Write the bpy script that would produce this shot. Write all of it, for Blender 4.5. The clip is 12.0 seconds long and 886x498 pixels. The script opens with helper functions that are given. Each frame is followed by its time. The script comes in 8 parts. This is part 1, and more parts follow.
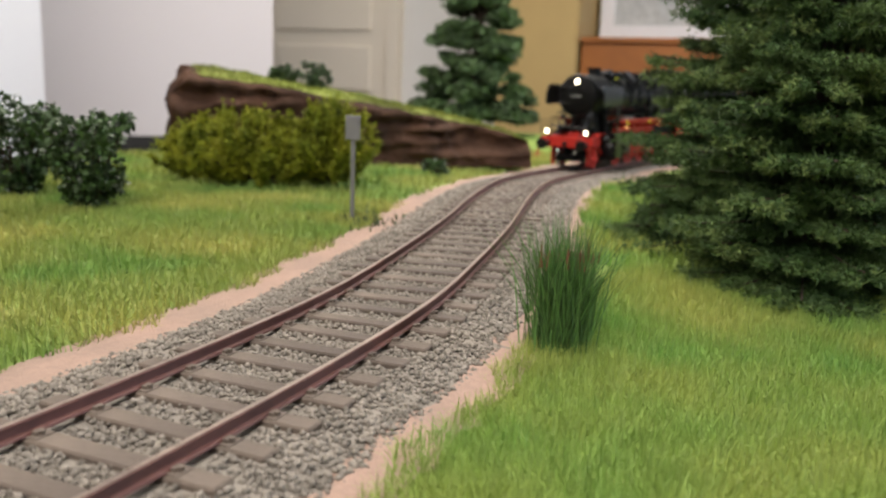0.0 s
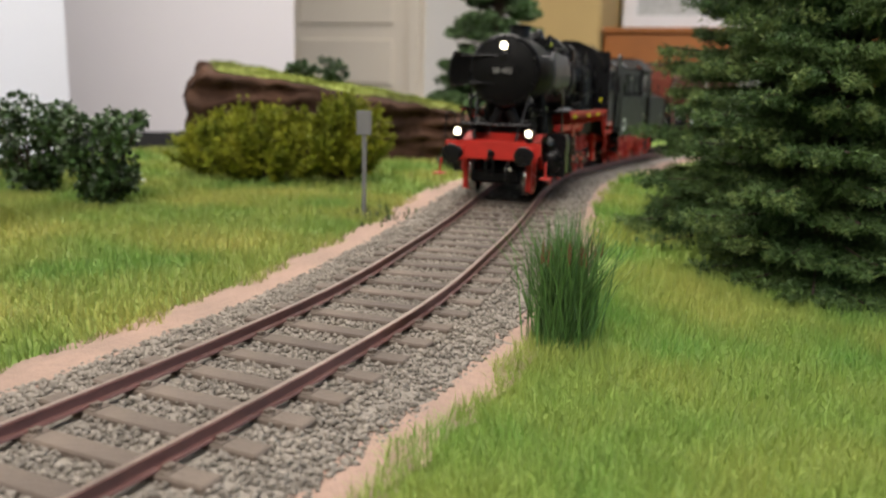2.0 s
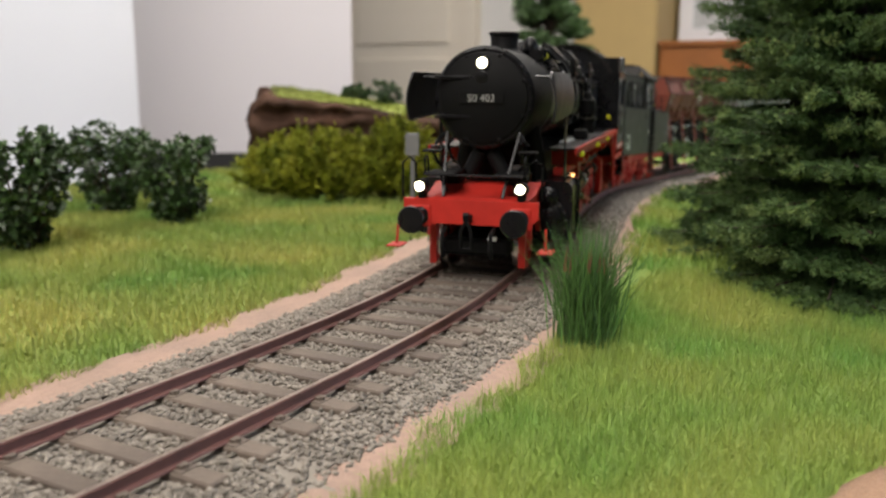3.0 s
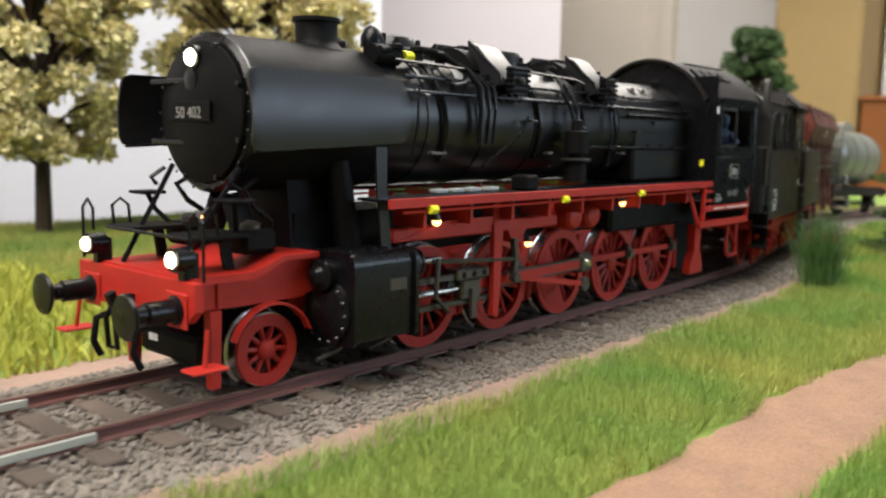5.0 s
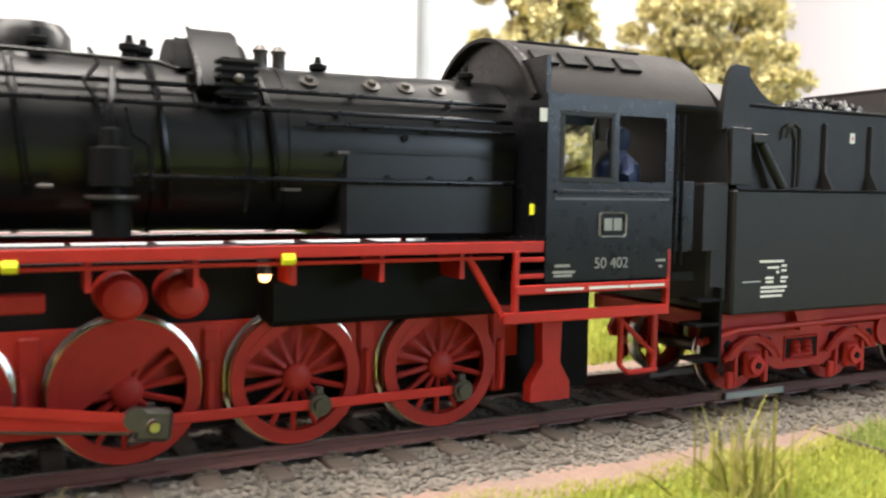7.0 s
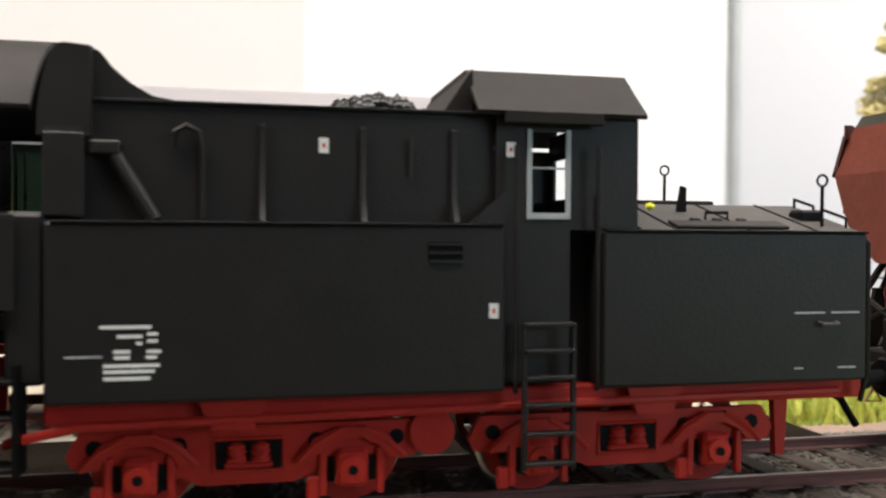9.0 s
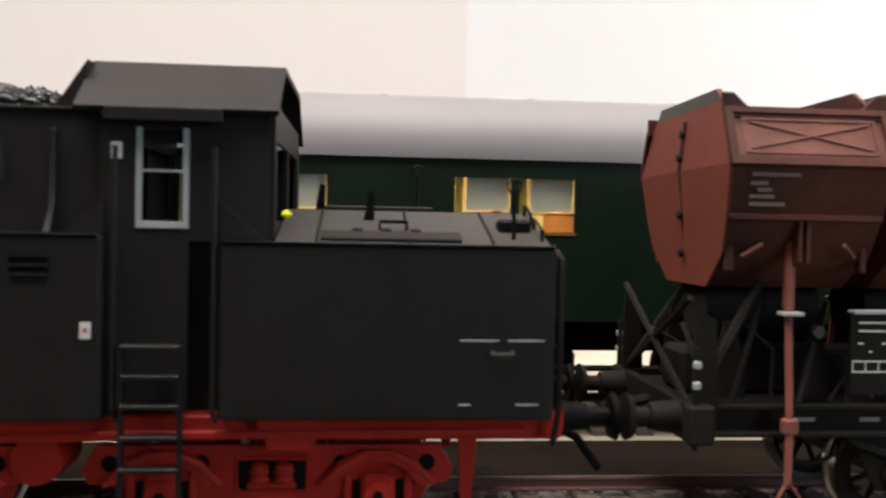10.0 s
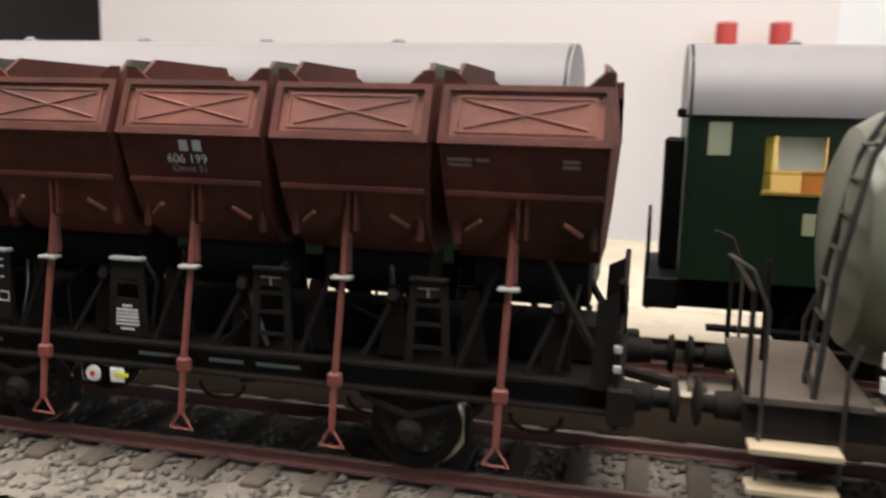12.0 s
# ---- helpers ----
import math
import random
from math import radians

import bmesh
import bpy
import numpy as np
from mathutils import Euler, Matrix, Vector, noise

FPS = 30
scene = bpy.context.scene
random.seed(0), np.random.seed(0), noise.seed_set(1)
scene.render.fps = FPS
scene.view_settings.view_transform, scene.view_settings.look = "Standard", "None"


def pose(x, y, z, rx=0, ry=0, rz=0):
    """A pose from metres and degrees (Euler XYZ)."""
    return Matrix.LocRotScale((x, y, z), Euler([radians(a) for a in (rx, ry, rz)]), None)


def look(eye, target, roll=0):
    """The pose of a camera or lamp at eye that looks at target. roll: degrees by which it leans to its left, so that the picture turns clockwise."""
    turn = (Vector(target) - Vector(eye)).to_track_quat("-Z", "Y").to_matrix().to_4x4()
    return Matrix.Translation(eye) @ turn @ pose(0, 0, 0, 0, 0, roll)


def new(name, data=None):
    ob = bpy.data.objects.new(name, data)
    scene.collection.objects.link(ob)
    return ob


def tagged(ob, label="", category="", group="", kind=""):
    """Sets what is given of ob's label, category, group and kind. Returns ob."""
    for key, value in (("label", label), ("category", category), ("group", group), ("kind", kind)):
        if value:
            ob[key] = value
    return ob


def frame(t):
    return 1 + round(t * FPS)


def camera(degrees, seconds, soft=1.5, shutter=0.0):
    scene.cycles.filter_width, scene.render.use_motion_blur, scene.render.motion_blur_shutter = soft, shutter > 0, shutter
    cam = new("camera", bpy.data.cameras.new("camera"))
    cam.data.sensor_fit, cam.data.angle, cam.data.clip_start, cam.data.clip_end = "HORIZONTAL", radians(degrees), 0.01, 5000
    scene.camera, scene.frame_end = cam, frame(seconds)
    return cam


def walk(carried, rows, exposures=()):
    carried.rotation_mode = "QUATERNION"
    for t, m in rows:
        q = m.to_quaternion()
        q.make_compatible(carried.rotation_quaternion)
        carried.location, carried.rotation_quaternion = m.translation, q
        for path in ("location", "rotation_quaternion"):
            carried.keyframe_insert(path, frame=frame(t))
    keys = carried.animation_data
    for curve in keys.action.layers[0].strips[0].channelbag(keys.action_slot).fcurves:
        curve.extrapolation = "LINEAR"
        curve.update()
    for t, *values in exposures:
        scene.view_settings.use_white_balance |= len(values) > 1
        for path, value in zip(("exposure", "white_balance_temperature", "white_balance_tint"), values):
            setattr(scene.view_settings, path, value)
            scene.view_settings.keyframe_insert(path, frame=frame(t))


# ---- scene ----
S = 1 / 32   # the layout is a 1:32 model; lengths below are metres of the full-size railway unless said otherwise
SPEED = 8.3
cam = camera(54.5, 12.0, soft=2.2, shutter=0.22)
cam.data.dof.use_dof, cam.data.dof.focus_distance, cam.data.dof.aperture_fstop = True, 0.335, 14.5
PATH = [
    (0, (-2.93, -5.30, 2.98), (6.06, -1.36, 1.07), 2.2),
    (0.5, (-2.90, -5.33, 3.00), (6.09, -1.39, 1.11), 2.4),
    (1, (-2.86, -5.42, 3.03), (6.10, -1.40, 1.16), 2.3),
    (1.5, (-2.84, -5.46, 3.05), (6.07, -1.34, 1.14), 2.1),
    (2, (-2.77, -5.55, 3.02), (6.08, -1.36, 1.02), 1.5),
    (2.5, (-2.79, -5.99, 3.27), (5.93, -1.52, 1.31), 0.9),
    (3, (-3.72, -6.41, 3.20), (4.85, -1.59, 1.37), 0.3),
    (3.5, (-5.59, -7.44, 3.33), (2.72, -2.14, 1.67), 0.0),
    (5.3, (-13.40, -8.63, 2.71), (-6.15, -1.86, 1.47), 1.7),
    (5.5, (-14.11, -8.80, 2.65), (-7.07, -1.81, 1.43), 2.0),
    (6, (-15.67, -9.08, 2.47), (-9.54, -1.25, 1.40), 1.2),
    (6.5, (-16.67, -9.28, 2.61), (-11.49, -0.78, 1.71), 1.1),
    (8.3, (-22.80, -9.14, 2.55), (-19.62, 0.34, 2.40), -0.4),
    (8.5, (-23.41, -9.18, 2.62), (-20.54, 0.40, 2.43), -0.2),
    (9, (-24.94, -9.21, 2.57), (-22.86, 0.57, 2.45), 0.3),
    (9.5, (-26.40, -9.08, 2.69), (-25.44, 0.87, 2.45), 0.9),
    (10, (-28.80, -8.86, 2.80), (-27.90, 1.09, 2.57), 1.1),
    (10.5, (-30.25, -8.83, 2.76), (-29.82, 1.16, 2.64), 0.9),
    (11, (-31.22, -8.79, 2.55), (-30.88, 1.19, 2.73), 1.3),
    (11.5, (-31.85, -8.98, 3.42), (-32.98, 0.92, 2.97), 1.4),
    (12, (-32.93, -9.16, 3.71), (-35.23, 0.45, 2.17), 1.45),
]
walk(cam, [(t, look([c * S for c in eye], [c * S for c in at], lean)) for t, eye, at, lean in PATH],
     exposures=[(0.0, 0.0), (2.5, -0.02), (3.5, -0.05), (5.5, 0.4), (6.0, 0.65), (6.5, 0.65), (8.5, 0.78), (9.0, 0.24), (9.5, 0.0), (12.0, 0.0)])

# ---- light ----
world = bpy.data.worlds.new("world")
scene.world = world
world.use_nodes = True
sky = world.node_tree.nodes.new("ShaderNodeTexSky")
sky.sky_type, sky.sun_disc, sky.sun_elevation, sky.sun_rotation = "NISHITA", False, radians(40), radians(200)
world.node_tree.links.new(sky.outputs[0], world.node_tree.nodes["Background"].inputs[0])
world.node_tree.nodes["Background"].inputs[1].default_value = 0.12


def area(name, at, turn, size, watts, colour):
    lamp = bpy.data.lights.new(name, "AREA")
    lamp.shape, lamp.size, lamp.size_y, lamp.energy, lamp.color = "RECTANGLE", size[0], size[1], watts, colour
    ob = new(name, lamp)
    ob.matrix_world = pose(*at, *turn)
    return ob


# true metres here: two ceiling fittings, an added third, and daylight in the window behind the camera
area("ceiling_light_glow", (-1.5, -0.2, 1.57), (0, 0, 0), (2.4, 1.2), 86, (1.0, 0.93, 0.86))
area("ceiling_light_glow", (1.6, 0.5, 1.57), (0, 0, 0), (2.4, 1.2), 84, (1.0, 0.93, 0.86))
# unseen fill beyond the partition, added to brighten the door
area("ceiling_light_glow", (3.5, 2.3, 1.57), (0, 0, 0), (1.1, 1.1), 8, (1.0, 0.93, 0.86))
area("window_daylight", (1.8, -2.47, 0.75), (90, 0, 0), (1.9, 0.95), 36, (0.68, 0.83, 1.0))


# ---- materials ----
def mat(name, colour, rough=0.6, metal=0.0, vary=0.12, grain=60.0, bump=0.0, bump_scale=400.0, second=None, spread=0.5, coat=0.0, islands=0.0, objects=0.0, spec=0.5):
    """A surface with two scales of colour change and a fine relief; grain and bump_scale are cycles a true metre."""
    m = bpy.data.materials.new(name)
    m.use_nodes = True
    nt = m.node_tree
    n, l = nt.nodes, nt.links
    bsdf = n["Principled BSDF"]
    bsdf.inputs["Metallic"].default_value = metal
    bsdf.inputs["Coat Weight"].default_value = coat
    bsdf.inputs["Specular IOR Level"].default_value = spec
    co = n.new("ShaderNodeTexCoord")
    big, fine = n.new("ShaderNodeTexNoise"), n.new("ShaderNodeTexNoise")
    big.inputs["Scale"].default_value, fine.inputs["Scale"].default_value = grain * 0.22, grain * 2.3
    big.inputs["Detail"].default_value, fine.inputs["Detail"].default_value = 4, 5
    for k in (big, fine):
        l.new(co.outputs["Object"], k.inputs["Vector"])
    ramp = n.new("ShaderNodeMapRange")
    ramp.inputs[1].default_value, ramp.inputs[2].default_value = 0.5 - spread / 2, 0.5 + spread / 2
    l.new(big.outputs["Fac"], ramp.inputs[0])
    mix = n.new("ShaderNodeMix")
    mix.data_type = "RGBA"
    mix.inputs[6].default_value = (*colour, 1)
    mix.inputs[7].default_value = (*(second or [c * (1 - 2 * vary) for c in colour]), 1)
    l.new(ramp.outputs[0], mix.inputs[0])
    tone = n.new("ShaderNodeHueSaturation")
    value = n.new("ShaderNodeMapRange")
    value.inputs[3].default_value, value.inputs[4].default_value = 1 - vary, 1 + vary
    l.new(fine.outputs["Fac"], value.inputs[0])
    out = value.outputs[0]
    for amount, node, socket in ((islands, "ShaderNodeNewGeometry", "Random Per Island"), (objects, "ShaderNodeObjectInfo", "Random")):
        if amount:
            src, rng, mul = n.new(node), n.new("ShaderNodeMapRange"), n.new("ShaderNodeMath")
            rng.inputs[3].default_value, rng.inputs[4].default_value = 1 - amount, 1 + amount
            mul.operation = "MULTIPLY"
            l.new(src.outputs[socket], rng.inputs[0])
            l.new(rng.outputs[0], mul.inputs[0])
            l.new(out, mul.inputs[1])
            out = mul.outputs[0]
    l.new(out, tone.inputs["Value"])
    l.new(mix.outputs[2], tone.inputs["Color"])
    l.new(tone.outputs[0], bsdf.inputs["Base Color"])
    gloss = n.new("ShaderNodeMapRange")
    gloss.inputs[3].default_value, gloss.inputs[4].default_value = max(0.03, rough - 0.08), min(1, rough + 0.1)
    l.new(fine.outputs["Fac"], gloss.inputs[0])
    l.new(gloss.outputs[0], bsdf.inputs["Roughness"])
    if bump:
        relief, height = n.new("ShaderNodeBump"), n.new("ShaderNodeTexNoise")
        height.inputs["Scale"].default_value, height.inputs["Detail"].default_value = bump_scale, 4
        l.new(co.outputs["Object"], height.inputs["Vector"])
        relief.inputs["Strength"].default_value, relief.inputs["Distance"].default_value = bump, 0.002
        l.new(height.outputs["Fac"], relief.inputs["Height"])
        l.new(relief.outputs[0], bsdf.inputs["Normal"])
    return m


def glow(name, colour, strength):
    m = bpy.data.materials.new(name)
    m.use_nodes = True
    b = m.node_tree.nodes["Principled BSDF"]
    b.inputs["Base Color"].default_value = (*colour, 1)
    b.inputs["Emission Color"].default_value = (*colour, 1)
    b.inputs["Emission Strength"].default_value = strength
    return m


def glass(name, colour=(0.9, 0.95, 0.95)):
    m = bpy.data.materials.new(name)
    m.use_nodes = True
    b = m.node_tree.nodes["Principled BSDF"]
    b.inputs["Base Color"].default_value = (*colour, 1)
    b.inputs["Roughness"].default_value, b.inputs["Transmission Weight"].default_value, b.inputs["IOR"].default_value = 0.02, 1.0, 1.05
    return m


# dark enough that the train's black sides reflect little
GREY_WALL = mat("grey_wall_paint", (0.13, 0.125, 0.125), 0.9, vary=0.02, grain=3)
BLACK = mat("black_lacquer", (0.006, 0.006, 0.0075), 0.28, vary=0.25, grain=90, bump=0.04, spec=0.26)
BOILER = mat("boiler_paint", (0.007, 0.007, 0.008), 0.33, vary=0.25, grain=70, bump=0.02, spec=0.42)
SOOT = mat("sooty_black", (0.006, 0.006, 0.0065), 0.58, vary=0.3, grain=110, bump=0.05, spec=0.12)
SATIN = mat("satin_black_plate", (0.010, 0.010, 0.012), 0.38, vary=0.2, grain=60, bump=0.02)
TENDER = mat("tender_black", (0.015, 0.0138, 0.0135), 0.48, vary=0.14, grain=45, bump=0.07, bump_scale=900, spec=0.3)
ROOF_GREY = mat("dark_roof_grey", (0.018, 0.015, 0.014), 0.65, vary=0.15, grain=60, bump=0.04, spec=0.2)
DECK_GREY = mat("dusty_deck_grey", (0.050, 0.045, 0.042), 0.6, vary=0.2, grain=70, second=(0.032, 0.028, 0.026), bump=0.05, spec=0.3)
RED = mat("frame_red", (0.50, 0.025, 0.016), 0.5, vary=0.22, grain=70, second=(0.31, 0.018, 0.013), bump=0.08, spec=0.3)
JOINER = mat("pale_metal_joiner", (0.52, 0.54, 0.48), 0.35, metal=0.2, vary=0.1)
STEEL = mat("bright_steel", (0.62, 0.60, 0.57), 0.22, metal=1.0, vary=0.12, grain=150)
DARK_STEEL = mat("oily_steel", (0.11, 0.10, 0.095), 0.36, metal=0.6, vary=0.25, grain=150)
COAL = mat("coal", (0.014, 0.014, 0.016), 0.25, vary=0.4, grain=200, islands=0.6)
WHITE_PRINT = mat("white_print", (0.75, 0.75, 0.72), 0.6, vary=0.05)
GREY_PRINT = mat("grey_print", (0.30, 0.30, 0.29), 0.6, vary=0.1)
FADED_PRINT = mat("faded_print", (0.28, 0.20, 0.17), 0.7, vary=0.15)
YELLOW = mat("yellow_marker_paint", (0.80, 0.80, 0.02), 0.5, vary=0.05)
LAMP_WHITE = glow("lamp_white", (1.0, 0.90, 0.62), 9.0)
LAMP_WARM = glow("lamp_warm", (1.0, 0.48, 0.16), 5.0)
WINDOW_GLOW = glow("coach_interior_light", (1.0, 0.78, 0.38), 10.0)
CURTAIN = mat("yellow_curtain", (0.75, 0.55, 0.10), 0.8)
GLASS = glass("window_glass")
WINDOW_FRAME = mat("window_frame_grey", (0.42, 0.44, 0.45), 0.4, vary=0.06)
# the dark tone holds grime and the shade on the lower tubs
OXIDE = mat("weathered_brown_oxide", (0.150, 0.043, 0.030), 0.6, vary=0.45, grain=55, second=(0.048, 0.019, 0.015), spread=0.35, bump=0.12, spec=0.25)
# lighter copy of the same oxide, with light from above in its colour
OXIDE_LIT = mat("sun_faded_brown_oxide", (0.28, 0.090, 0.062), 0.6, vary=0.32, grain=60, second=(0.12, 0.044, 0.034), spread=0.35, bump=0.1)
OXIDE_RED = mat("brick_red_end_paint", (0.20, 0.047, 0.028), 0.65, vary=0.3, grain=70, second=(0.12, 0.032, 0.023), bump=0.08, spec=0.25)
ROD_RED = mat("faded_red_rod", (0.26, 0.075, 0.058), 0.55, vary=0.15)
WAGON_BLACK = mat("dusty_frame_black", (0.008, 0.0072, 0.0068), 0.7, vary=0.35, grain=90, second=(0.021, 0.016, 0.013), bump=0.08, spec=0.14)
TUB_INNER = mat("olive_tub_inside", (0.075, 0.08, 0.062), 0.5, vary=0.3, grain=80)
TANK = mat("olive_grey_tank", (0.17, 0.175, 0.135), 0.33, vary=0.12, grain=50, second=(0.12, 0.125, 0.10))
COACH_GREEN = mat("bottle_green_coach", (0.007, 0.020, 0.010), 0.4, vary=0.15, grain=40, spec=0.3)
COACH_ROOF = mat("light_grey_roof", (0.24, 0.225, 0.235), 0.6, vary=0.08, grain=40)
CREAM_PRINT = mat("cream_print", (0.35, 0.38, 0.25), 0.6)
RAIL = mat("rusty_rail", (0.17, 0.068, 0.058), 0.6, vary=0.3, grain=120, second=(0.11, 0.048, 0.042), bump=0.06)
RAIL_TOP = mat("worn_rail_head", (0.30, 0.23, 0.19), 0.34, metal=0.6, vary=0.2, grain=120)
SLEEPER = mat("weathered_sleeper", (0.135, 0.105, 0.083), 0.85, vary=0.3, grain=120, second=(0.075, 0.058, 0.048), bump=0.25, bump_scale=700, objects=0.25)
BALLAST = mat("granite_ballast", (0.238, 0.212, 0.182), 0.85, vary=0.25, grain=300, second=(0.165, 0.147, 0.127), islands=0.32, spec=0.15)
EARTH = mat("pinkish_earth", (0.34, 0.225, 0.175), 0.95, vary=0.25, grain=160, second=(0.25, 0.175, 0.14), bump=0.5, bump_scale=900)
ROAD = mat("sandy_road", (0.36, 0.215, 0.135), 0.95, vary=0.42, grain=330, second=(0.27, 0.165, 0.11), bump=0.9, bump_scale=900)
TURF = mat("turf_base", (0.22, 0.27, 0.045), 0.95, vary=0.35, grain=40, second=(0.09, 0.18, 0.025), bump=0.6, bump_scale=500)
# brown earth taken almost to black, shade round the train included in the colour
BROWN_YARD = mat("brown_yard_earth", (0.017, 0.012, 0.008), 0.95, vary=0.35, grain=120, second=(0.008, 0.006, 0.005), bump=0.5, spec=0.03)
YARD = mat("pale_bare_plaster", (0.52, 0.47, 0.39), 0.95, vary=0.15, grain=60, second=(0.36, 0.31, 0.24), bump=0.4, spec=0.03)
GRASS = mat("static_grass", (0.32, 0.345, 0.075), 0.7, vary=0.15, grain=46, second=(0.135, 0.28, 0.048), spread=0.3, islands=0.22)
MEADOW = mat("meadow_grass", (0.36, 0.345, 0.085), 0.7, vary=0.2, grain=40, second=(0.15, 0.265, 0.05), spread=0.3, islands=0.25)
GRASS_DRY = mat("short_dry_grass", (0.46, 0.45, 0.085), 0.75, vary=0.2, grain=60, second=(0.33, 0.37, 0.05), islands=0.25)
REED = mat("reed_green", (0.10, 0.22, 0.05), 0.6, vary=0.2, grain=30, islands=0.5)
REED_TIP = mat("reed_brown_tip", (0.16, 0.07, 0.035), 0.8)
WEED = mat("yellow_weed", (0.36, 0.33, 0.07), 0.75, vary=0.2, grain=80, islands=0.4)
NEEDLE = mat("spruce_needle", (0.030, 0.068, 0.020), 0.6, vary=0.35, grain=130, second=(0.085, 0.140, 0.042), spread=0.3, islands=0.45, spec=0.25)
NEEDLE_TIP = mat("pale_spruce_shoot", (0.18, 0.25, 0.085), 0.7, vary=0.2, islands=0.3, spec=0.12)
PINE = mat("pine_green", (0.066, 0.122, 0.038), 0.7, vary=0.25, grain=20, islands=0.5)
LEAF = mat("dark_shrub_leaf", (0.048, 0.092, 0.028), 0.4, vary=0.25, grain=60, islands=0.65, spec=0.5)
JUNIPER = mat("yellow_green_shrub", (0.27, 0.27, 0.022), 0.7, vary=0.3, grain=120, second=(0.10, 0.145, 0.016), islands=0.6, spec=0.15)
ROCK_TURF = mat("dull_rock_turf", (0.23, 0.27, 0.06), 0.9, vary=0.3, grain=30, second=(0.13, 0.14, 0.045), islands=0.4, spec=0.1)
PARTITION = mat("lavender_white_board", (0.56, 0.525, 0.54), 0.85, vary=0.02, grain=2)
AUTUMN = mat("yellow_autumn_foliage", (0.74, 0.66, 0.36), 0.8, vary=0.2, grain=25, second=(0.56, 0.50, 0.24), islands=0.4)
BARK = mat("bark", (0.055, 0.035, 0.022), 0.9, vary=0.3, grain=120, bump=0.5)
ROCK = mat("brown_plaster_rock", (0.085, 0.044, 0.028), 0.9, vary=0.4, grain=60, second=(0.020, 0.012, 0.009), bump=0.9, bump_scale=160, spec=0.1)
POST = mat("zinc_grey_post", (0.20, 0.20, 0.21), 0.5, vary=0.15)
WALL_WHITE = mat("white_wall_paint", (0.80, 0.79, 0.78), 0.9, vary=0.015, grain=3)
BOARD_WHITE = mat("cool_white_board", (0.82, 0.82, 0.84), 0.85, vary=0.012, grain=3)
# dimmer copy of the white board, the weaker light put into its colour
BOARD_DIMMED = mat("dull_white_board", (0.55, 0.555, 0.59), 0.85, vary=0.012, grain=3)
# white board whose soft shading is put into a warmer colour
BOARD_SHADED = mat("warm_white_board", (0.80, 0.75, 0.74), 0.85, vary=0.02, grain=2)
DOOR_CREAM = mat("cream_door_paint", (0.84, 0.76, 0.65), 0.6, vary=0.02, grain=3)
TAN = mat("tan_wardrobe_veneer", (0.50, 0.35, 0.14), 0.6, vary=0.06, grain=6)
WOOD = mat("orange_brown_wood", (0.36, 0.12, 0.022), 0.5, vary=0.15, grain=12)
FRAME_WHITE = mat("white_picture_frame", (0.80, 0.78, 0.80), 0.5, vary=0.02)
PRINT_GREY = mat("grey_picture_print", (0.36, 0.38, 0.40), 0.7, vary=0.4, grain=14, second=(0.60, 0.60, 0.58))
PLINTH = mat("black_plinth", (0.012, 0.011, 0.011), 0.6)
CARPET = mat("grey_carpet", (0.16, 0.15, 0.15), 0.95, vary=0.2, grain=60)
TABLE_WOOD = mat("pale_plywood", (0.52, 0.42, 0.29), 0.7, vary=0.1, grain=12)
SIGNAL_RED = mat("signal_red", (0.60, 0.07, 0.06), 0.6, vary=0.1)
SKIN = mat("figure_flesh_paint", (0.45, 0.24, 0.16), 0.6)
CLOTH_BLUE = mat("figure_blue_paint", (0.014, 0.028, 0.085), 0.7)


# ---- mesh tools, in full-size metres ----
def box(bm, x0, x1, y0, y1, z0, z1, bevel=0.0):
    v = [bm.verts.new(p) for p in ((x0, y0, z0), (x1, y0, z0), (x1, y1, z0), (x0, y1, z0), (x0, y0, z1), (x1, y0, z1), (x1, y1, z1), (x0, y1, z1))]
    f = [bm.faces.new([v[i] for i in q]) for q in ((0, 3, 2, 1), (4, 5, 6, 7), (0, 1, 5, 4), (1, 2, 6, 5), (2, 3, 7, 6), (3, 0, 4, 7))]
    if bevel:
        bmesh.ops.bevel(bm, geom=list({e for q in f for e in q.edges}), offset=bevel, segments=1, affect="EDGES")
    return bm


def ring(bm, centre, u, v, r, seg, turn=0.0):
    return [bm.verts.new(centre + u * (r * math.cos(turn + 2 * math.pi * i / seg)) + v * (r * math.sin(turn + 2 * math.pi * i / seg))) for i in range(seg)]


def cyl(bm, a, b, r, seg=12, r2=None, caps=True):
    a, b = Vector(a), Vector(b)
    d = (b - a).normalized()
    u = d.orthogonal().normalized()
    v = d.cross(u)
    p, q = ring(bm, a, u, v, r, seg), ring(bm, b, u, v, r if r2 is None else r2, seg)
    for i in range(seg):
        bm.faces.new((p[i], p[(i + 1) % seg], q[(i + 1) % seg], q[i]))
    if caps:
        bm.faces.new(p[::-1])
        bm.faces.new(q)
    return bm


def pipe(bm, pts, r, seg=6):
    pts = [Vector(p) for p in pts]
    last, u = None, None
    for i, p in enumerate(pts):
        d = (pts[min(i + 1, len(pts) - 1)] - pts[max(i - 1, 0)]).normalized()
        u = d.orthogonal().normalized() if u is None else (u - d * u.dot(d)).normalized()
        now = ring(bm, p, u, d.cross(u), r, seg)
        if last:
            for k in range(seg):
                bm.faces.new((last[k], last[(k + 1) % seg], now[(k + 1) % seg], now[k]))
        else:
            bm.faces.new(now[::-1])
        last = now
    bm.faces.new(last)
    return bm


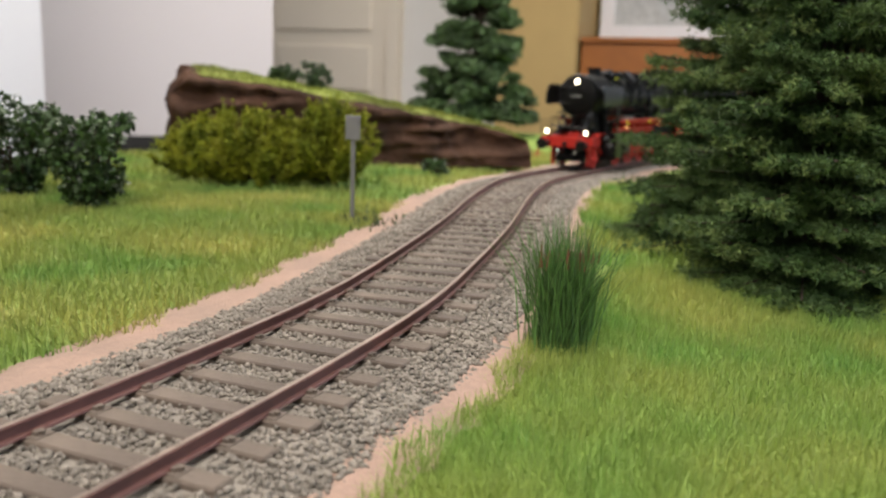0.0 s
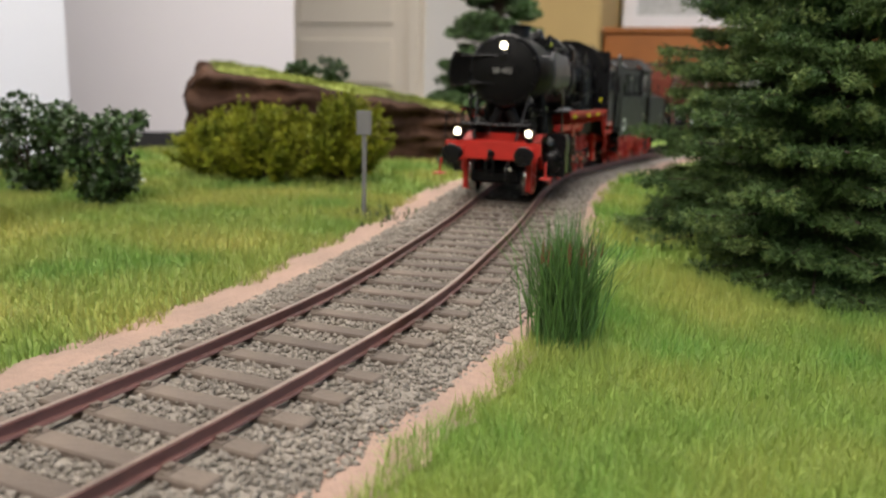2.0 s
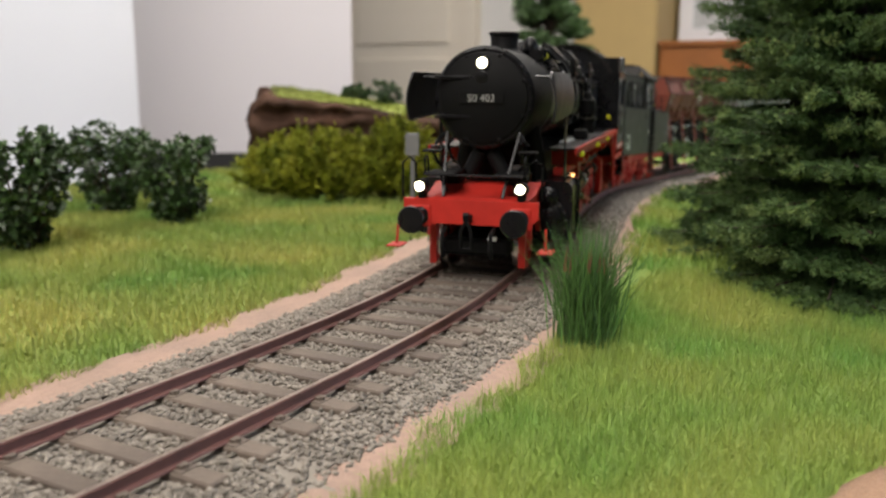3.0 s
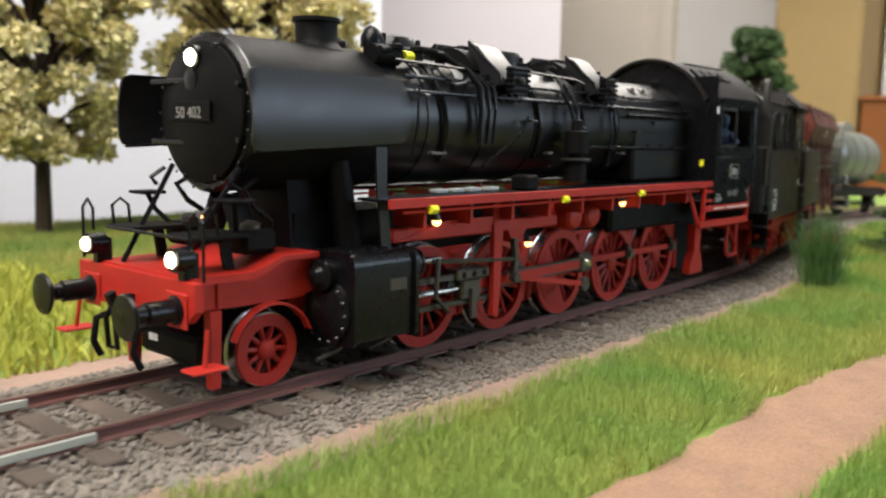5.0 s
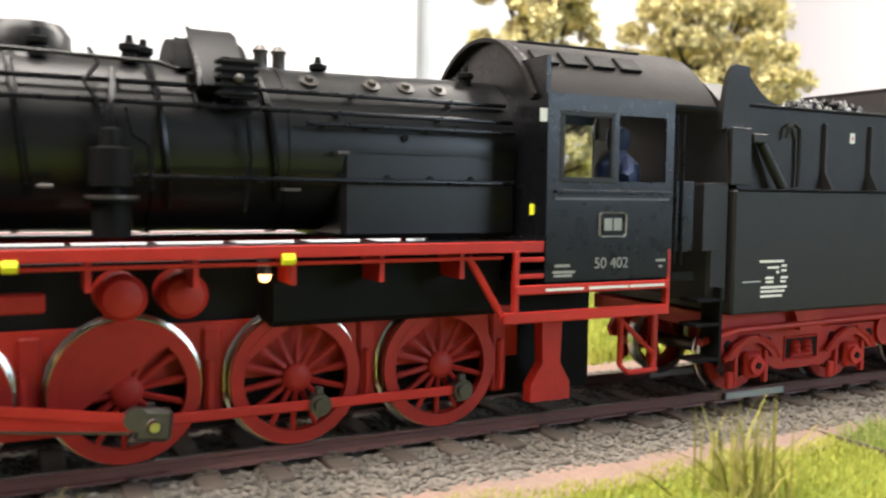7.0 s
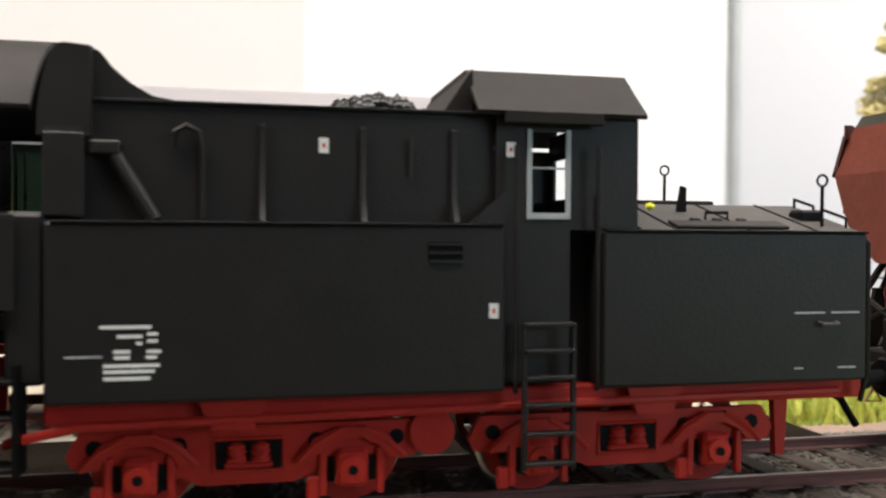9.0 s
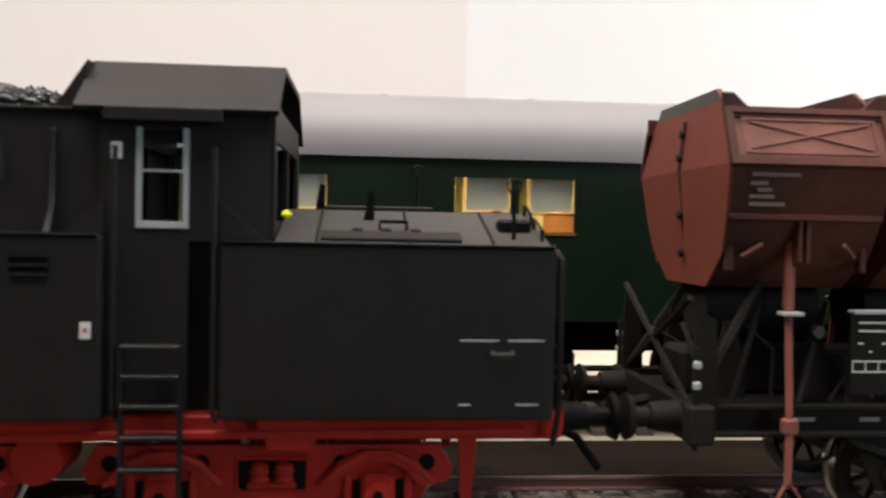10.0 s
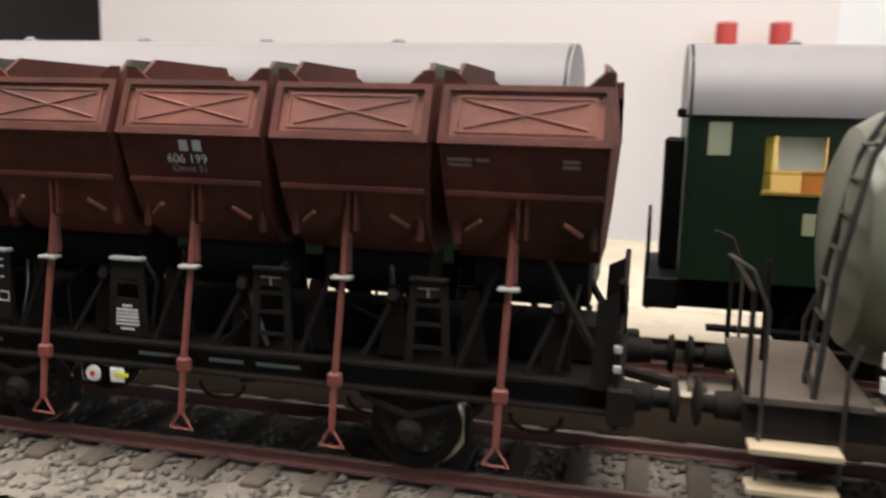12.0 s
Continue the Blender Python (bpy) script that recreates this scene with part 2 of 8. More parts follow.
def lathe(bm, base, axis, profile, seg=24):
    """profile: (distance along the axis, radius); one that comes back to its start makes an open ring."""
    hollow = tuple(profile[0]) == tuple(profile[-1])
    base, axis = Vector(base), Vector(axis).normalized()
    u = axis.orthogonal().normalized()
    v = axis.cross(u)
    last = None
    for d, r in profile:
        now = ring(bm, base + axis * d, u, v, max(r, 0.001), seg)
        if last:
            for k in range(seg):
                bm.faces.new((last[k], last[(k + 1) % seg], now[(k + 1) % seg], now[k]))
        elif not hollow:
            bm.faces.new(now[::-1])
        last = now
    if hollow:
        bmesh.ops.recalc_face_normals(bm, faces=bm.faces)
    else:
        bm.faces.new(last)
    return bm


def prism(bm, outline, axis, a, b):
    """outline in the two other axes, in order; pushed from a to b along axis."""
    def put(p, d):
        return {"x": (d, p[0], p[1]), "y": (p[0], d, p[1]), "z": (p[0], p[1], d)}[axis]
    lo, hi = [bm.verts.new(put(p, a)) for p in outline], [bm.verts.new(put(p, b)) for p in outline]
    n = len(outline)
    for i in range(n):
        bm.faces.new((lo[i], lo[(i + 1) % n], hi[(i + 1) % n], hi[i]))
    bm.faces.new(lo[::-1])
    bm.faces.new(hi)
    bmesh.ops.recalc_face_normals(bm, faces=bm.faces)
    return bm


def mesh_of(bm, name, material, unit=S):
    bmesh.ops.scale(bm, vec=(unit, unit, unit), verts=bm.verts)
    me = bpy.data.meshes.new(name)
    bm.to_mesh(me)
    bm.free()
    me.materials.append(material)
    me.polygons.foreach_set("use_smooth", [True] * len(me.polygons))
    me.set_sharp_from_angle(angle=radians(34))
    return me


def part(name, bm, material, parent=None, label="", at=(0, 0, 0), turn=(0, 0, 0), unit=S):
    ob = new(name, mesh_of(bm, name, material, unit))
    ob.parent = parent
    ob.matrix_basis = pose(at[0] * unit, at[1] * unit, at[2] * unit, *turn)
    return tagged(ob, label) if label else ob


def again(ob, at, turn=(0, 0, 0), parent=None):
    """Another object on the same mesh, with the same parent unless told."""
    c = new(ob.name.split(".")[0], ob.data)
    c.parent = parent or ob.parent
    c.matrix_basis = pose(at[0] * S, at[1] * S, at[2] * S, *turn)
    return c


def empty(name, label, category, group="", kind=""):
    return tagged(new(name), label, category, group, kind)


def bm_new():
    return bmesh.new()


def soup(name, verts, faces, material, parent=None, unit=S):
    """A mesh from arrays of triangles or quads."""
    me = bpy.data.meshes.new(name)
    verts, faces = np.asarray(verts, np.float32) * unit, np.asarray(faces, np.int32)
    k = faces.shape[1]
    me.vertices.add(len(verts))
    me.vertices.foreach_set("co", verts.ravel())
    me.loops.add(faces.size)
    me.loops.foreach_set("vertex_index", faces.ravel())
    me.polygons.add(len(faces))
    me.polygons.foreach_set("loop_start", np.arange(0, faces.size, k, dtype=np.int32))
    me.update(calc_edges=True)
    me.validate()
    me.materials.append(material)
    ob = new(name, me)
    ob.parent = parent
    return ob


def letters(text, size, material, parent, at, turn=(90, 0, 0), name="lettering", centre=True):
    """Raised lettering; size is the height of its capitals in full-size metres."""
    c = bpy.data.curves.new(name, "FONT")
    c.body, c.size, c.extrude = text, size * S / 0.72, 0.00005
    c.align_x = "CENTER" if centre else "LEFT"
    c.materials.append(material)
    ob = new(name, c)
    me = bpy.data.meshes.new_from_object(ob)
    bpy.data.objects.remove(ob)
    ob = new(name, me)
    ob.parent = parent
    ob.matrix_basis = pose(*[k * S for k in at], *turn)
    return ob

# ---- the line of the track ----
KNOTS = [(-90, 0), (-60, 0), (-40, 0), (-20, 0), (-8, 0), (0, 0), (4.5, 0.02), (7.5, 0.22), (10.9, 0.80), (14.3, 1.5), (19.7, 2.8), (25, 3.75), (30, 4.1), (34, 4.25), (39, 3.9), (46, 2.4), (56, -1.6), (68, -8.5), (82, -19)]


def spline(knots, step=0.1):
    out = []
    for i in range(1, len(knots) - 2):
        a, b, c, d = (np.array(knots[i + k], float) for k in (-1, 0, 1, 2))
        ta, tb, tc = (max(np.linalg.norm(q - p), 1e-6) ** 0.5 for p, q in ((a, b), (b, c), (c, d)))
        m1 = tb * ((b - a) / ta - (c - a) / (ta + tb) + (c - b) / tb)
        m2 = tb * ((c - b) / tb - (d - b) / (tb + tc) + (d - c) / tc)
        n = max(2, int(np.linalg.norm(c - b) / step))
        for k in range(n):
            t = k / n
            out.append((2 * t**3 - 3 * t**2 + 1) * b + (t**3 - 2 * t**2 + t) * m1 + (-2 * t**3 + 3 * t**2) * c + (t**3 - t**2) * m2)
    return np.array(out)


LINE = spline(KNOTS)


def drop(x):
    """The line falls a little behind the curve."""
    k = np.clip((np.asarray(x, float) - 20) / 16, 0, 1)
    return -0.45 * k * k * (3 - 2 * k)


RUN = np.r_[0, np.cumsum(np.linalg.norm(np.diff(LINE, axis=0), axis=1))]
RUN -= np.interp(0.0, LINE[:, 0], RUN)   # zero where x is zero


def on_line(s, off=0.0):
    """Place and heading (radians) at the run s, off metres to the left."""
    x, y = np.interp(s, RUN, LINE[:, 0]), np.interp(s, RUN, LINE[:, 1])
    x2, y2 = np.interp(s + 0.2, RUN, LINE[:, 0]), np.interp(s + 0.2, RUN, LINE[:, 1])
    h = math.atan2(y2 - y, x2 - x)
    return np.array([x - off * math.sin(h), y + off * math.cos(h), float(drop(x))]), h


def beside(x, y):
    """Rough distance to the left of the line."""
    yc = np.interp(x, LINE[:, 0], LINE[:, 1])
    slope = np.interp(x, LINE[:-1, 0], np.diff(LINE[:, 1]) / np.maximum(np.diff(LINE[:, 0]), 1e-6))
    return (y - yc) / np.sqrt(1 + slope**2)


def strip(bm, offs, heights, s0, s1, step=0.25, ragged=0.0, seed=3):
    """A sheet along the line; offs to the left and heights over it."""
    rng = np.random.RandomState(seed)
    last = None
    for s in np.arange(s0, s1, step):
        now = []
        for k, (o, z) in enumerate(zip(offs, heights)):
            edge = ragged * (rng.rand() - 0.5) if k in (0, len(offs) - 1) else 0
            p, _ = on_line(s, o + edge)
            now.append(bm.verts.new((p[0], p[1], p[2] + z + ragged * 0.08 * (rng.rand() - 0.5))))
        if last:
            for k in range(len(offs) - 1):
                bm.faces.new((last[k], now[k], now[k + 1], last[k + 1]))
        last = now
    bmesh.ops.recalc_face_normals(bm, faces=bm.faces)
    return bm


# ---- the room, in true metres ----
def slab(name, x0, x1, y0, y1, z0, z1, material, label, category, kind="structure", bevel=0.0):
    return tagged(part(name, box(bm_new(), x0, x1, y0, y1, z0, z1, bevel), material, unit=1.0), label, category, kind=kind)


FLOOR, CEIL = -1.0, 1.6
slab("floor", -4.2, 4.6, -2.7, 5.2, FLOOR - 0.1, FLOOR, CARPET, "grey carpeted floor of the hobby room", "floor")
slab("ceiling", -4.2, 4.6, -2.7, 5.2, CEIL, CEIL + 0.1, WALL_WHITE, "plain white painted ceiling over the layout", "ceiling")
slab("wall_east", 4.4, 4.6, -2.5, 5.0, FLOOR, CEIL, WALL_WHITE, "white painted wall with door and picture", "wall")
slab("wall_west", -4.2, -4.0, -2.5, 5.0, FLOOR, CEIL, GREY_WALL, "plain grey painted wall", "wall")
slab("wall_north", -4.2, 4.6, 5.0, 5.2, FLOOR, CEIL, WALL_WHITE, "plain white painted wall", "wall")
bm = bm_new()
for x0, x1, z0, z1 in ((-4.2, 0.8, FLOOR, CEIL), (2.8, 4.6, FLOOR, CEIL), (0.8, 2.8, FLOOR, 0.25), (0.8, 2.8, 1.25, CEIL)):
    box(bm, x0, x1, -2.7, -2.5, z0, z1)
# out of view behind the camera; its dark grey is chosen to subdue reflections
tagged(part("wall_south", bm, GREY_WALL, unit=1.0), "unseen wall with a wide window opening, kept dark grey", "wall", kind="structure")
win = empty("window_1", "wide white framed window in the white wall", "window", kind="structure")
for x0, x1, z0, z1 in ((0.8, 0.86, 0.25, 1.25), (2.74, 2.8, 0.25, 1.25), (0.86, 2.74, 0.25, 0.31), (0.86, 2.74, 1.19, 1.25), (1.77, 1.83, 0.31, 1.19)):
    part("window_frame", box(bm_new(), x0, x1, -2.64, -2.57, z0, z1), FRAME_WHITE, win, unit=1.0)
for x0 in (0.86, 1.83):
    pane = part("pane", box(bm_new(), x0, x0 + 0.91, -2.61, -2.604, 0.31, 1.19), GLASS, win, unit=1.0)
    pane.visible_shadow = False
# the third, smaller panel is an added one that only houses the door's fill
for x, y, hx, hy in ((-1.5, -0.2, 1.22, 0.62), (1.6, 0.5, 1.22, 0.62), (3.5, 2.3, 0.57, 0.57)):
    fit = empty("ceiling_light", "large flat white ceiling light panel out of view, switched on", "ceiling light", "lights on the ceiling")
    part("housing", box(bm_new(), x - hx, x + hx, y - hy, y + hy, CEIL - 0.022, CEIL - 0.002, 0.005), FRAME_WHITE, fit, unit=1.0)

bm = bm_new()   # flush door with raised fields
door = empty("door_1", "cream painted panelled door, closed", "door", kind="structure")
part("leaf", box(bm, 4.36, 4.40, 2.18, 3.02, FLOOR, 1.02), DOOR_CREAM, door, unit=1.0)
for z0, z1 in ((-0.9, -0.1), (0.02, 0.28), (0.36, 0.95)):
    part("panel", box(bm_new(), 4.345, 4.36, 2.28, 2.92, z0, z1, 0.008), DOOR_CREAM, door, unit=1.0)
for y0, y1 in ((3.03, 3.10), (2.10, 2.17)):
    part("door_frame", box(bm_new(), 4.33, 4.40, y0, y1, FLOOR, 1.1), DOOR_CREAM, door, unit=1.0)
ward = empty("wardrobe", "tall tan veneered wardrobe against the wall", "wardrobe")
part("body", box(bm_new(), 4.0, 4.4, 0.97, 1.38, FLOOR, 1.15, 0.004), TAN, ward, unit=1.0)
part("door", box(bm_new(), 3.985, 4.0, 0.98, 1.37, FLOOR + 0.08, 1.13, 0.003), TAN, ward, unit=1.0)
cab_ = empty("sideboard", "orange-brown wooden sideboard below a framed picture", "sideboard")
part("body", box(bm_new(), 4.0, 4.4, -0.4, 0.95, FLOOR, 0.30, 0.006), WOOD, cab_, unit=1.0)
part("top", box(bm_new(), 3.98, 4.4, -0.42, 0.955, 0.30, 0.325, 0.004), WOOD, cab_, unit=1.0)
pic = empty("framed_picture", "white framed picture with a grey print, leaning on the sideboard", "picture")
for y0, y1, z0, z1 in ((0.10, 0.945, 0.325, 0.40), (0.10, 0.945, 0.90, 0.97), (0.10, 0.17, 0.40, 0.90), (0.875, 0.945, 0.40, 0.90)):
    part("frame", box(bm_new(), 4.30, 4.33, y0, y1, z0, z1, 0.004), FRAME_WHITE, pic, unit=1.0)
part("print", box(bm_new(), 4.31, 4.318, 0.17, 0.875, 0.40, 0.90), PRINT_GREY, pic, unit=1.0)


def board(name, a, b, z0, z1, material, label):
    (ax, ay), (bx, by) = a, b
    ln = math.hypot(bx - ax, by - ay)
    ob = part(name, box(bm_new(), 0, ln, 0, 0.6, z0, z1), material, at=(ax, ay, 0), turn=(0, 0, math.degrees(math.atan2(by - ay, bx - ax))))
    return tagged(ob, label, "backdrop board", kind="structure")


board("backdrop_1", (11, 51), (46.8, 51), -28, 34, BOARD_DIMMED, "plain white backdrop board behind the layout, coloured dimmer")
board("backdrop_2", (-22, 51), (10.2, 51), -28, 34, BOARD_WHITE, "plain cool white backdrop board behind the layout")
# the tint from x = -22 leftwards stands for shading on the white backdrop
board("backdrop_3", (-75, 51), (-22, 51), -28, 34, BOARD_SHADED, "plain white backdrop board behind the layout, shading in its warm tint")
tagged(part("backdrop_post", cyl(bm_new(), (10.6, 50.8, -28), (10.6, 50.8, 34), 0.45, 12), WINDOW_FRAME), "slim grey post between two backdrop boards", "post", kind="structure")
board("partition", (58.5, 73.5), (79, 52.2), -4.0, 45, PARTITION, "large warm white partition board on a black plinth")
board("partition_plinth", (58.6, 73.3), (79.1, 52.0), -6.4, -4.0, PLINTH, "black plinth below the warm white partition")
board("partition_base", (58.5, 73.5), (79, 52.2), -30, -6.4, WALL_WHITE, "white base below the black plinth")

# ---- the layout table and its ground ----
table = empty("layout_table", "plywood layout table on square legs", "table")
part("top", box(bm_new(), -72, 62, -15, 20, -2.0, -0.9), TABLE_WOOD, table)
part("wing_top", box(bm_new(), 62, 88, -27, 2, -2.3, -1.3), TABLE_WOOD, table)
for x, y in ((-68, -13), (-68, 18), (-24, -13), (-24, 18), (20, -13), (20, 18), (58, -13), (58, 18), (85, -24), (85, 0)):
    part("leg", box(bm_new(), x - 0.9, x + 0.9, y - 0.9, y + 0.9, -32, -2.0, 0.1), TABLE_WOOD, table)

gx, gy = np.arange(-72, 62.1, 1.0), np.arange(-15, 20.1, 0.5)
X, Y = np.meshgrid(gx, gy, indexing="ij")
Z = -0.36 + drop(X) + 0.05 * np.sin(X * 0.7 + 1) * np.cos(Y * 0.55) + np.clip((np.abs(Y) - 6) / 14, 0, 1) * 0.10
Z[:, 0] = Z[:, -1] = -0.95
idx = np.arange(X.size).reshape(X.shape)
quads = np.stack([idx[:-1, :-1], idx[1:, :-1], idx[1:, 1:], idx[:-1, 1:]], -1).reshape(-1, 4)
tagged(soup("ground", np.stack([X, Y, Z], -1).reshape(-1, 3), quads, TURF), "green scattered turf ground of the model layout", "ground", kind="structure")
gx, gy = np.arange(62, 88.1, 1.0), np.arange(-27, 2.1, 1.0)
X, Y = np.meshgrid(gx, gy, indexing="ij")
Z = -0.40 + drop(X) + 0.05 * np.sin(X * 0.7 + 1) * np.cos(Y * 0.55)
Z[:, 0] = Z[:, -1] = Z[-1] = -1.31
idx = np.arange(X.size).reshape(X.shape)
quads = np.stack([idx[:-1, :-1], idx[1:, :-1], idx[1:, 1:], idx[:-1, 1:]], -1).reshape(-1, 4)
tagged(soup("ground", np.stack([X, Y, Z], -1).reshape(-1, 3), quads, TURF), "green scattered turf ground of the layout's wing", "ground", kind="structure")
tagged(part("earth_verge", strip(bm_new(), (2.85, 2.4, 1.4), (-0.345, -0.29, -0.26), -17, 60, 0.2, 0.14, 5), EARTH), "pinkish bare earth verge beside the ballast", "verge", kind="structure")
tagged(part("earth_verge", strip(bm_new(), (-1.4, -2.0, -2.45), (-0.26, -0.28, -0.345), -19.5, 60, 0.2, 0.14, 6), EARTH), "pinkish bare earth verge beside the ballast", "verge", kind="structure")
tagged(part("ballast_bed", strip(bm_new(), (2.05, 1.55, 0.7, -0.7, -1.55, -2.0), (-0.30, -0.225, -0.225, -0.225, -0.225, -0.30), -60, 77, 0.2, 0.25, 7), BALLAST), "grey granite ballast bed under the rails", "ballast", kind="structure")

road_line = spline([(-14, -5.55), (-9.5, -5.5), (-5, -5.5), (0, -5.62), (3, -6.25), (6, -7.65), (9, -10.0), (11.5, -13.4), (13, -17)], 0.25)
bm = bm_new()
last = None
for i in range(len(road_line) - 1):
    d = road_line[i + 1] - road_line[i]
    nrm = np.array([-d[1], d[0]]) / np.linalg.norm(d)
    row = []
    broad = 0.5 * min(1, max(0, (road_line[i][0] + 1) / 3))
    for k, o in enumerate((0.78, 0.6, 0, -0.5 - broad, -0.66 - broad)):
        w = o + (0.05 * math.sin(i * 0.9) + 0.04 * math.sin(i * 2.3) if k in (0, 4) else 0)
        p = road_line[i] + nrm * w
        row.append(bm.verts.new((p[0], max(p[1], -14.8), (-0.33, -0.285, -0.28, -0.285, -0.33)[k])))
    if last:
        for k in range(4):
            bm.faces.new((last[k + 1], row[k + 1], row[k], last[k]))
    last = row
bmesh.ops.recalc_face_normals(bm, faces=bm.faces)
tagged(part("road", bm, ROAD), "sandy brown field road beside the meadow", "road", kind="structure")
bm = bm_new()
r = np.random.RandomState(29)
for x, y, w in zip(2.85 + 0.30 * r.normal(size=170), -6.25 + 0.15 * r.normal(size=170), r.uniform(0.012, 0.05, 170)):
    lathe(bm, (x, y, -0.29), (0, 0, 1), [(0, w), (0.012, w * 0.7), (0.016, 0.004)], 6)
tagged(part("scatter_patch", bm, mat("orange_scatter", (0.55, 0.13, 0.05), 0.9, vary=0.2)), "orange scatter powder spilled on the sandy road", "scatter", kind="stuff")
# kept this dark so little light bounces onto the train's near side
tagged(part("trackside_ground", box(bm_new(), -71.5, -19.2, -14.6, -2.3, -0.5, -0.22, 0.05), BROWN_YARD), "brown trackside earth beside the line, darkened", "ground", kind="structure")
tagged(part("yard_ground", box(bm_new(), -71.5, -17, 9.0, 19.6, -0.5, -0.20, 0.05), YARD), "bare pale plaster yard behind the coaches", "yard", kind="structure")
# dark strip that stands for the shade below and behind the train
tagged(part("yard_cinders", box(bm_new(), -71.5, -17, 1.38, 3.60, -0.5, -0.205, 0.05), BROWN_YARD), "brown ground beside the main line, darkened for shade", "yard", kind="structure")
tagged(part("yard_plaster", box(bm_new(), -71.5, -17, 3.604, 8.99, -0.5, -0.215, 0.03), YARD), "bare pale plaster ground round the second track", "yard", kind="structure")


# ---- track ----
def rail_profile(h):
    return [(-0.06, -0.15), (0.06, -0.15), (0.055, -0.128), (0.018, -0.110), (0.018, -0.045), (0.034, -0.032), (0.034, -0.008), (0.026, 0), (-0.026, 0), (-0.034, -0.008), (-0.034, -0.032), (-0.018, -0.045), (-0.018, -0.110), (-0.055, -0.128)]


def sweep(places, profile):
    bm = bm_new()
    last = None
    for (p, h) in places:
        now = [bm.verts.new((p[0] - o * math.sin(h), p[1] + o * math.cos(h), p[2] + z)) for o, z in profile]
        if last:
            for k in range(len(profile)):
                bm.faces.new((last[k], now[k], now[(k + 1) % len(profile)], last[(k + 1) % len(profile)]))
        last = now
    bmesh.ops.recalc_face_normals(bm, faces=bm.faces)
    return bm


def sleeper_mesh():
    bm = box(bm_new(), -0.13, 0.13, -1.3, 1.3, -0.32, -0.158, 0.02)
    for y in (-0.7535, 0.7535):
        box(bm, -0.10, 0.10, y - 0.17, y + 0.17, -0.158, -0.148)
        for dy in (-0.12, 0.12):
            cyl(bm, (0, y + dy, -0.148), (0, y + dy, -0.105), 0.035, 6)
            box(bm, -0.05, 0.05, y + dy * 0.75 - 0.03, y + dy * 0.75 + 0.03, -0.148, -0.115)
    return bm


track = empty("railway_track", "single track with rusty rails on weathered sleepers", "track", kind="structure")
for off in (0.7535, -0.7535):
    part("rail", sweep([on_line(s, off) for s in np.arange(-60, 77, 0.5)], rail_profile(0)), RAIL, track, "rust-brown steel rail")
    part("rail_head", strip(bm_new(), (off + 0.027, off - 0.027), (0.003, 0.003), -60, 77, 0.5), RAIL_TOP, track, "worn bare rail head")
tie = part("sleeper", sleeper_mesh(), SLEEPER, track)
k = 0
for s in np.arange(-54, 76, 0.66):
    (x, y, z), h = on_line(s)
    jig = ((k * 37) % 11 - 5) * 0.008
    pl, tu = (x, y, z), (0, 0, math.degrees(h) + jig * 20)
    if k == 0:
        tie.matrix_basis = pose(x * S, y * S, z * S, *tu)
    else:
        again(tie, pl, tu)
    k += 1
for off in (-0.80, -0.707, 0.80, 0.707):   # fishplates at the rail joint
    part("fishplate", box(bm_new(), -9.5, -8.4, off - 0.02, off + 0.02, -0.118, -0.03, 0.008), JOINER, track, "bright metal rail joiner")
tagged(part("module_seam", box(bm_new(), -9.14, -9.11, -3.1, -1.95, -0.4, -0.272), SLEEPER), "dark joint between two layout modules", "joint", kind="structure")

track2 = empty("siding_track", "second track with rusty rails behind the train", "track", kind="structure")
Y2, Z2 = 4.75, 0.06
for off in (0.7535, -0.7535):
    part("rail", sweep([((x, Y2 + off, Z2), 0.0) for x in np.arange(-62, -20.4, 2.0)], rail_profile(0)), RAIL, track2)
tie2 = part("sleeper", sleeper_mesh(), SLEEPER, track2, at=(-60, Y2, Z2))
for x in np.arange(-59.3, -20.6, 0.68):
    again(tie2, (x, Y2, Z2))
bm = bm_new()
prism(bm, [(Y2 - 1.75, -0.24), (Y2 - 1.45, -0.195), (Y2 + 1.45, -0.195), (Y2 + 1.75, -0.24)], "x", -63, -20.3)
tagged(part("siding_bed", bm, YARD), "low pale plaster bed of the second track", "ballast", kind="structure")

# loose ballast stones
rng = np.random.RandomState(11)


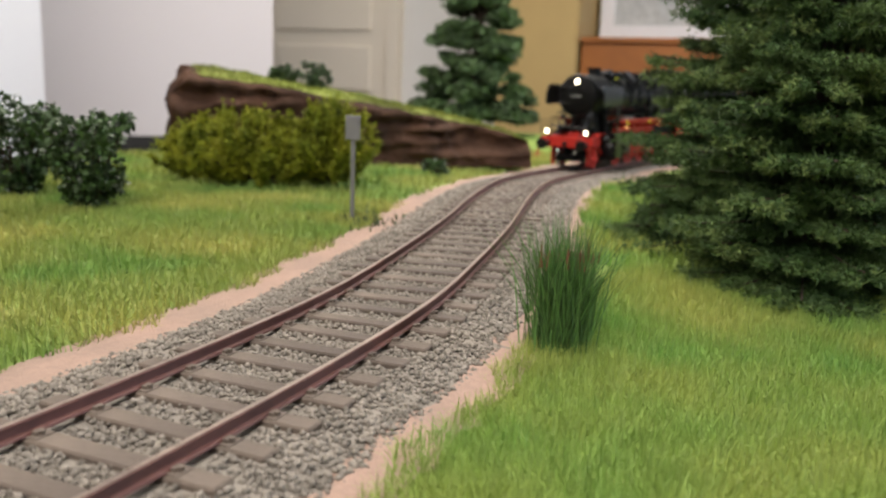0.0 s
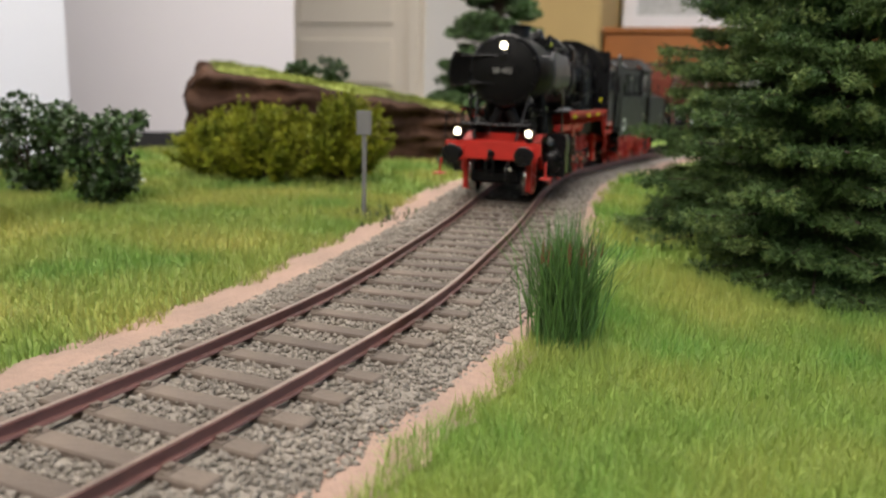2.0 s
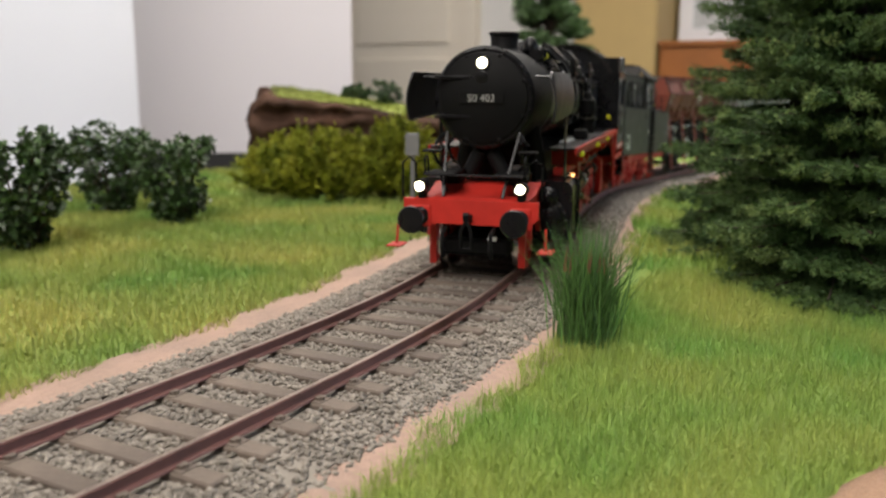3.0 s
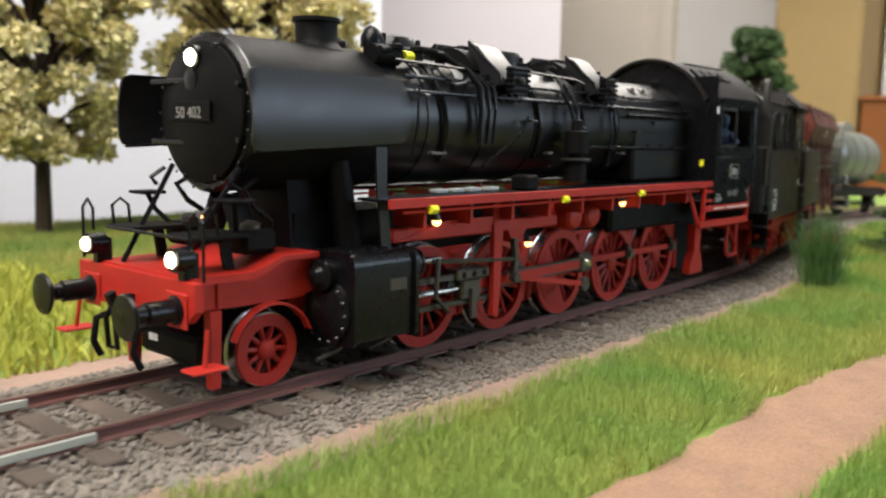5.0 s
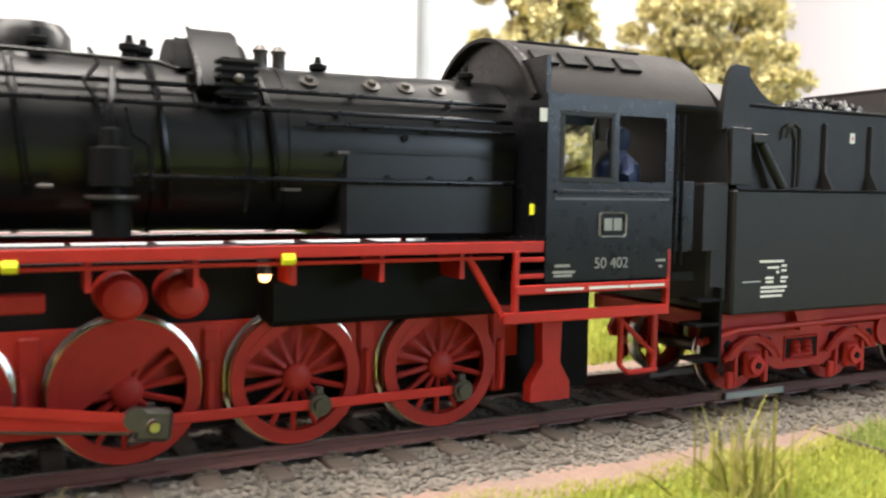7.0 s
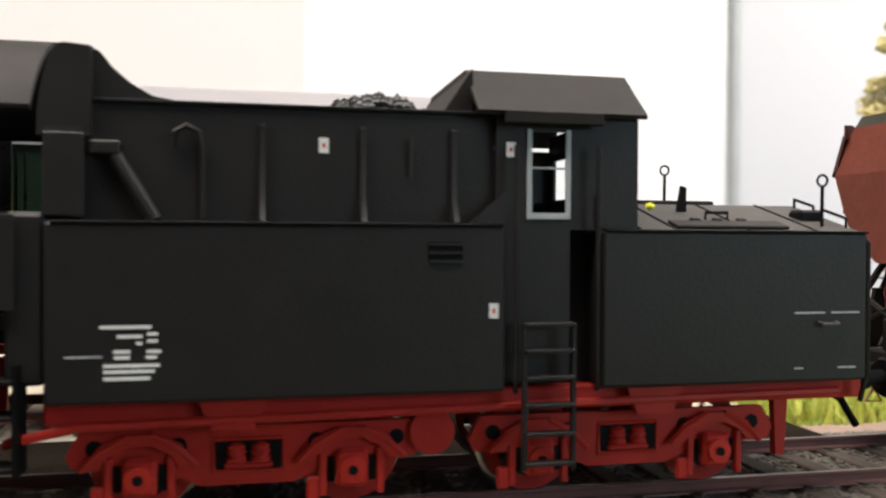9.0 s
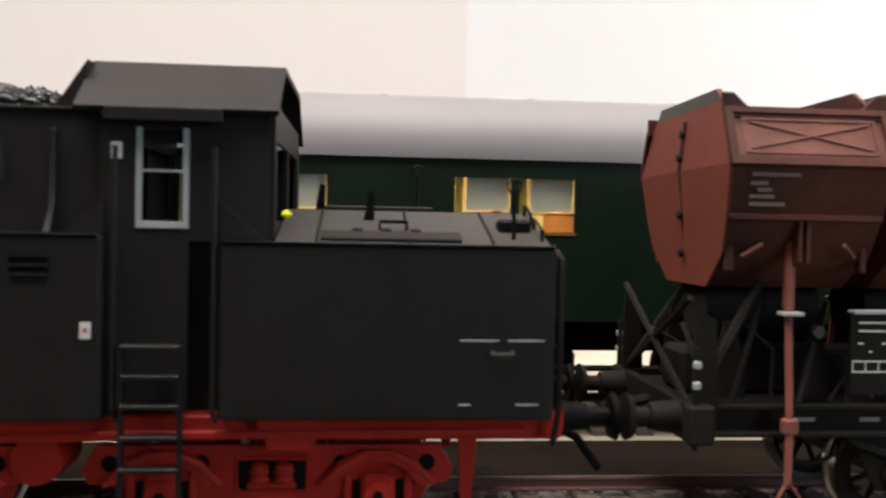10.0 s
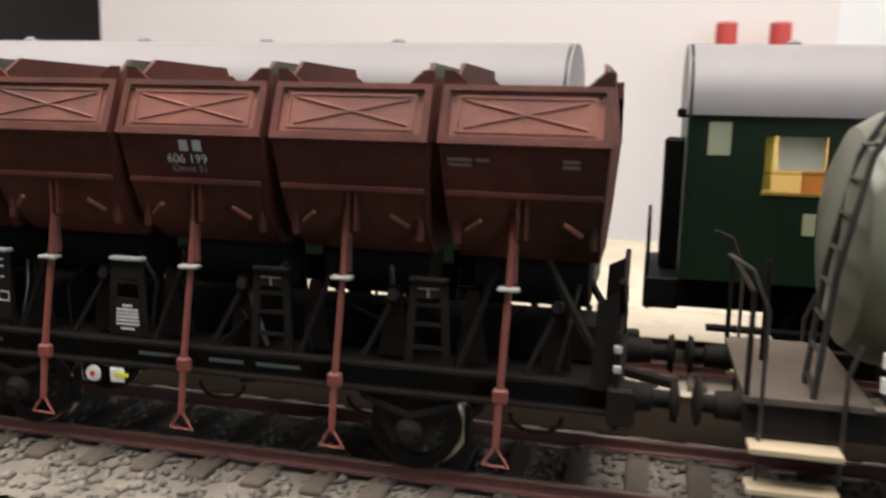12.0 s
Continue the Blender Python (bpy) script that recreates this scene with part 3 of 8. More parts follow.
def stones(name, n, s0, s1, label, half=1.98, size=0.036, high=0.0):
    s = rng.uniform(s0, s1, n)
    o = rng.uniform(-half, half + 0.05, n)
    base = np.array([on_line(a, b)[0] for a, b in zip(s, o)])
    top = np.where(np.abs(o) < 1.5, -0.215, -0.215 - (np.abs(o) - 1.5) * 0.17)
    cell = np.abs((s + 54) / 0.66 - np.round((s + 54) / 0.66)) * 0.66
    free = ((o < 1.2) | (s > -17)) & (np.abs(np.abs(o) - 0.7535) > 0.10) & ((cell > 0.125) | (np.abs(o) > 1.30) | (rng.rand(n) < 0.09))
    base, top = base[free], top[free]
    n = len(base)
    r = size * rng.uniform(0.6, 1.35, (n, 1, 1))
    octa = np.array([(1, 0, 0), (0, 1, 0), (-1, 0, 0), (0, -1, 0), (0, 0, 0.8), (0, 0, -0.8)], float)
    v = octa[None] * r * rng.uniform(0.6, 1.3, (n, 6, 1))
    a = rng.uniform(0, 6.28, n)
    c, sn = np.cos(a)[:, None], np.sin(a)[:, None]
    v = np.stack([v[..., 0] * c - v[..., 1] * sn, v[..., 0] * sn + v[..., 1] * c, v[..., 2]], -1)
    v += np.stack([base[:, 0], base[:, 1], base[:, 2] + top + rng.uniform(-0.02, 0.025, n) + high], -1)[:, None]
    f = np.array([(0, 1, 4), (1, 2, 4), (2, 3, 4), (3, 0, 4), (1, 0, 5), (2, 1, 5), (3, 2, 5), (0, 3, 5)])
    faces = (f[None] + 6 * np.arange(n)[:, None, None]).reshape(-1, 3)
    return tagged(soup(name, v.reshape(-1, 3), faces, BALLAST), label, "ballast", kind="stuff")


stones("ballast_stones", 72000, -22, 14, "loose grey granite ballast between the sleepers")
stones("ballast_stones", 9000, 14, 36, "loose grey granite ballast between the sleepers", size=0.06)
stones("ballast_stones", 11000, -50, -22, "loose grey granite ballast between the sleepers", size=0.058)


# ---- grass ----
def blades(name, x, y, height, width, material, label, lean=0.8, seed=2, base=None, category="grass"):
    """Upright thin fibres, two triangles each, at the places x, y."""
    r = np.random.RandomState(seed)
    n = len(x)
    z = (-0.36 + drop(x) + 0.05 * np.sin(x * 0.7 + 1) * np.cos(y * 0.55) + np.clip((np.abs(y) - 6) / 14, 0, 1) * 0.10) if base is None else base
    h = height * r.uniform(0.55, 1.2, n)
    a, b = r.uniform(0, 6.283, n), r.uniform(0, 6.283, n)
    tilt = lean * r.uniform(0, 1, n) ** 1.3
    w = width * r.uniform(0.7, 1.3, n) / 2
    ca, sa = np.cos(a) * w, np.sin(a) * w
    dx, dy = np.cos(b) * np.sin(tilt), np.sin(b) * np.sin(tilt)
    root = np.stack([x, y, z], -1)
    side = np.stack([ca, sa, 0 * ca], -1)
    mid = root + np.stack([dx * h * 0.5, dy * h * 0.5, np.cos(tilt) * h * 0.6], -1)
    tip = root + np.stack([dx * h * 1.25, dy * h * 1.25, np.cos(tilt) * h], -1)
    v = np.stack([root - side, root + side, mid + side * 0.8, mid - side * 0.8, tip], 1).reshape(-1, 3)
    f = np.array([(0, 1, 2), (0, 2, 3), (3, 2, 4)])
    faces = (f[None] + 5 * np.arange(n)[:, None, None]).reshape(-1, 3)
    return tagged(soup(name, v, faces, material), label, category, kind="stuff")


def scatter(n, x0, x1, y0, y1, seed):
    r = np.random.RandomState(seed)
    x, y = r.uniform(x0, x1, n), r.uniform(y0, y1, n)
    d = beside(x, y)
    wob = 0.15 * np.sin(x * 2.1) + 0.1 * np.sin(x * 5.3 + 1)
    ok = (d > 2.55 + wob) | (d < -2.2 + wob * 0.6)
    rd = np.interp(x, road_line[:, 0], road_line[:, 1])
    ok &= ~((y - rd < 0.72 + 0.1 * np.sin(x * 3.1)) & (rd - y < 0.66 + 0.5 * np.clip((x + 1) / 3, 0, 1)) & (x > -9.7) & (x < 13))
    return x[ok], y[ok]


x, y = scatter(150000, -9.1, 13, -9.0, -2.0, 21)
blades("grass", x, y, 0.24, 0.010, GRASS, "long bright green static grass beside the track", lean=1.05, seed=1)
x, y = scatter(26000, 13, 30, -9.0, 3, 22)
blades("grass", x, y, 0.28, 0.030, GRASS, "long bright green static grass beside the track", seed=2)
x, y = scatter(150000, -4, 17, 2.2, 19.8, 23)
blades("grass", x, y, 0.24, 0.017, MEADOW, "long yellow-green static grass meadow", lean=1.05, seed=3)
x, y = scatter(30000, 17, 44, 2.2, 19.8, 24)
blades("grass", x, y, 0.28, 0.040, MEADOW, "long yellow-green static grass meadow", seed=4)
x, y = scatter(52000, -19.2, -9.15, -6.5, -2.0, 25)
blades("dry_grass", x, y, 0.13, 0.014, GRASS_DRY, "short yellow-green dry grass", seed=5)
x, y = scatter(2600, -30, -19, -3.6, -2.2, 26)
blades("dry_grass", x, y, 0.18, 0.03, GRASS_DRY, "short yellow-green dry grass", seed=6)
x, y = scatter(24000, -17, -4, 2.6, 19.5, 27)
blades("grass", x, y, 0.36, 0.045, GRASS_DRY, "yellow-green grass behind the track", seed=7)


# ---- plants ----
def leaves(centres, radii, per, size, seed, flat=1.0, slim=0.5, droop=0.0, out=0.6):
    """Small leaf triangles round each clump centre."""
    r = np.random.RandomState(seed)
    c = np.repeat(np.asarray(centres, float), per, 0)
    rad = np.repeat(np.asarray(radii, float), per)[:, None]
    d = r.normal(size=c.shape)
    d /= np.linalg.norm(d, axis=1, keepdims=True)
    p = c + d * rad * r.uniform(0.35, 1.0, (len(c), 1)) * np.array([1, 1, flat])
    g = d * out + r.normal(size=c.shape) * 0.6 - np.array([0, 0, droop])
    g /= np.linalg.norm(g, axis=1, keepdims=True)
    w = np.cross(g, r.normal(size=c.shape))
    w /= np.linalg.norm(w, axis=1, keepdims=True)
    ln = size * r.uniform(0.6, 1.4, (len(c), 1))
    v = np.stack([p, p + g * ln * 0.5 + w * ln * slim * 0.5, p + g * ln, p + g * ln * 0.5 - w * ln * slim * 0.5], 1).reshape(-1, 3)
    f = np.arange(len(c))[:, None] * 4 + np.array([[0, 1, 2, 3]])
    return v, f


def plant(name, label, category, at, crowns, bark_bm, group=""):
    ob = empty(name, label, category, group)
    ob.matrix_basis = pose(*[c * S for c in at])
    if bark_bm:
        part("trunk", bark_bm, BARK, ob)
    for v, f, m, nm in crowns:
        soup(nm, v, f, m, ob)
    return ob


def conifer(at, height, radius, seed, group="", label="tall dense dark green spruce beside the meadow", whorls=22, needles=46):
    """A tapered trunk with tiers of drooping boughs; each bough carries side twigs with tufts of needles."""
    r = np.random.RandomState(seed)
    trunk = cyl(bm_new(), (0, 0, -0.35), (0, 0, height), radius * 0.07, 9, 0.02)
    B, G, Y = [], [], []
    up = np.array([0, 0, 1.0])
    for k in range(whorls):
        u = 0.045 + 0.955 * (k / whorls) ** 0.92
        reach = radius * (1 - u) ** 0.72 + 0.15
        n_boughs = int(6 + 6 * (1 - u))
        turn = r.uniform(0, 6.283)
        for j in range(n_boughs):
            a = turn + 6.283 * (j + r.uniform(-0.35, 0.35)) / n_boughs
            ln = reach * r.uniform(0.62, 1.10)
            z0 = height * u + r.uniform(-0.14, 0.14)
            side, lat = np.array([math.cos(a), math.sin(a), 0.0]), np.array([-math.sin(a), math.cos(a), 0.0])
            fall = 0.10 - 0.42 * (1 - u)
            curve = lambda t: np.array([0, 0, z0]) + side * ln * t + up * ln * (fall * t + 0.16 * t * t)
            pipe(trunk, [tuple(curve(t)) for t in (0.0, 0.35, 0.7, 1.0)], 0.022, 3)
            fresh = r.rand() < 0.30
            for t in np.linspace(0.16, 1.0, int(5 + 7 * ln / radius)):
                for s_ in (-1, 1):
                    tw = (0.30 + 0.42 * (1 - t)) * ln * r.uniform(0.35, 0.75)
                    m = max(3, int(needles * tw))
                    q = np.sqrt(r.uniform(0.02, 1.0, (m, 1)))
                    ax = side * 0.75 + lat * s_ * 0.8 - up * 0.22
                    base = curve(t) + ax * tw * q + r.normal(size=(m, 3)) * np.array([0.05, 0.05, 0.055])
                    g = ax * 0.8 + r.normal(size=(m, 3)) * 0.55 + up * 0.10
                    B.append(base)
                    G.append(g / np.linalg.norm(g, axis=1, keepdims=True))
                    Y.append((q[:, 0] > 0.72) & (t > 0.55) & (r.rand(m) < (0.75 if fresh else 0.10)))
    B, G, Y = np.concatenate(B), np.concatenate(G), np.concatenate(Y)
    crowns = []
    for pick, mm, nm in ((~Y, NEEDLE, "crown"), (Y, NEEDLE_TIP, "shoot_tip")):
        b, q, out = B[pick], G[pick], []
        for rep in range(3):
            qq = q + r.normal(size=q.shape) * 0.45
            qq /= np.linalg.norm(qq, axis=1, keepdims=True)
            w = np.cross(qq, r.normal(size=q.shape))
            w /= np.linalg.norm(w, axis=1, keepdims=True)
            ln = r.uniform(0.07, 0.17, (len(b), 1))
            out.append(np.stack([b - w * 0.012, b + w * 0.012, b + qq * ln], 1))
        v = np.concatenate(out).reshape(-1, 3)
        crowns.append((v, np.arange(len(v)).reshape(-1, 3), mm, nm))
    return plant("spruce_tree", label, "tree", at, crowns, trunk, group)


conifer((17.2, -3.7, -0.3), 11.0, 2.55, 31, "spruces at the line", whorls=26, needles=90)
conifer((13.2, -5.15, -0.3), 11.5, 2.25, 32, "spruces at the line", whorls=28, needles=105)
conifer((19.5, -7.6, -0.35), 9.5, 2.4, 33, "spruces at the line", whorls=22, needles=40)


def shrub(at, w, h, seed, m, label, name="shrub", leaf=0.15, per=60, clumps=64, slim=0.7, group=""):
    r = np.random.RandomState(seed)
    bark = bm_new()
    cs, rs = [], []
    for k in range(clumps):
        a, u = r.uniform(0, 6.283), r.uniform(0.10, 1.0)
        rad = w * 0.5 * math.sqrt(r.uniform(0.05, 1)) * (0.22 + 0.80 * math.sin(math.pi * (0.04 + 0.62 * u)))
        c = np.array([rad * math.cos(a), rad * math.sin(a), h * u * r.uniform(0.9, 1.04)])
        cs.append(c)
        rs.append(r.uniform(0.12, 0.24) * min(w, h) * 0.62)
        if k % 3 == 0:
            pipe(bark, [(0.12 * math.cos(a), 0.12 * math.sin(a), -0.15), tuple(c * np.array([0.45, 0.45, 0.5])), tuple(c)], 0.022, 4)
    v, f = leaves(cs, rs, per, leaf, seed, slim=slim)
    return plant(name, label, "shrub", at, [(v, f, m, "foliage")], bark, group)


G = "dark shrubs in the meadow"
shrub((12.25, 10.55, -0.3), 1.95, 2.2, 41, LEAF, "dark green small-leaved shrub standing in the grass", group=G)
shrub((12.6, 13.3, -0.3), 2.05, 2.35, 42, LEAF, "dark green small-leaved shrub with an open crown in the grass", group=G)
shrub((7.75, 10.4, -0.3), 1.9, 2.45, 43, LEAF, "dark green small-leaved shrub with a straggling top in the grass", group=G)


def juniper(at, w, h, seed, label):
    """Feathery plumes that spread outwards and turn up at their tips, with gaps between them."""
    r = np.random.RandomState(seed)
    bark = bm_new()
    P, D = [], []
    for k in range(62):
        a, e = r.uniform(0, 6.283), r.uniform(0.05, 1.0) ** 0.8
        ln, top = 0.5 * w * math.cos(e * 1.45) * r.uniform(0.75, 1.08), h * (0.22 + 0.78 * math.sin(e * 1.5)) * r.uniform(0.78, 1.08)
        s_, c_ = np.array([math.cos(a), math.sin(a), 0]), np.array([-math.sin(a), math.cos(a), 0])
        bend = r.uniform(-0.25, 0.25)
        pts = [s_ * ln * t ** 0.85 + c_ * bend * t * t + np.array([0, 0, top * (0.75 * t + 0.25 * t ** 3)]) for t in np.linspace(0.1, 1, 6)]
        pipe(bark, [tuple(q) for q in pts], 0.02, 3)
        for i in range(1, 5):
            for t in r.uniform(0, 1, 12):
                root, go = pts[i] * (1 - t) + pts[i + 1] * t, pts[i + 1] - pts[i]
                go = go / np.linalg.norm(go)
                twig = go * 0.9 + r.normal(size=3) * 0.45 + np.array([0, 0, 0.12])
                long = r.uniform(0.14, 0.32)
                for q in r.uniform(0.1, 1, 7):
                    P.append(root + twig * long * q + r.normal(size=3) * 0.018)
                    D.append(twig)
    P, D = np.array(P), np.array(D)
    D /= np.linalg.norm(D, axis=1, keepdims=True)
    out = []
    for rep in range(2):
        g = D + r.normal(size=D.shape) * 0.6
        g /= np.linalg.norm(g, axis=1, keepdims=True)
        w_ = np.cross(g, r.normal(size=D.shape))
        w_ /= np.linalg.norm(w_, axis=1, keepdims=True)
        ln = r.uniform(0.07, 0.15, (len(P), 1))
        out.append(np.stack([P - w_ * 0.030, P + w_ * 0.030, P + g * ln], 1))
    v = np.concatenate(out).reshape(-1, 3)
    return plant("juniper_shrub", label, "shrub", at, [(v, np.arange(len(v)).reshape(-1, 3), JUNIPER, "foliage")], bark, "yellow-green shrubs by the rock")


juniper((18.9, 12.2, -0.35), 3.9, 2.0, 51, "spreading yellow-green shrub in front of the rock")
juniper((18.3, 10.1, -0.35), 3.9, 2.1, 52, "spreading yellow-green shrub in front of the rock")
juniper((19.6, 8.5, -0.35), 3.6, 2.45, 53, "bushy yellow-green shrub in front of the rock")
juniper((20.7, 14.0, -0.35), 2.8, 1.5, 54, "spreading yellow-green shrub in front of the rock")
shrub((24.9, 7.3, -0.5), 0.9, 0.7, 55, LEAF, "tiny dark green shrub at the foot of the rock", leaf=0.1, clumps=20)


def broadleaf(at, height, w, seed, m, label, name="autumn_tree", leaf=0.28, clumps=95, per=90, flat=0.7, cone=False):
    r = np.random.RandomState(seed)
    bark = cyl(bm_new(), (0, 0, -0.4), (0.1, 0, height * 0.5), 0.28, 8, 0.14)
    cs, rs = [], []
    for k in range(clumps):
        a, u = r.uniform(0, 6.283), r.uniform(0, 1)
        rad = w / 2 * (0.35 + 0.65 * math.sin(math.pi * (0.12 + 0.8 * u))) * math.sqrt(r.uniform(0.1, 1))
        if cone:
            u = u ** 1.3
            rad = w / 2 * (1.02 - 0.80 * u) * math.sqrt(r.uniform(0.1, 1))
        c = np.array([rad * math.cos(a), rad * math.sin(a), height * ((0.10 if cone else 0.22) + (0.88 if cone else 0.76) * u)])
        cs.append(c)
        rs.append(r.uniform(0.5, 1.0) * w * 0.11)
        if k % 2 == 0:
            z0 = min(height * 0.5, c[2] * 0.7)
            pipe(bark, [(0.03, 0, z0), tuple(c * np.array([0.5, 0.5, 0]) + np.array([0, 0, (z0 + c[2]) / 2 + 0.2])), tuple(c)], 0.05, 4)
    v, f = leaves(cs, rs, per, leaf, seed, flat=flat, slim=0.8)
    return plant(name, label, "tree", at, [(v, f, m, "crown")], bark)


broadleaf((-0.8, 17.2, -0.3), 11.5, 5.6, 61, AUTUMN, "yellow autumn tree with a sponge-like crown", clumps=170, per=260, leaf=0.2)
broadleaf((6.6, 16.8, -0.3), 11.5, 7.5, 62, AUTUMN, "yellow autumn tree with a wide loose crown", clumps=170, per=260, leaf=0.2)
broadleaf((56, 18.6, -0.75), 12.8, 9.4, 63, PINE, "round-topped green pine on the far layout", "pine_tree", 0.28, 190, 300, 0.35, cone=True)


def tuft(name, at, n, height, spread, m, label, seed, width=0.03, lean=0.35, category="plant"):
    r = np.random.RandomState(seed)
    q = r.normal(size=(n, 2)) * spread / 2
    return blades(name, at[0] + q[:, 0], at[1] + q[:, 1], height, width, m, label, lean, seed, base=np.full(n, at[2]), category=category)


tuft("reed_clump", (7.45, -2.45, -0.33), 1000, 1.55, 0.33, REED, "tall dark green reed clump at the verge", 71, 0.017, 0.5)
tuft("reed_heads", (7.45, -2.45, 0.75), 34, 0.30, 0.40, REED_TIP, "brown seed heads on the reed clump", 72, 0.03, 0.3)
tuft("weed_tuft", (-11.7, -3.3, -0.33), 90, 0.95, 0.40, WEED, "yellow-green weed tuft at the trackside", 73, 0.03, 1.0)
tuft("weed_tuft", (-18.5, -3.5, -0.33), 60, 0.80, 0.26, WEED, "yellow-green weed tuft at the trackside", 74, 0.03, 0.6)
tuft("weed_tuft", (-17.9, -3.55, -0.33), 60, 0.85, 0.26, WEED, "yellow-green weed tuft at the trackside", 75, 0.03, 0.6)
tuft("weed_tuft", (-26.3, -3.6, -0.33), 60, 0.95, 0.28, WEED, "pale yellow weed tuft at the trackside", 76, 0.03, 0.6)
tuft("weed_tuft", (-25.4, -3.6, -0.33), 60, 1.0, 0.28, WEED, "pale yellow weed tuft at the trackside", 77, 0.03, 0.6)
tuft("weed_tuft", (14.5, 4.4, -0.33), 160, 0.22, 0.9, LEAF, "low weeds at the foot of the trackside sign", 78, 0.05, 1.0)

# ---- rock ----
def rock():
    nu, nv = 110, 50
    L, H, D = 14.5, 3.55, 6.0
    V = np.zeros((nu, nv, 3))
    for i in range(nu):
        u = i / (nu - 1)
        top = H * (0.30 + 0.70 * (1 - u) ** 0.75) * min(1, (u + 0.012) / 0.06) ** 0.35
        for j in range(nv):
            v = j / (nv - 1)
            if v < 0.45:
                k = v / 0.45
                z, d = top * 0.93 * k, 0.55 * k**1.4
            elif v < 0.8:
                k = (v - 0.45) / 0.35
                z, d = top * (0.93 + 0.13 * math.sin(k * 2.0)), 0.55 + (D - 1.0) * k
            else:
                k = (v - 0.8) / 0.2
                z, d = top * 1.05 * (1 - k), D - 0.45 + 0.45 * k
            p = Vector((u * L, d, z))
            ledge = 0.42 * noise.noise(Vector((p.x * 0.30, 1.3, p.z * 2.8))) + 0.34 * noise.noise(p * 0.55) + 0.20 * noise.noise(p * 1.9) + 0.09 * noise.noise(p * 4.5)
            wide = 1.0 if v < 0.5 else 0.35
            V[i, j] = (p.x + 0.35 * noise.noise(p * 0.9 + Vector((7, 0, 0))), d - ledge * wide * (0.5 + min(1, z)), z + 0.12 * noise.noise(p * 1.3))
    return V


V = rock()
nu, nv, _ = V.shape
idx = np.arange(nu * nv).reshape(nu, nv)
quads = np.stack([idx[:-1, :-1], idx[1:, :-1], idx[1:, 1:], idx[:-1, 1:]], -1).reshape(-1, 4)
hill = empty("rock_outcrop", "layered dark brown rock outcrop with a grassy top", "rock")
hill.matrix_basis = pose(21.9 * S, 16.6 * S, -0.42 * S, 0, 0, -47)
body = soup("rock_face", V.reshape(-1, 3), quads, ROCK, hill)
body.data.polygons.foreach_set("use_smooth", [True] * len(body.data.polygons))
end = [tuple(V[0, j]) for j in range(nv)]
bm = bm_new()
bm.faces.new([bm.verts.new(p) for p in end])
part("rock_end", bm, ROCK, hill)
top = V[9:, 24:43].reshape(-1, 3) + np.array([0, 0, 0.05])
idt = np.arange((nu - 9) * 19).reshape(nu - 9, 19)
soup("grass_top", top, np.stack([idt[:-1, :-1], idt[1:, :-1], idt[1:, 1:], idt[:-1, 1:]], -1).reshape(-1, 4), ROCK_TURF, hill)
r = np.random.RandomState(81)
pick = V[9:, 24:43].reshape(-1, 3)[r.randint(0, (nu - 9) * 19, 9000)] + r.normal(size=(9000, 3)) * np.array([0.12, 0.14, 0.0])
g = blades("turf", pick[:, 0], pick[:, 1], 0.16, 0.04, ROCK_TURF, "short green turf on top of the rock", seed=82, base=pick[:, 2] + 0.03, category="")
g.parent = hill
for n, (x_, d_, z_) in enumerate(((4.6, 3.4, 3.0), (6.0, 3.6, 2.85))):
    m_ = Matrix(hill.matrix_basis)
    p_ = m_ @ Vector((x_ * S, d_ * S, z_ * S)) / S
    shrub(tuple(p_), 1.3, 0.8 + 0.25 * n, 83 + n, LEAF, "small dark green shrub on top of the rock", leaf=0.12, clumps=26)

# ---- trackside sign ----
sign = empty("trackside_sign", "grey metal post with a small grey signboard", "sign")
sign.matrix_basis = pose(14.4 * S, 4.65 * S, -0.36 * S, 0, 0, 20)
bm = cyl(bm_new(), (0, 0, -0.1), (0, 0, 2.2), 0.055, 10)
part("post", bm, POST, sign)
part("board", box(bm_new(), -0.09, -0.05, -0.17, 0.17, 1.95, 2.5, 0.01), POST, sign)
part("bracket", box(bm_new(), -0.05, 0.08, -0.05, 0.05, 2.05, 2.35, 0.01), POST, sign)
part("foot", lathe(bm_new(), (0, 0, -0.05), (0, 0, 1), [(0, 0.12), (0.12, 0.1), (0.16, 0.055)], 10), POST, sign)

# two red and white posts and a small red-grey shed far behind the coaches
for n, x in enumerate((-28.85, -25.61)):
    p = empty("red_white_post", "tall white post with a red top behind the coaches", "post", "red and white posts")
    p.matrix_basis = pose(x * S, 49.4 * S, 0)
    part("post", cyl(bm_new(), (0, 0, -31.5), (0, 0, 7.6), 0.5, 12), BOARD_WHITE, p)
    part("cap", cyl(bm_new(), (0, 0, 7.6), (0, 0, 9.9), 0.66, 12), SIGNAL_RED, p, "red painted top")

# ---- the locomotive: x runs back from the leading axle, the near side has negative y, z from the rail head ----
loco = empty("steam_locomotive", "black steam locomotive with red wheels and frame, lamps lit", "locomotive")
BZ, BR = 3.05, 0.87
CRANK, D3X, CYL_Z, ROD_LEN = 0.33, 5.9, 0.80, 3.0
AXLES = [2.6 + 1.65 * i for i in range(5)]
TURNING, RODS, MAIN_RODS, CONSIST = [], [], [], []
CONSIST.append((loco, 2.6, 9.2, 0))


def P(name, bm, material, parent=loco, label="", **more):
    return part(name, bm, material, parent, label, **more)


# boiler and smokebox
bm = lathe(bm_new(), (1.9, 0, BZ), (1, 0, 0), [(0, BR), (5.4, BR), (5.75, BR + 0.0), (8.2, BR + 0.03)], 48)
boiler = P("boiler", bm, BOILER, label="glossy black boiler barrel")
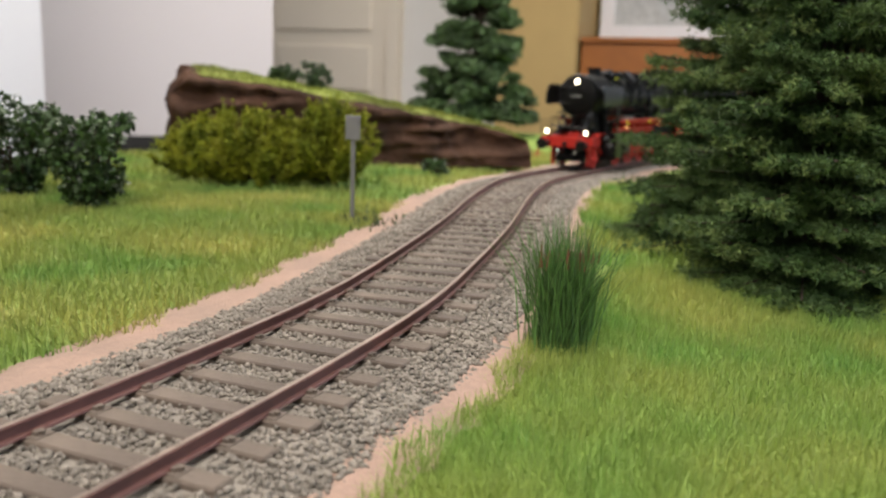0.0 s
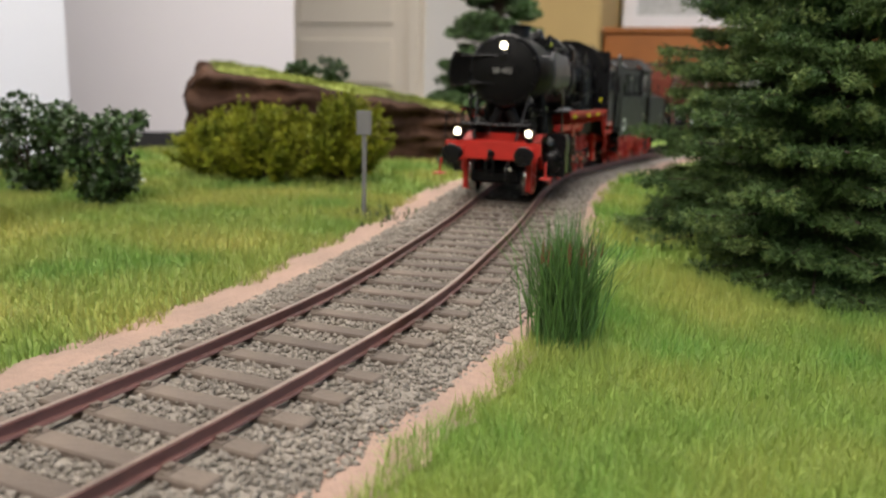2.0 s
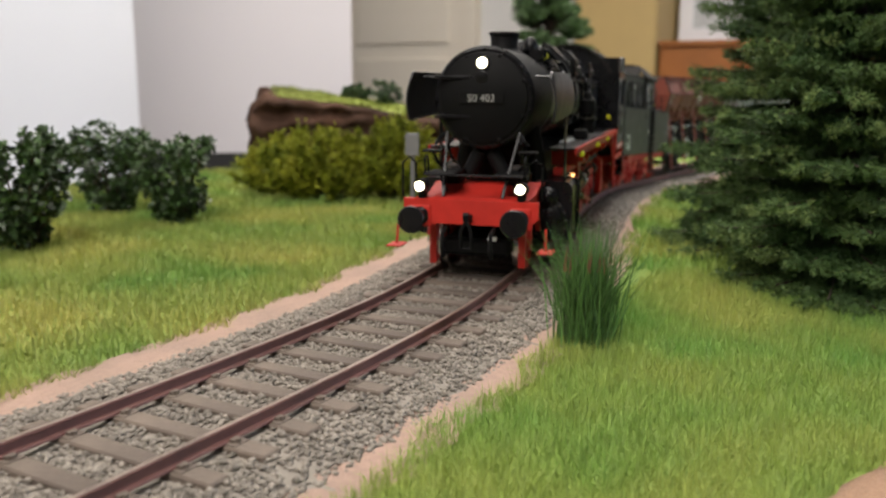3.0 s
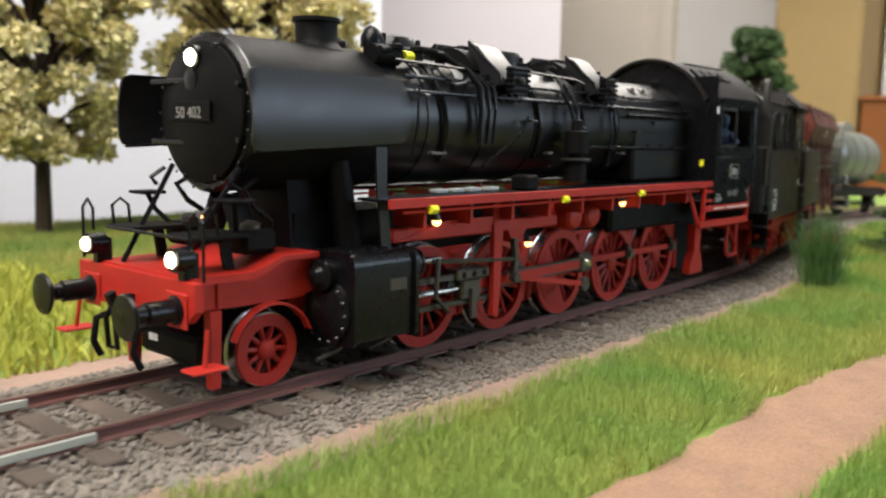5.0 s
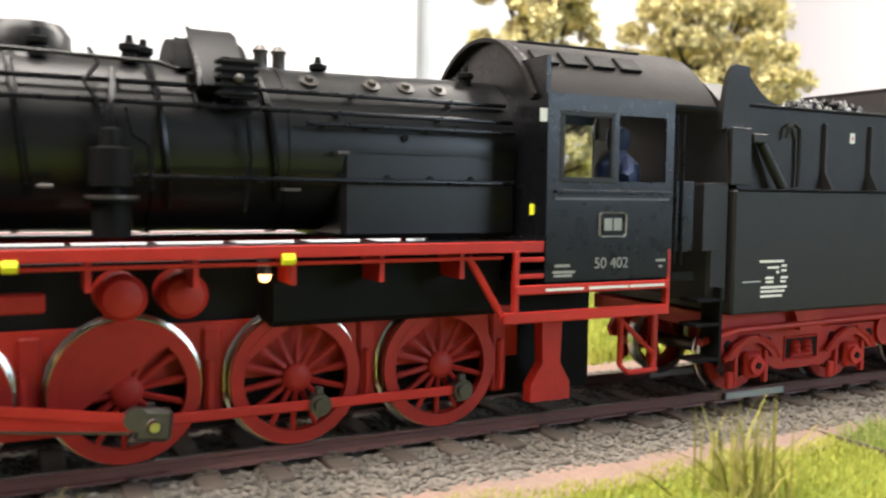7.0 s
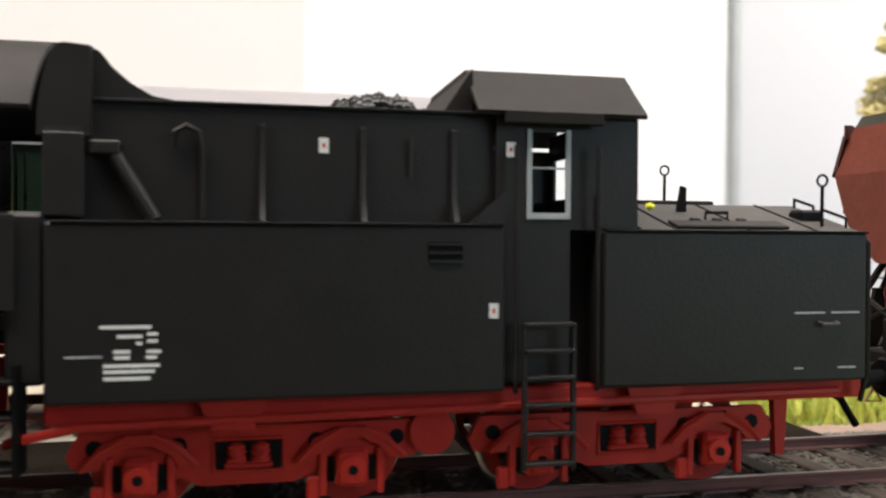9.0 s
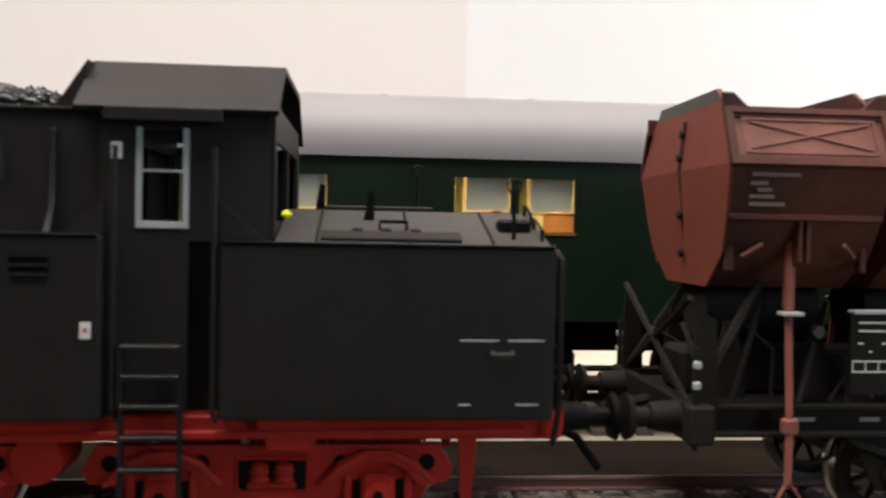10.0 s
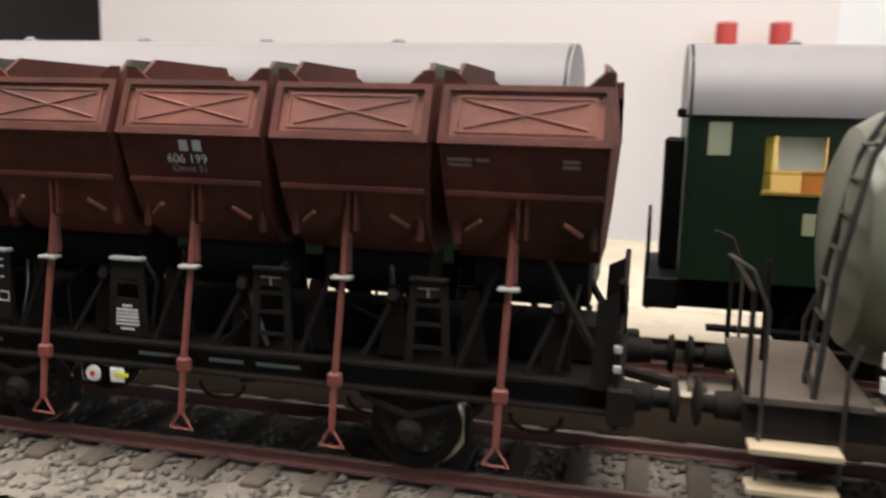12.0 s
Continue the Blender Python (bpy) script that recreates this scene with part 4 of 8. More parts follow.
for x in (2.55, 3.72, 4.95, 6.15, 7.45, 8.7, 9.6):
    P("boiler_band", lathe(bm_new(), (x, 0, BZ), (1, 0, 0), [(0, BR - 0.01), (0.0, BR + 0.016), (0.06, BR + 0.016), (0.06, BR - 0.01), (0, BR - 0.01)], 48), BOILER, boiler)
P("firebox_side", box(bm_new(), 8.0, 10.1, -BR - 0.02, BR + 0.02, 2.12, 3.05, 0.05), BOILER, boiler)
bm = lathe(bm_new(), (-0.2, 0, BZ), (1, 0, 0), [(0, BR - 0.03), (0.03, BR + 0.02), (2.1, BR + 0.02), (2.1, BR)], 48)
smokebox = P("smokebox", bm, SOOT, label="matt black smokebox")
P("smokebox_ring", lathe(bm_new(), (-0.24, 0, BZ), (1, 0, 0), [(0, 0.80), (0.0, BR - 0.02), (0.05, BR + 0.03), (0.09, BR + 0.02), (0, 0.80)], 48), BLACK, smokebox)
for k in range(28):
    a = 2 * math.pi * k / 28
    P("rivet", lathe(bm_new(), (-0.265, 0.865 * math.cos(a), BZ + 0.865 * math.sin(a)), (-1, 0, 0), [(0, 0.02), (0.012, 0.012)], 6), BLACK, smokebox)
P("smokebox_door", lathe(bm_new(), (-0.25, 0, BZ), (-1, 0, 0), [(0, 0.80), (0.04, 0.79), (0.10, 0.62), (0.155, 0.36), (0.175, 0.05)], 40), SOOT, smokebox, "domed black smokebox door")
for z in (2.72, 3.40):
    P("door_hinge", box(bm_new(), -0.40, -0.28, 0.10, 0.86, z - 0.03, z + 0.03, 0.01), BLACK, smokebox)
P("door_wheel", lathe(bm_new(), (-0.385, 0, BZ + 0.36), (-1, 0, 0), [(0, 0.12), (0.03, 0.12), (0.05, 0.03)], 16), BLACK, smokebox)
for k in range(8):
    a = 2 * math.pi * (k + 0.5) / 8
    P("door_clamp", box(bm_new(), -0.32, -0.26, 0.78 * math.cos(a) - 0.03, 0.78 * math.cos(a) + 0.03, BZ + 0.78 * math.sin(a) - 0.03, BZ + 0.78 * math.sin(a) + 0.03, 0.008), BLACK, smokebox)
letters("50 402", 0.13, GREY_PRINT, smokebox, (-0.447, 0, 2.985), (90, 0, -90))
P("number_plate", box(bm_new(), -0.44, -0.41, -0.40, 0.40, 2.95, 3.17, 0.006), SOOT, smokebox)
bm = lathe(bm_new(), (1.4, 0, BZ + BR - 0.05), (0, 0, 1), [(0, 0.38), (0.07, 0.29), (0.12, 0.26), (0.34, 0.27), (0.35, 0.30), (0.40, 0.30), (0.40, 0.24), (0.2, 0.23)], 28)
P("chimney", bm, SOOT, label="short sooty chimney")

# domes, sand boxes and fittings along the top
P("steam_dome", lathe(bm_new(), (5.12, 0, 3.80), (0, 0, 1), [(0, 0.44), (0.05, 0.40), (0.26, 0.39), (0.36, 0.32), (0.40, 0.10)], 28), BOILER, label="round black steam dome")
P("feed_dome", lathe(bm_new(), (2.75, 0, 3.80), (0, 0, 1), [(0, 0.40), (0.05, 0.36), (0.26, 0.35), (0.36, 0.28), (0.40, 0.08)], 28), BOILER, label="round black feed water dome")
for x0, x1 in ((3.85, 4.62), (6.40, 7.12)):
    arc = [(0.56 * math.sin(a), 3.70 + 0.44 * math.cos(a)) for a in np.linspace(-1.35, 1.35, 13)]
    sand = P("sand_box", prism(bm_new(), arc, "x", x0, x1), SOOT, label="black sand box astride the boiler")
    for side in (-1, 1):
        for k in range(4):
            xx = x0 + 0.14 + 0.16 * k
            P("sand_valve", box(bm_new(), xx - 0.05, xx + 0.05, side * 0.66 - 0.06, side * 0.66 + 0.06, 3.56, 3.74, 0.015), SOOT, sand)
            P("sand_pipe", pipe(bm_new(), [(xx, side * 0.70, 3.60), (xx, side * 0.84, 3.48), (xx + 0.02, side * 0.93, 3.36)], 0.018, 5), SOOT, sand)
    P("lid", lathe(bm_new(), ((x0 + x1) / 2, 0, 4.12), (0, 0, 1), [(0, 0.17), (0.05, 0.17), (0.08, 0.05)], 16), SOOT, sand)
for x in (7.42, 7.62):
    P("safety_valve", lathe(bm_new(), (x, 0.12, 3.93), (0, 0, 1), [(0, 0.07), (0.16, 0.07), (0.2, 0.09), (0.26, 0.04)], 12), DARK_STEEL)
for x in (2.05, 2.25):
    P("top_feed_pump", lathe(bm_new(), (x, -0.30, 3.80), (0, 0, 1), [(0, 0.09), (0.22, 0.09), (0.25, 0.06), (0.36, 0.06)], 12), SOOT)
for x0, x1 in ((3.85, 4.62), (6.40, 7.12)):   # sloping side hoppers with ribbed valve blocks
    for side in (-1, 1):
        h = P("sand_hopper", prism(bm_new(), [(side * y, z) for y, z in ((0.30, 4.22), (0.50, 4.14), (0.86, 3.76), (0.93, 3.60), (0.76, 3.54), (0.36, 3.80))], "x", x0 + 0.16, x1 - 0.12), SATIN)
        P("hopper_edge", pipe(bm_new(), [(x0 + 0.16, side * 0.32, 4.22), (x0 + 0.16, side * 0.88, 3.76), (x0 + 0.16, side * 0.95, 3.58)], 0.022, 5), BLACK, h)
        for k in range(5):
            P("valve_rib", box(bm_new(), x0 + 0.30, x1 - 0.02, side * 0.97 - 0.07, side * 0.97 + 0.07, 3.50 + 0.075 * k, 3.54 + 0.075 * k, 0.01), SOOT, h)
        P("valve_core", box(bm_new(), x0 + 0.34, x1 - 0.06, side * 0.95 - 0.06, side * 0.95 + 0.06, 3.48, 3.86), BLACK, h)
        P("valve_knob", lathe(bm_new(), (x0 + 0.5, side * 1.02, 3.66), (0, side, 0), [(0, 0.05), (0.06, 0.045), (0.08, 0.02)], 10), DARK_STEEL, h)
for dx, r_ in ((0.0, 0.045), (0.16, 0.03), (0.30, 0.026)):   # feed pipes that loop over the barrel
    P("feed_pipe", pipe(bm_new(), [(2.85 + dx, -0.34, 4.02 - dx * 0.3), (3.05 + dx, -0.55, 3.98 - dx * 0.3), (3.28 + dx, -0.68, 3.84 - dx * 0.3), (3.40 + dx, -0.82, 3.74 - dx * 0.3), (3.52 + dx, -0.95, 3.52), (3.52 + dx, -1.0, 3.2), (3.50 + dx, -0.98, 2.75)], r_, 7), BLACK)
P("feed_flange", lathe(bm_new(), (3.05, -0.72, 3.68), (0, -0.75, 0.66), [(0, 0.13), (0.03, 0.13), (0.05, 0.05)], 16), DARK_STEEL)
for x, z, w in ((2.35, 3.36, 0.10), (4.7, 3.10, 0.16), (5.15, 2.62, 0.14), (6.2, 2.72, 0.12), (7.35, 2.62, 0.18), (2.5, 2.62, 0.3), (7.9, 3.0, 0.14)):
    P("barrel_clip", box(bm_new(), x, x + w, -1.0, -0.90, z - 0.02, z + 0.02, 0.008), DARK_STEEL)
for pts in ([(2.0, -0.80, 3.78), (3.4, -0.80, 3.76)], [(4.6, -0.72, 3.84), (6.2, -0.74, 3.80), (6.4, -0.80, 3.74)], [(5.9, -0.95, 3.34), (5.95, -1.04, 3.1), (6.08, -1.08, 3.0), (6.1, -1.08, 2.6)], [(5.62, -0.60, 3.9), (5.68, -0.82, 3.74), (5.55, -0.95, 3.56), (5.66, -1.02, 3.36), (5.70, -1.08, 3.14)],
            [(2.25, -0.98, 3.45), (2.22, -1.0, 3.0), (2.2, -0.9, 2.5)], [(7.0, -0.98, 3.3), (7.02, -1.02, 2.9), (6.98, -0.95, 2.4)], [(3.6, -0.98, 2.45), (4.4, -1.02, 2.9), (4.6, -1.0, 3.15)]):
    P("thin_pipe", pipe(bm_new(), pts, 0.02, 6), BLACK)
P("steam_manifold", cyl(bm_new(), (1.9, -0.62, 3.90), (2.75, -0.50, 3.95), 0.06, 10), SOOT)
for x, y in ((1.95, -0.45), (2.2, -0.62), (2.45, -0.35), (2.6, -0.62), (3.3, -0.40), (6.0, -0.42), (6.15, -0.25), (5.2, -0.4), (8.0, -0.1), (9.7, -0.35)):
    P("valve_body", lathe(bm_new(), (x, y, 3.82), (0, 0, 1), [(0, 0.08), (0.10, 0.07), (0.12, 0.10), (0.17, 0.10), (0.19, 0.04), (0.26, 0.03)], 10), SOOT)
P("feed_cap", lathe(bm_new(), (1.98, -0.40, 3.95), (0, 0, 1), [(0, 0.15), (0.12, 0.15), (0.22, 0.10), (0.27, 0.03)], 16), BLACK)
P("bell", lathe(bm_new(), (2.05, 0.30, 3.92), (0, 0, 1), [(0, 0.13), (0.06, 0.11), (0.15, 0.09), (0.2, 0.02)], 14), SOOT)
P("turbo_generator", cyl(bm_new(), (1.85, -0.52, 3.86), (2.30, -0.52, 3.86), 0.13, 14), SOOT)
for x in (7.75, 8.45, 8.85, 9.25):
    a = radians(52)
    P("washout_plug", lathe(bm_new(), (x, -BR * math.cos(a), BZ + BR * math.sin(a)), (0, -math.cos(a), math.sin(a)), [(0, 0.10), (0.03, 0.10), (0.035, 0.05), (0.075, 0.04)], 12), DARK_STEEL)
for x, z in ((8.0, 2.75), (8.5, 2.75), (9.0, 2.75), (9.5, 2.75), (8.25, 3.3), (9.3, 3.32), (8.7, 3.2)):
    P("stay_plug", lathe(bm_new(), (x, -BR - 0.005, z if z < 3 else z - 0.02), (0, -1, 0), [(0, 0.045), (0.03, 0.04)], 8), SOOT)
for z, y, x0, x1 in ((3.60, 0.73, 2.2, 10.0), (3.40, 0.88, 2.0, 10.0), (3.28, 0.92, 7.6, 10.0), (2.72, 0.95, 5.8, 10.0)):
    for side in (-1, 1):
        P("boiler_rail", pipe(bm_new(), [(x0, side * y * 1.05, z), (x1, side * y * 1.05, z)], 0.026, 7), BLACK)
        for x in np.arange(x0 + 0.2, x1, 1.15):
            P("rail_post", pipe(bm_new(), [(x, side * (y - 0.10), z), (x, side * (y * 1.05 + 0.02), z)], 0.030, 6), BLACK)
for x, a0 in ((2.75, 60), (4.95, 50), (6.15, 55), (7.2, 48)):   # feed and sand pipes that hug the barrel
    P("boiler_pipe", pipe(bm_new(), [(x + 0.02 * k, -(BR + 0.05) * math.cos(radians(a)), BZ + (BR + 0.05) * math.sin(radians(a))) for k, a in enumerate(range(a0, -45, -12))], 0.035, 6), BLACK)
P("vent_pipe", pipe(bm_new(), [(2.9, -0.3, 4.0), (3.1, -0.62, 3.95), (3.4, -0.78, 3.72), (3.3, -0.86, 3.55), (3.0, -0.9, 3.5)], 0.045, 7), BLACK)
pump = P("air_pump", lathe(bm_new(), (5.75, -1.12, 2.18), (0, 0, 1), [(0, 0.17), (0.30, 0.17), (0.31, 0.22), (0.36, 0.22), (0.37, 0.12), (0.44, 0.12), (0.45, 0.19), (0.78, 0.19), (0.80, 0.10), (0.95, 0.09), (0.97, 0.03)], 18), SOOT, label="black compressed air pump")
P("pump_rib", lathe(bm_new(), (5.75, -1.12, 2.52), (0, 0, 1), [(0, 0.235), (0.03, 0.235)], 18), DARK_STEEL, pump)
P("pump_pipe", pipe(bm_new(), [(5.75, -1.12, 3.1), (5.75, -1.12, 3.3), (5.78, -1.0, 3.5), (5.8, -0.8, 3.7)], 0.03, 6), BLACK)
P("mechanical_lubricator", box(bm_new(), 4.2, 4.5, -1.3, -1.0, 2.1, 2.32, 0.03), SOOT)
for x in (2.5, 2.85, 3.2, 3.6):
    P("board_plate", box(bm_new(), x, x + 0.22, -1.1, -0.95, 2.108, 2.16, 0.01), WINDOW_FRAME)

# smoke deflectors
for side in (-1, 1):
    bm = bm_new()   # the lower edge rises a little to the rear, corners rounded
    rows = []
    for x in (-0.56, -0.52, -0.44, 0.3, 1.0, 1.60, 1.69, 1.73):
        cut = 0.10 if x in (-0.56, 1.73) else 0.03 if x in (-0.52, 1.69) else 0.0
        lo, hi = 2.64 + 0.05 * (x + 0.56) + cut, 3.50 - cut
        row = []
        for u in np.linspace(-1, 1, 13):
            y, z = 1.335 - 0.035 * u - 0.055 * u * u, lo + (hi - lo) * (u + 1) / 2
            row.append((bm.verts.new((x, side * y, z)), bm.verts.new((x, side * (y - 0.028), z))))
        rows.append(row)
    for r0, r1 in zip(rows, rows[1:]):
        for k in range(12):
            for i in (0, 1):
                bm.faces.new((r0[k][i], r1[k][i], r1[k + 1][i], r0[k + 1][i]))
        for k in (0, 12):
            bm.faces.new((r0[k][0], r1[k][0], r1[k][1], r0[k][1]))
    for r0 in (rows[0], rows[-1]):
        for k in range(12):
            bm.faces.new((r0[k][0], r0[k + 1][0], r0[k + 1][1], r0[k][1]))
    bmesh.ops.recalc_face_normals(bm, faces=bm.faces)
    d = P("smoke_deflector", bm, SATIN, label="black curved smoke deflector plate")
    P("lower_lip", pipe(bm_new(), [(-0.50, side * 1.27, 2.65), (1.68, side * 1.27, 2.76)], 0.02, 5), BLACK, d)
    for x in (0.1, 1.3):
        P("stay", pipe(bm_new(), [(x, side * 0.85, 3.42), (x, side * 1.27, 3.42)], 0.022, 5), BLACK, d)
        if x > 1:
            P("bracket", prism(bm_new(), [(x + 0.06, 1.36 if x > 1 else 2.10), (x + 0.22, 1.36 if x > 1 else 2.10), (x + 0.12, 2.25), (x + 0.12, 2.70), (x - 0.06, 2.70), (x - 0.04, 2.25)], "y", side * 1.24 - 0.015, side * 1.24 + 0.015), BOILER if x > 1 else SOOT, d)
P("yellow_mark", cyl(bm_new(), (2.32, -0.62, 3.86), (2.48, -0.62, 3.86), 0.07, 8), YELLOW, label="bright yellow painted fitting")

# running board, red valance and the fittings under it
run = P("running_board", box(bm_new(), 1.25, 10.1, -1.46, -0.92, 2.06, 2.095, 0.008), BLACK, label="black running board plate")
run2 = again(run, (0, 2.38, 0))
for side in (-1, 1):
    P("valance", box(bm_new(), 1.25, 10.1, side * 1.46 - 0.02, side * 1.46 + 0.02, 1.985, 2.10, 0.006), RED, run, "red running board edge")
    P("conduit", pipe(bm_new(), [(1.5, side * 1.44, 1.93), (9.6, side * 1.44, 1.93)], 0.02, 6), RED, run)
    for x in np.arange(1.9, 10, 0.9):
        P("board_bracket", prism(bm_new(), [(x, 1.72), (x + 0.05, 1.72), (x + 0.05, 1.99), (x, 1.99)], "y", side * 1.42, side * 0.9), RED, run)
for x, z in ((2.0, 1.95), (4.93, 1.96), (7.25, 1.97)):
    P("yellow_marker", cyl(bm_new(), (x - 0.06, -1.48, z), (x + 0.06, -1.48, z), 0.055, 8), YELLOW, label="bright yellow marker")
P("yellow_marker", cyl(bm_new(), (10.12, -1.22, 2.38), (10.12, -1.22, 2.50), 0.05, 8), YELLOW, label="bright yellow marker")
for x, y, z in ((2.25, -1.30, 1.82), (7.1, -1.2, 1.84), (4.75, -0.95, 1.32), (0.2, 0.7, 1.85)):
    lamp = P("gear_lamp", lathe(bm_new(), (x, y, z), (0, 0, -1), [(-0.05, 0.05), (0, 0.07), (0.03, 0.065)], 12), DARK_STEEL)
    P("bulb", lathe(bm_new(), (x, y - 0.02, z - 0.03), (0, 0, -1), [(0, 0.06), (0.05, 0.05), (0.07, 0.02)], 12), LAMP_WARM, lamp, "glowing warm lamp")
for x in (6.0, 6.55):
    P("air_reservoir", lathe(bm_new(), (x - 0.16, -1.05, 1.62), (0, -1, 0), [(-0.5, 0.22), (0, 0.22), (0.06, 0.17), (0.09, 0.05)], 20), RED, label="red air reservoir")
P("ashpan", box(bm_new(), 7.2, 9.9, -0.95, 0.95, 1.25, 1.95, 0.06), SOOT)

# frames
for side in (-1, 1):
    P("main_frame", prism(bm_new(), [(-1.05, 1.02), (-0.6, 0.94), (0.4, 0.94), (0.6, 0.70), (10.3, 0.70), (10.3, 1.30), (0.6, 1.30), (0.3, 1.22), (-1.05, 1.22)], "y", side * 0.60 - 0.03, side * 0.60 + 0.03), RED, label="red main frame plate")
    for x in AXLES:
        P("spring_hanger", box(bm_new(), x + 0.72, x + 0.93, side * 0.60 - 0.08, side * 0.60 + 0.10, 0.30, 1.25, 0.03), RED)
        P("brake_shoe", box(bm_new(), x + 0.72, x + 0.80, side * 0.80 - 0.05, side * 0.80 + 0.05, 0.35, 0.95, 0.03), RED)
P("frame_fill", box(bm_new(), 0.6, 11.4, -0.55, 0.55, 0.22, 1.9), SOOT)
# expansion link bracket and slide bars on both sides
for side in (-1, 1):
    y = side * 1.08
    P("gear_support_beam", box(bm_new(), 1.6, 5.2, y - 0.10, y + 0.10, 1.53, 1.70, 0.02), RED, label="red valve gear support beam")
    P("gear_bracket", prism(bm_new(), [(3.55, 1.98), (3.7, 1.98), (3.78, 1.55), (3.72, 0.35), (3.60, 0.35), (3.58, 1.5)], "y", y - 0.14, y - 0.06), RED)
    P("gear_web", prism(bm_new(), [(1.6, 1.54), (3.6, 1.66), (3.6, 1.76), (2.6, 1.76)], "y", y - 0.13, y - 0.10), RED)
    P("guide_yoke", prism(bm_new(), [(3.95, 1.55), (4.4, 1.55), (4.25, 1.36), (4.05, 1.36)], "y", y - 0.1, y + 0.1), RED)
    P("slide_bar", box(bm_new(), 1.9, 3.65, y - 0.05, y + 0.05, 0.94, 1.02, 0.01), DARK_STEEL)
    P("slide_bar", box(bm_new(), 1.9, 3.65, y - 0.05, y + 0.05, 0.58, 0.65, 0.01), DARK_STEEL)
    P("expansion_link", prism(bm_new(), [(4.02, 1.42), (4.10, 1.42), (4.16, 1.1), (4.10, 0.82), (4.02, 0.82), (4.07, 1.1)], "y", y - 0.16, y - 0.08), DARK_STEEL)
    P("radius_rod", pipe(bm_new(), [(2.35, y - 0.10, 1.24), (4.08, y - 0.12, 1.12)], 0.035, 6), DARK_STEEL)
    P("combination_lever", pipe(bm_new(), [(2.42, y - 0.14, 1.28), (2.36, y - 0.15, 0.78), (2.62, y - 0.15, 0.55)], 0.035, 6), DARK_STEEL)
    rod = P("eccentric_rod", prism(bm_new(), [(4.07, 0.825), (4.07, 0.895), (5.90, 0.60), (5.90, 0.51)], "y", y + side * 0.17 - 0.02, y + side * 0.17 + 0.02), RED, label="red eccentric rod")
    for x, z, q in ((4.07, 0.86, 0.075), (5.92, 0.55, 0.11)):
        P("rod_eye", lathe(bm_new(), (x, y + side * 0.17 - 0.04, z), (0, 1, 0), [(0, q * 0.5), (0, q), (0.08, q), (0.08, q * 0.5)], 14), DARK_STEEL, rod)
    P("valve_spindle", pipe(bm_new(), [(1.85, y, 1.24), (2.6, y, 1.24)], 0.04, 8), STEEL)

# cylinders
for side in (-1, 1):
    ys = (-1.45, -0.62) if side < 0 else (0.62, 1.45)
    section = []
    for cy, cz, a0, r_ in ((ys[1] - 0.16, 1.34, 0, 0.16), (ys[0] + 0.16, 1.34, 90, 0.16), (ys[0] + 0.08, 0.52, 180, 0.08), (ys[1] - 0.08, 0.52, 270, 0.08)):
        section += [(cy + r_ * math.cos(radians(a0 + u)), cz + r_ * math.sin(radians(a0 + u))) for u in range(0, 91, 15)]
    block = P("cylinder_block", prism(bm_new(), section, "x", 0.70, 1.77), BLACK, label="black cylinder casing")
    for x in (0.70, 1.71):
        P("casing_band", prism(bm_new(), [(side * 1.075 + (y - side * 1.035) * 1.03, 0.97 + (z - 0.97) * 1.03) for y, z in section], "x", x - 0.02, x + 0.04), BLACK, block)
    yc = side * 1.06
    P("cylinder_cover", lathe(bm_new(), (0.74, yc, CYL_Z), (-1, 0, 0), [(0, 0.40), (0.10, 0.38), (0.14, 0.30), (0.20, 0.10)], 24), BLACK, block)
    P("steam_chest", cyl(bm_new(), (0.58, yc, 1.24), (2.10, yc, 1.24), 0.175, 20), BOILER, block, "polished black valve chest")
    for x, d in ((0.58, -1), (2.10, 1)):
        P("valve_cover", lathe(bm_new(), (x, yc, 1.24), (d, 0, 0), [(0, 0.19), (0.04, 0.19), (0.07, 0.12), (0.14, 0.08), (0.16, 0.03)], 18), BLACK, block)
    P("maker_plate", box(bm_new(), 1.30, 1.58, side * 1.452 - 0.006, side * 1.452 + 0.006, 1.02, 1.16, 0.004), DARK_STEEL, block)
    P("steam_pipe", cyl(bm_new(), (1.25, side * 0.78, 1.48), (1.2, side * 0.60, 2.5), 0.16, 14), SOOT, block)
    for k in range(14):   # studs round the front cover
        a = 2 * math.pi * k / 14
        P("cover_stud", lathe(bm_new(), (0.66, yc + 0.34 * math.cos(a), CYL_Z + 0.34 * math.sin(a)), (-1, 0, 0), [(0, 0.028), (0.05, 0.024), (0.06, 0.01)], 6), DARK_STEEL, block)
    for k in range(9):
        P("flange_bolt", lathe(bm_new(), (1.78, side * 1.40, 0.55 + 0.1 * k), (0, side, 0), [(0, 0.022), (0.075, 0.02)], 6), BLACK, block)
    for x in (0.80, 1.0, 1.2, 1.4, 1.62):
        P("casing_bolt", lathe(bm_new(), (x, side * 1.28, 1.49), (0, 0, 1), [(0, 0.035), (0.04, 0.03)], 6), BLACK, block)
    for x in (0.85, 1.7):
        P("drain_cock", pipe(bm_new(), [(x, yc, 0.47), (x, yc - side * 0.0, 0.33), (x - 0.35, yc, 0.26)], 0.025, 5), DARK_STEEL, block)


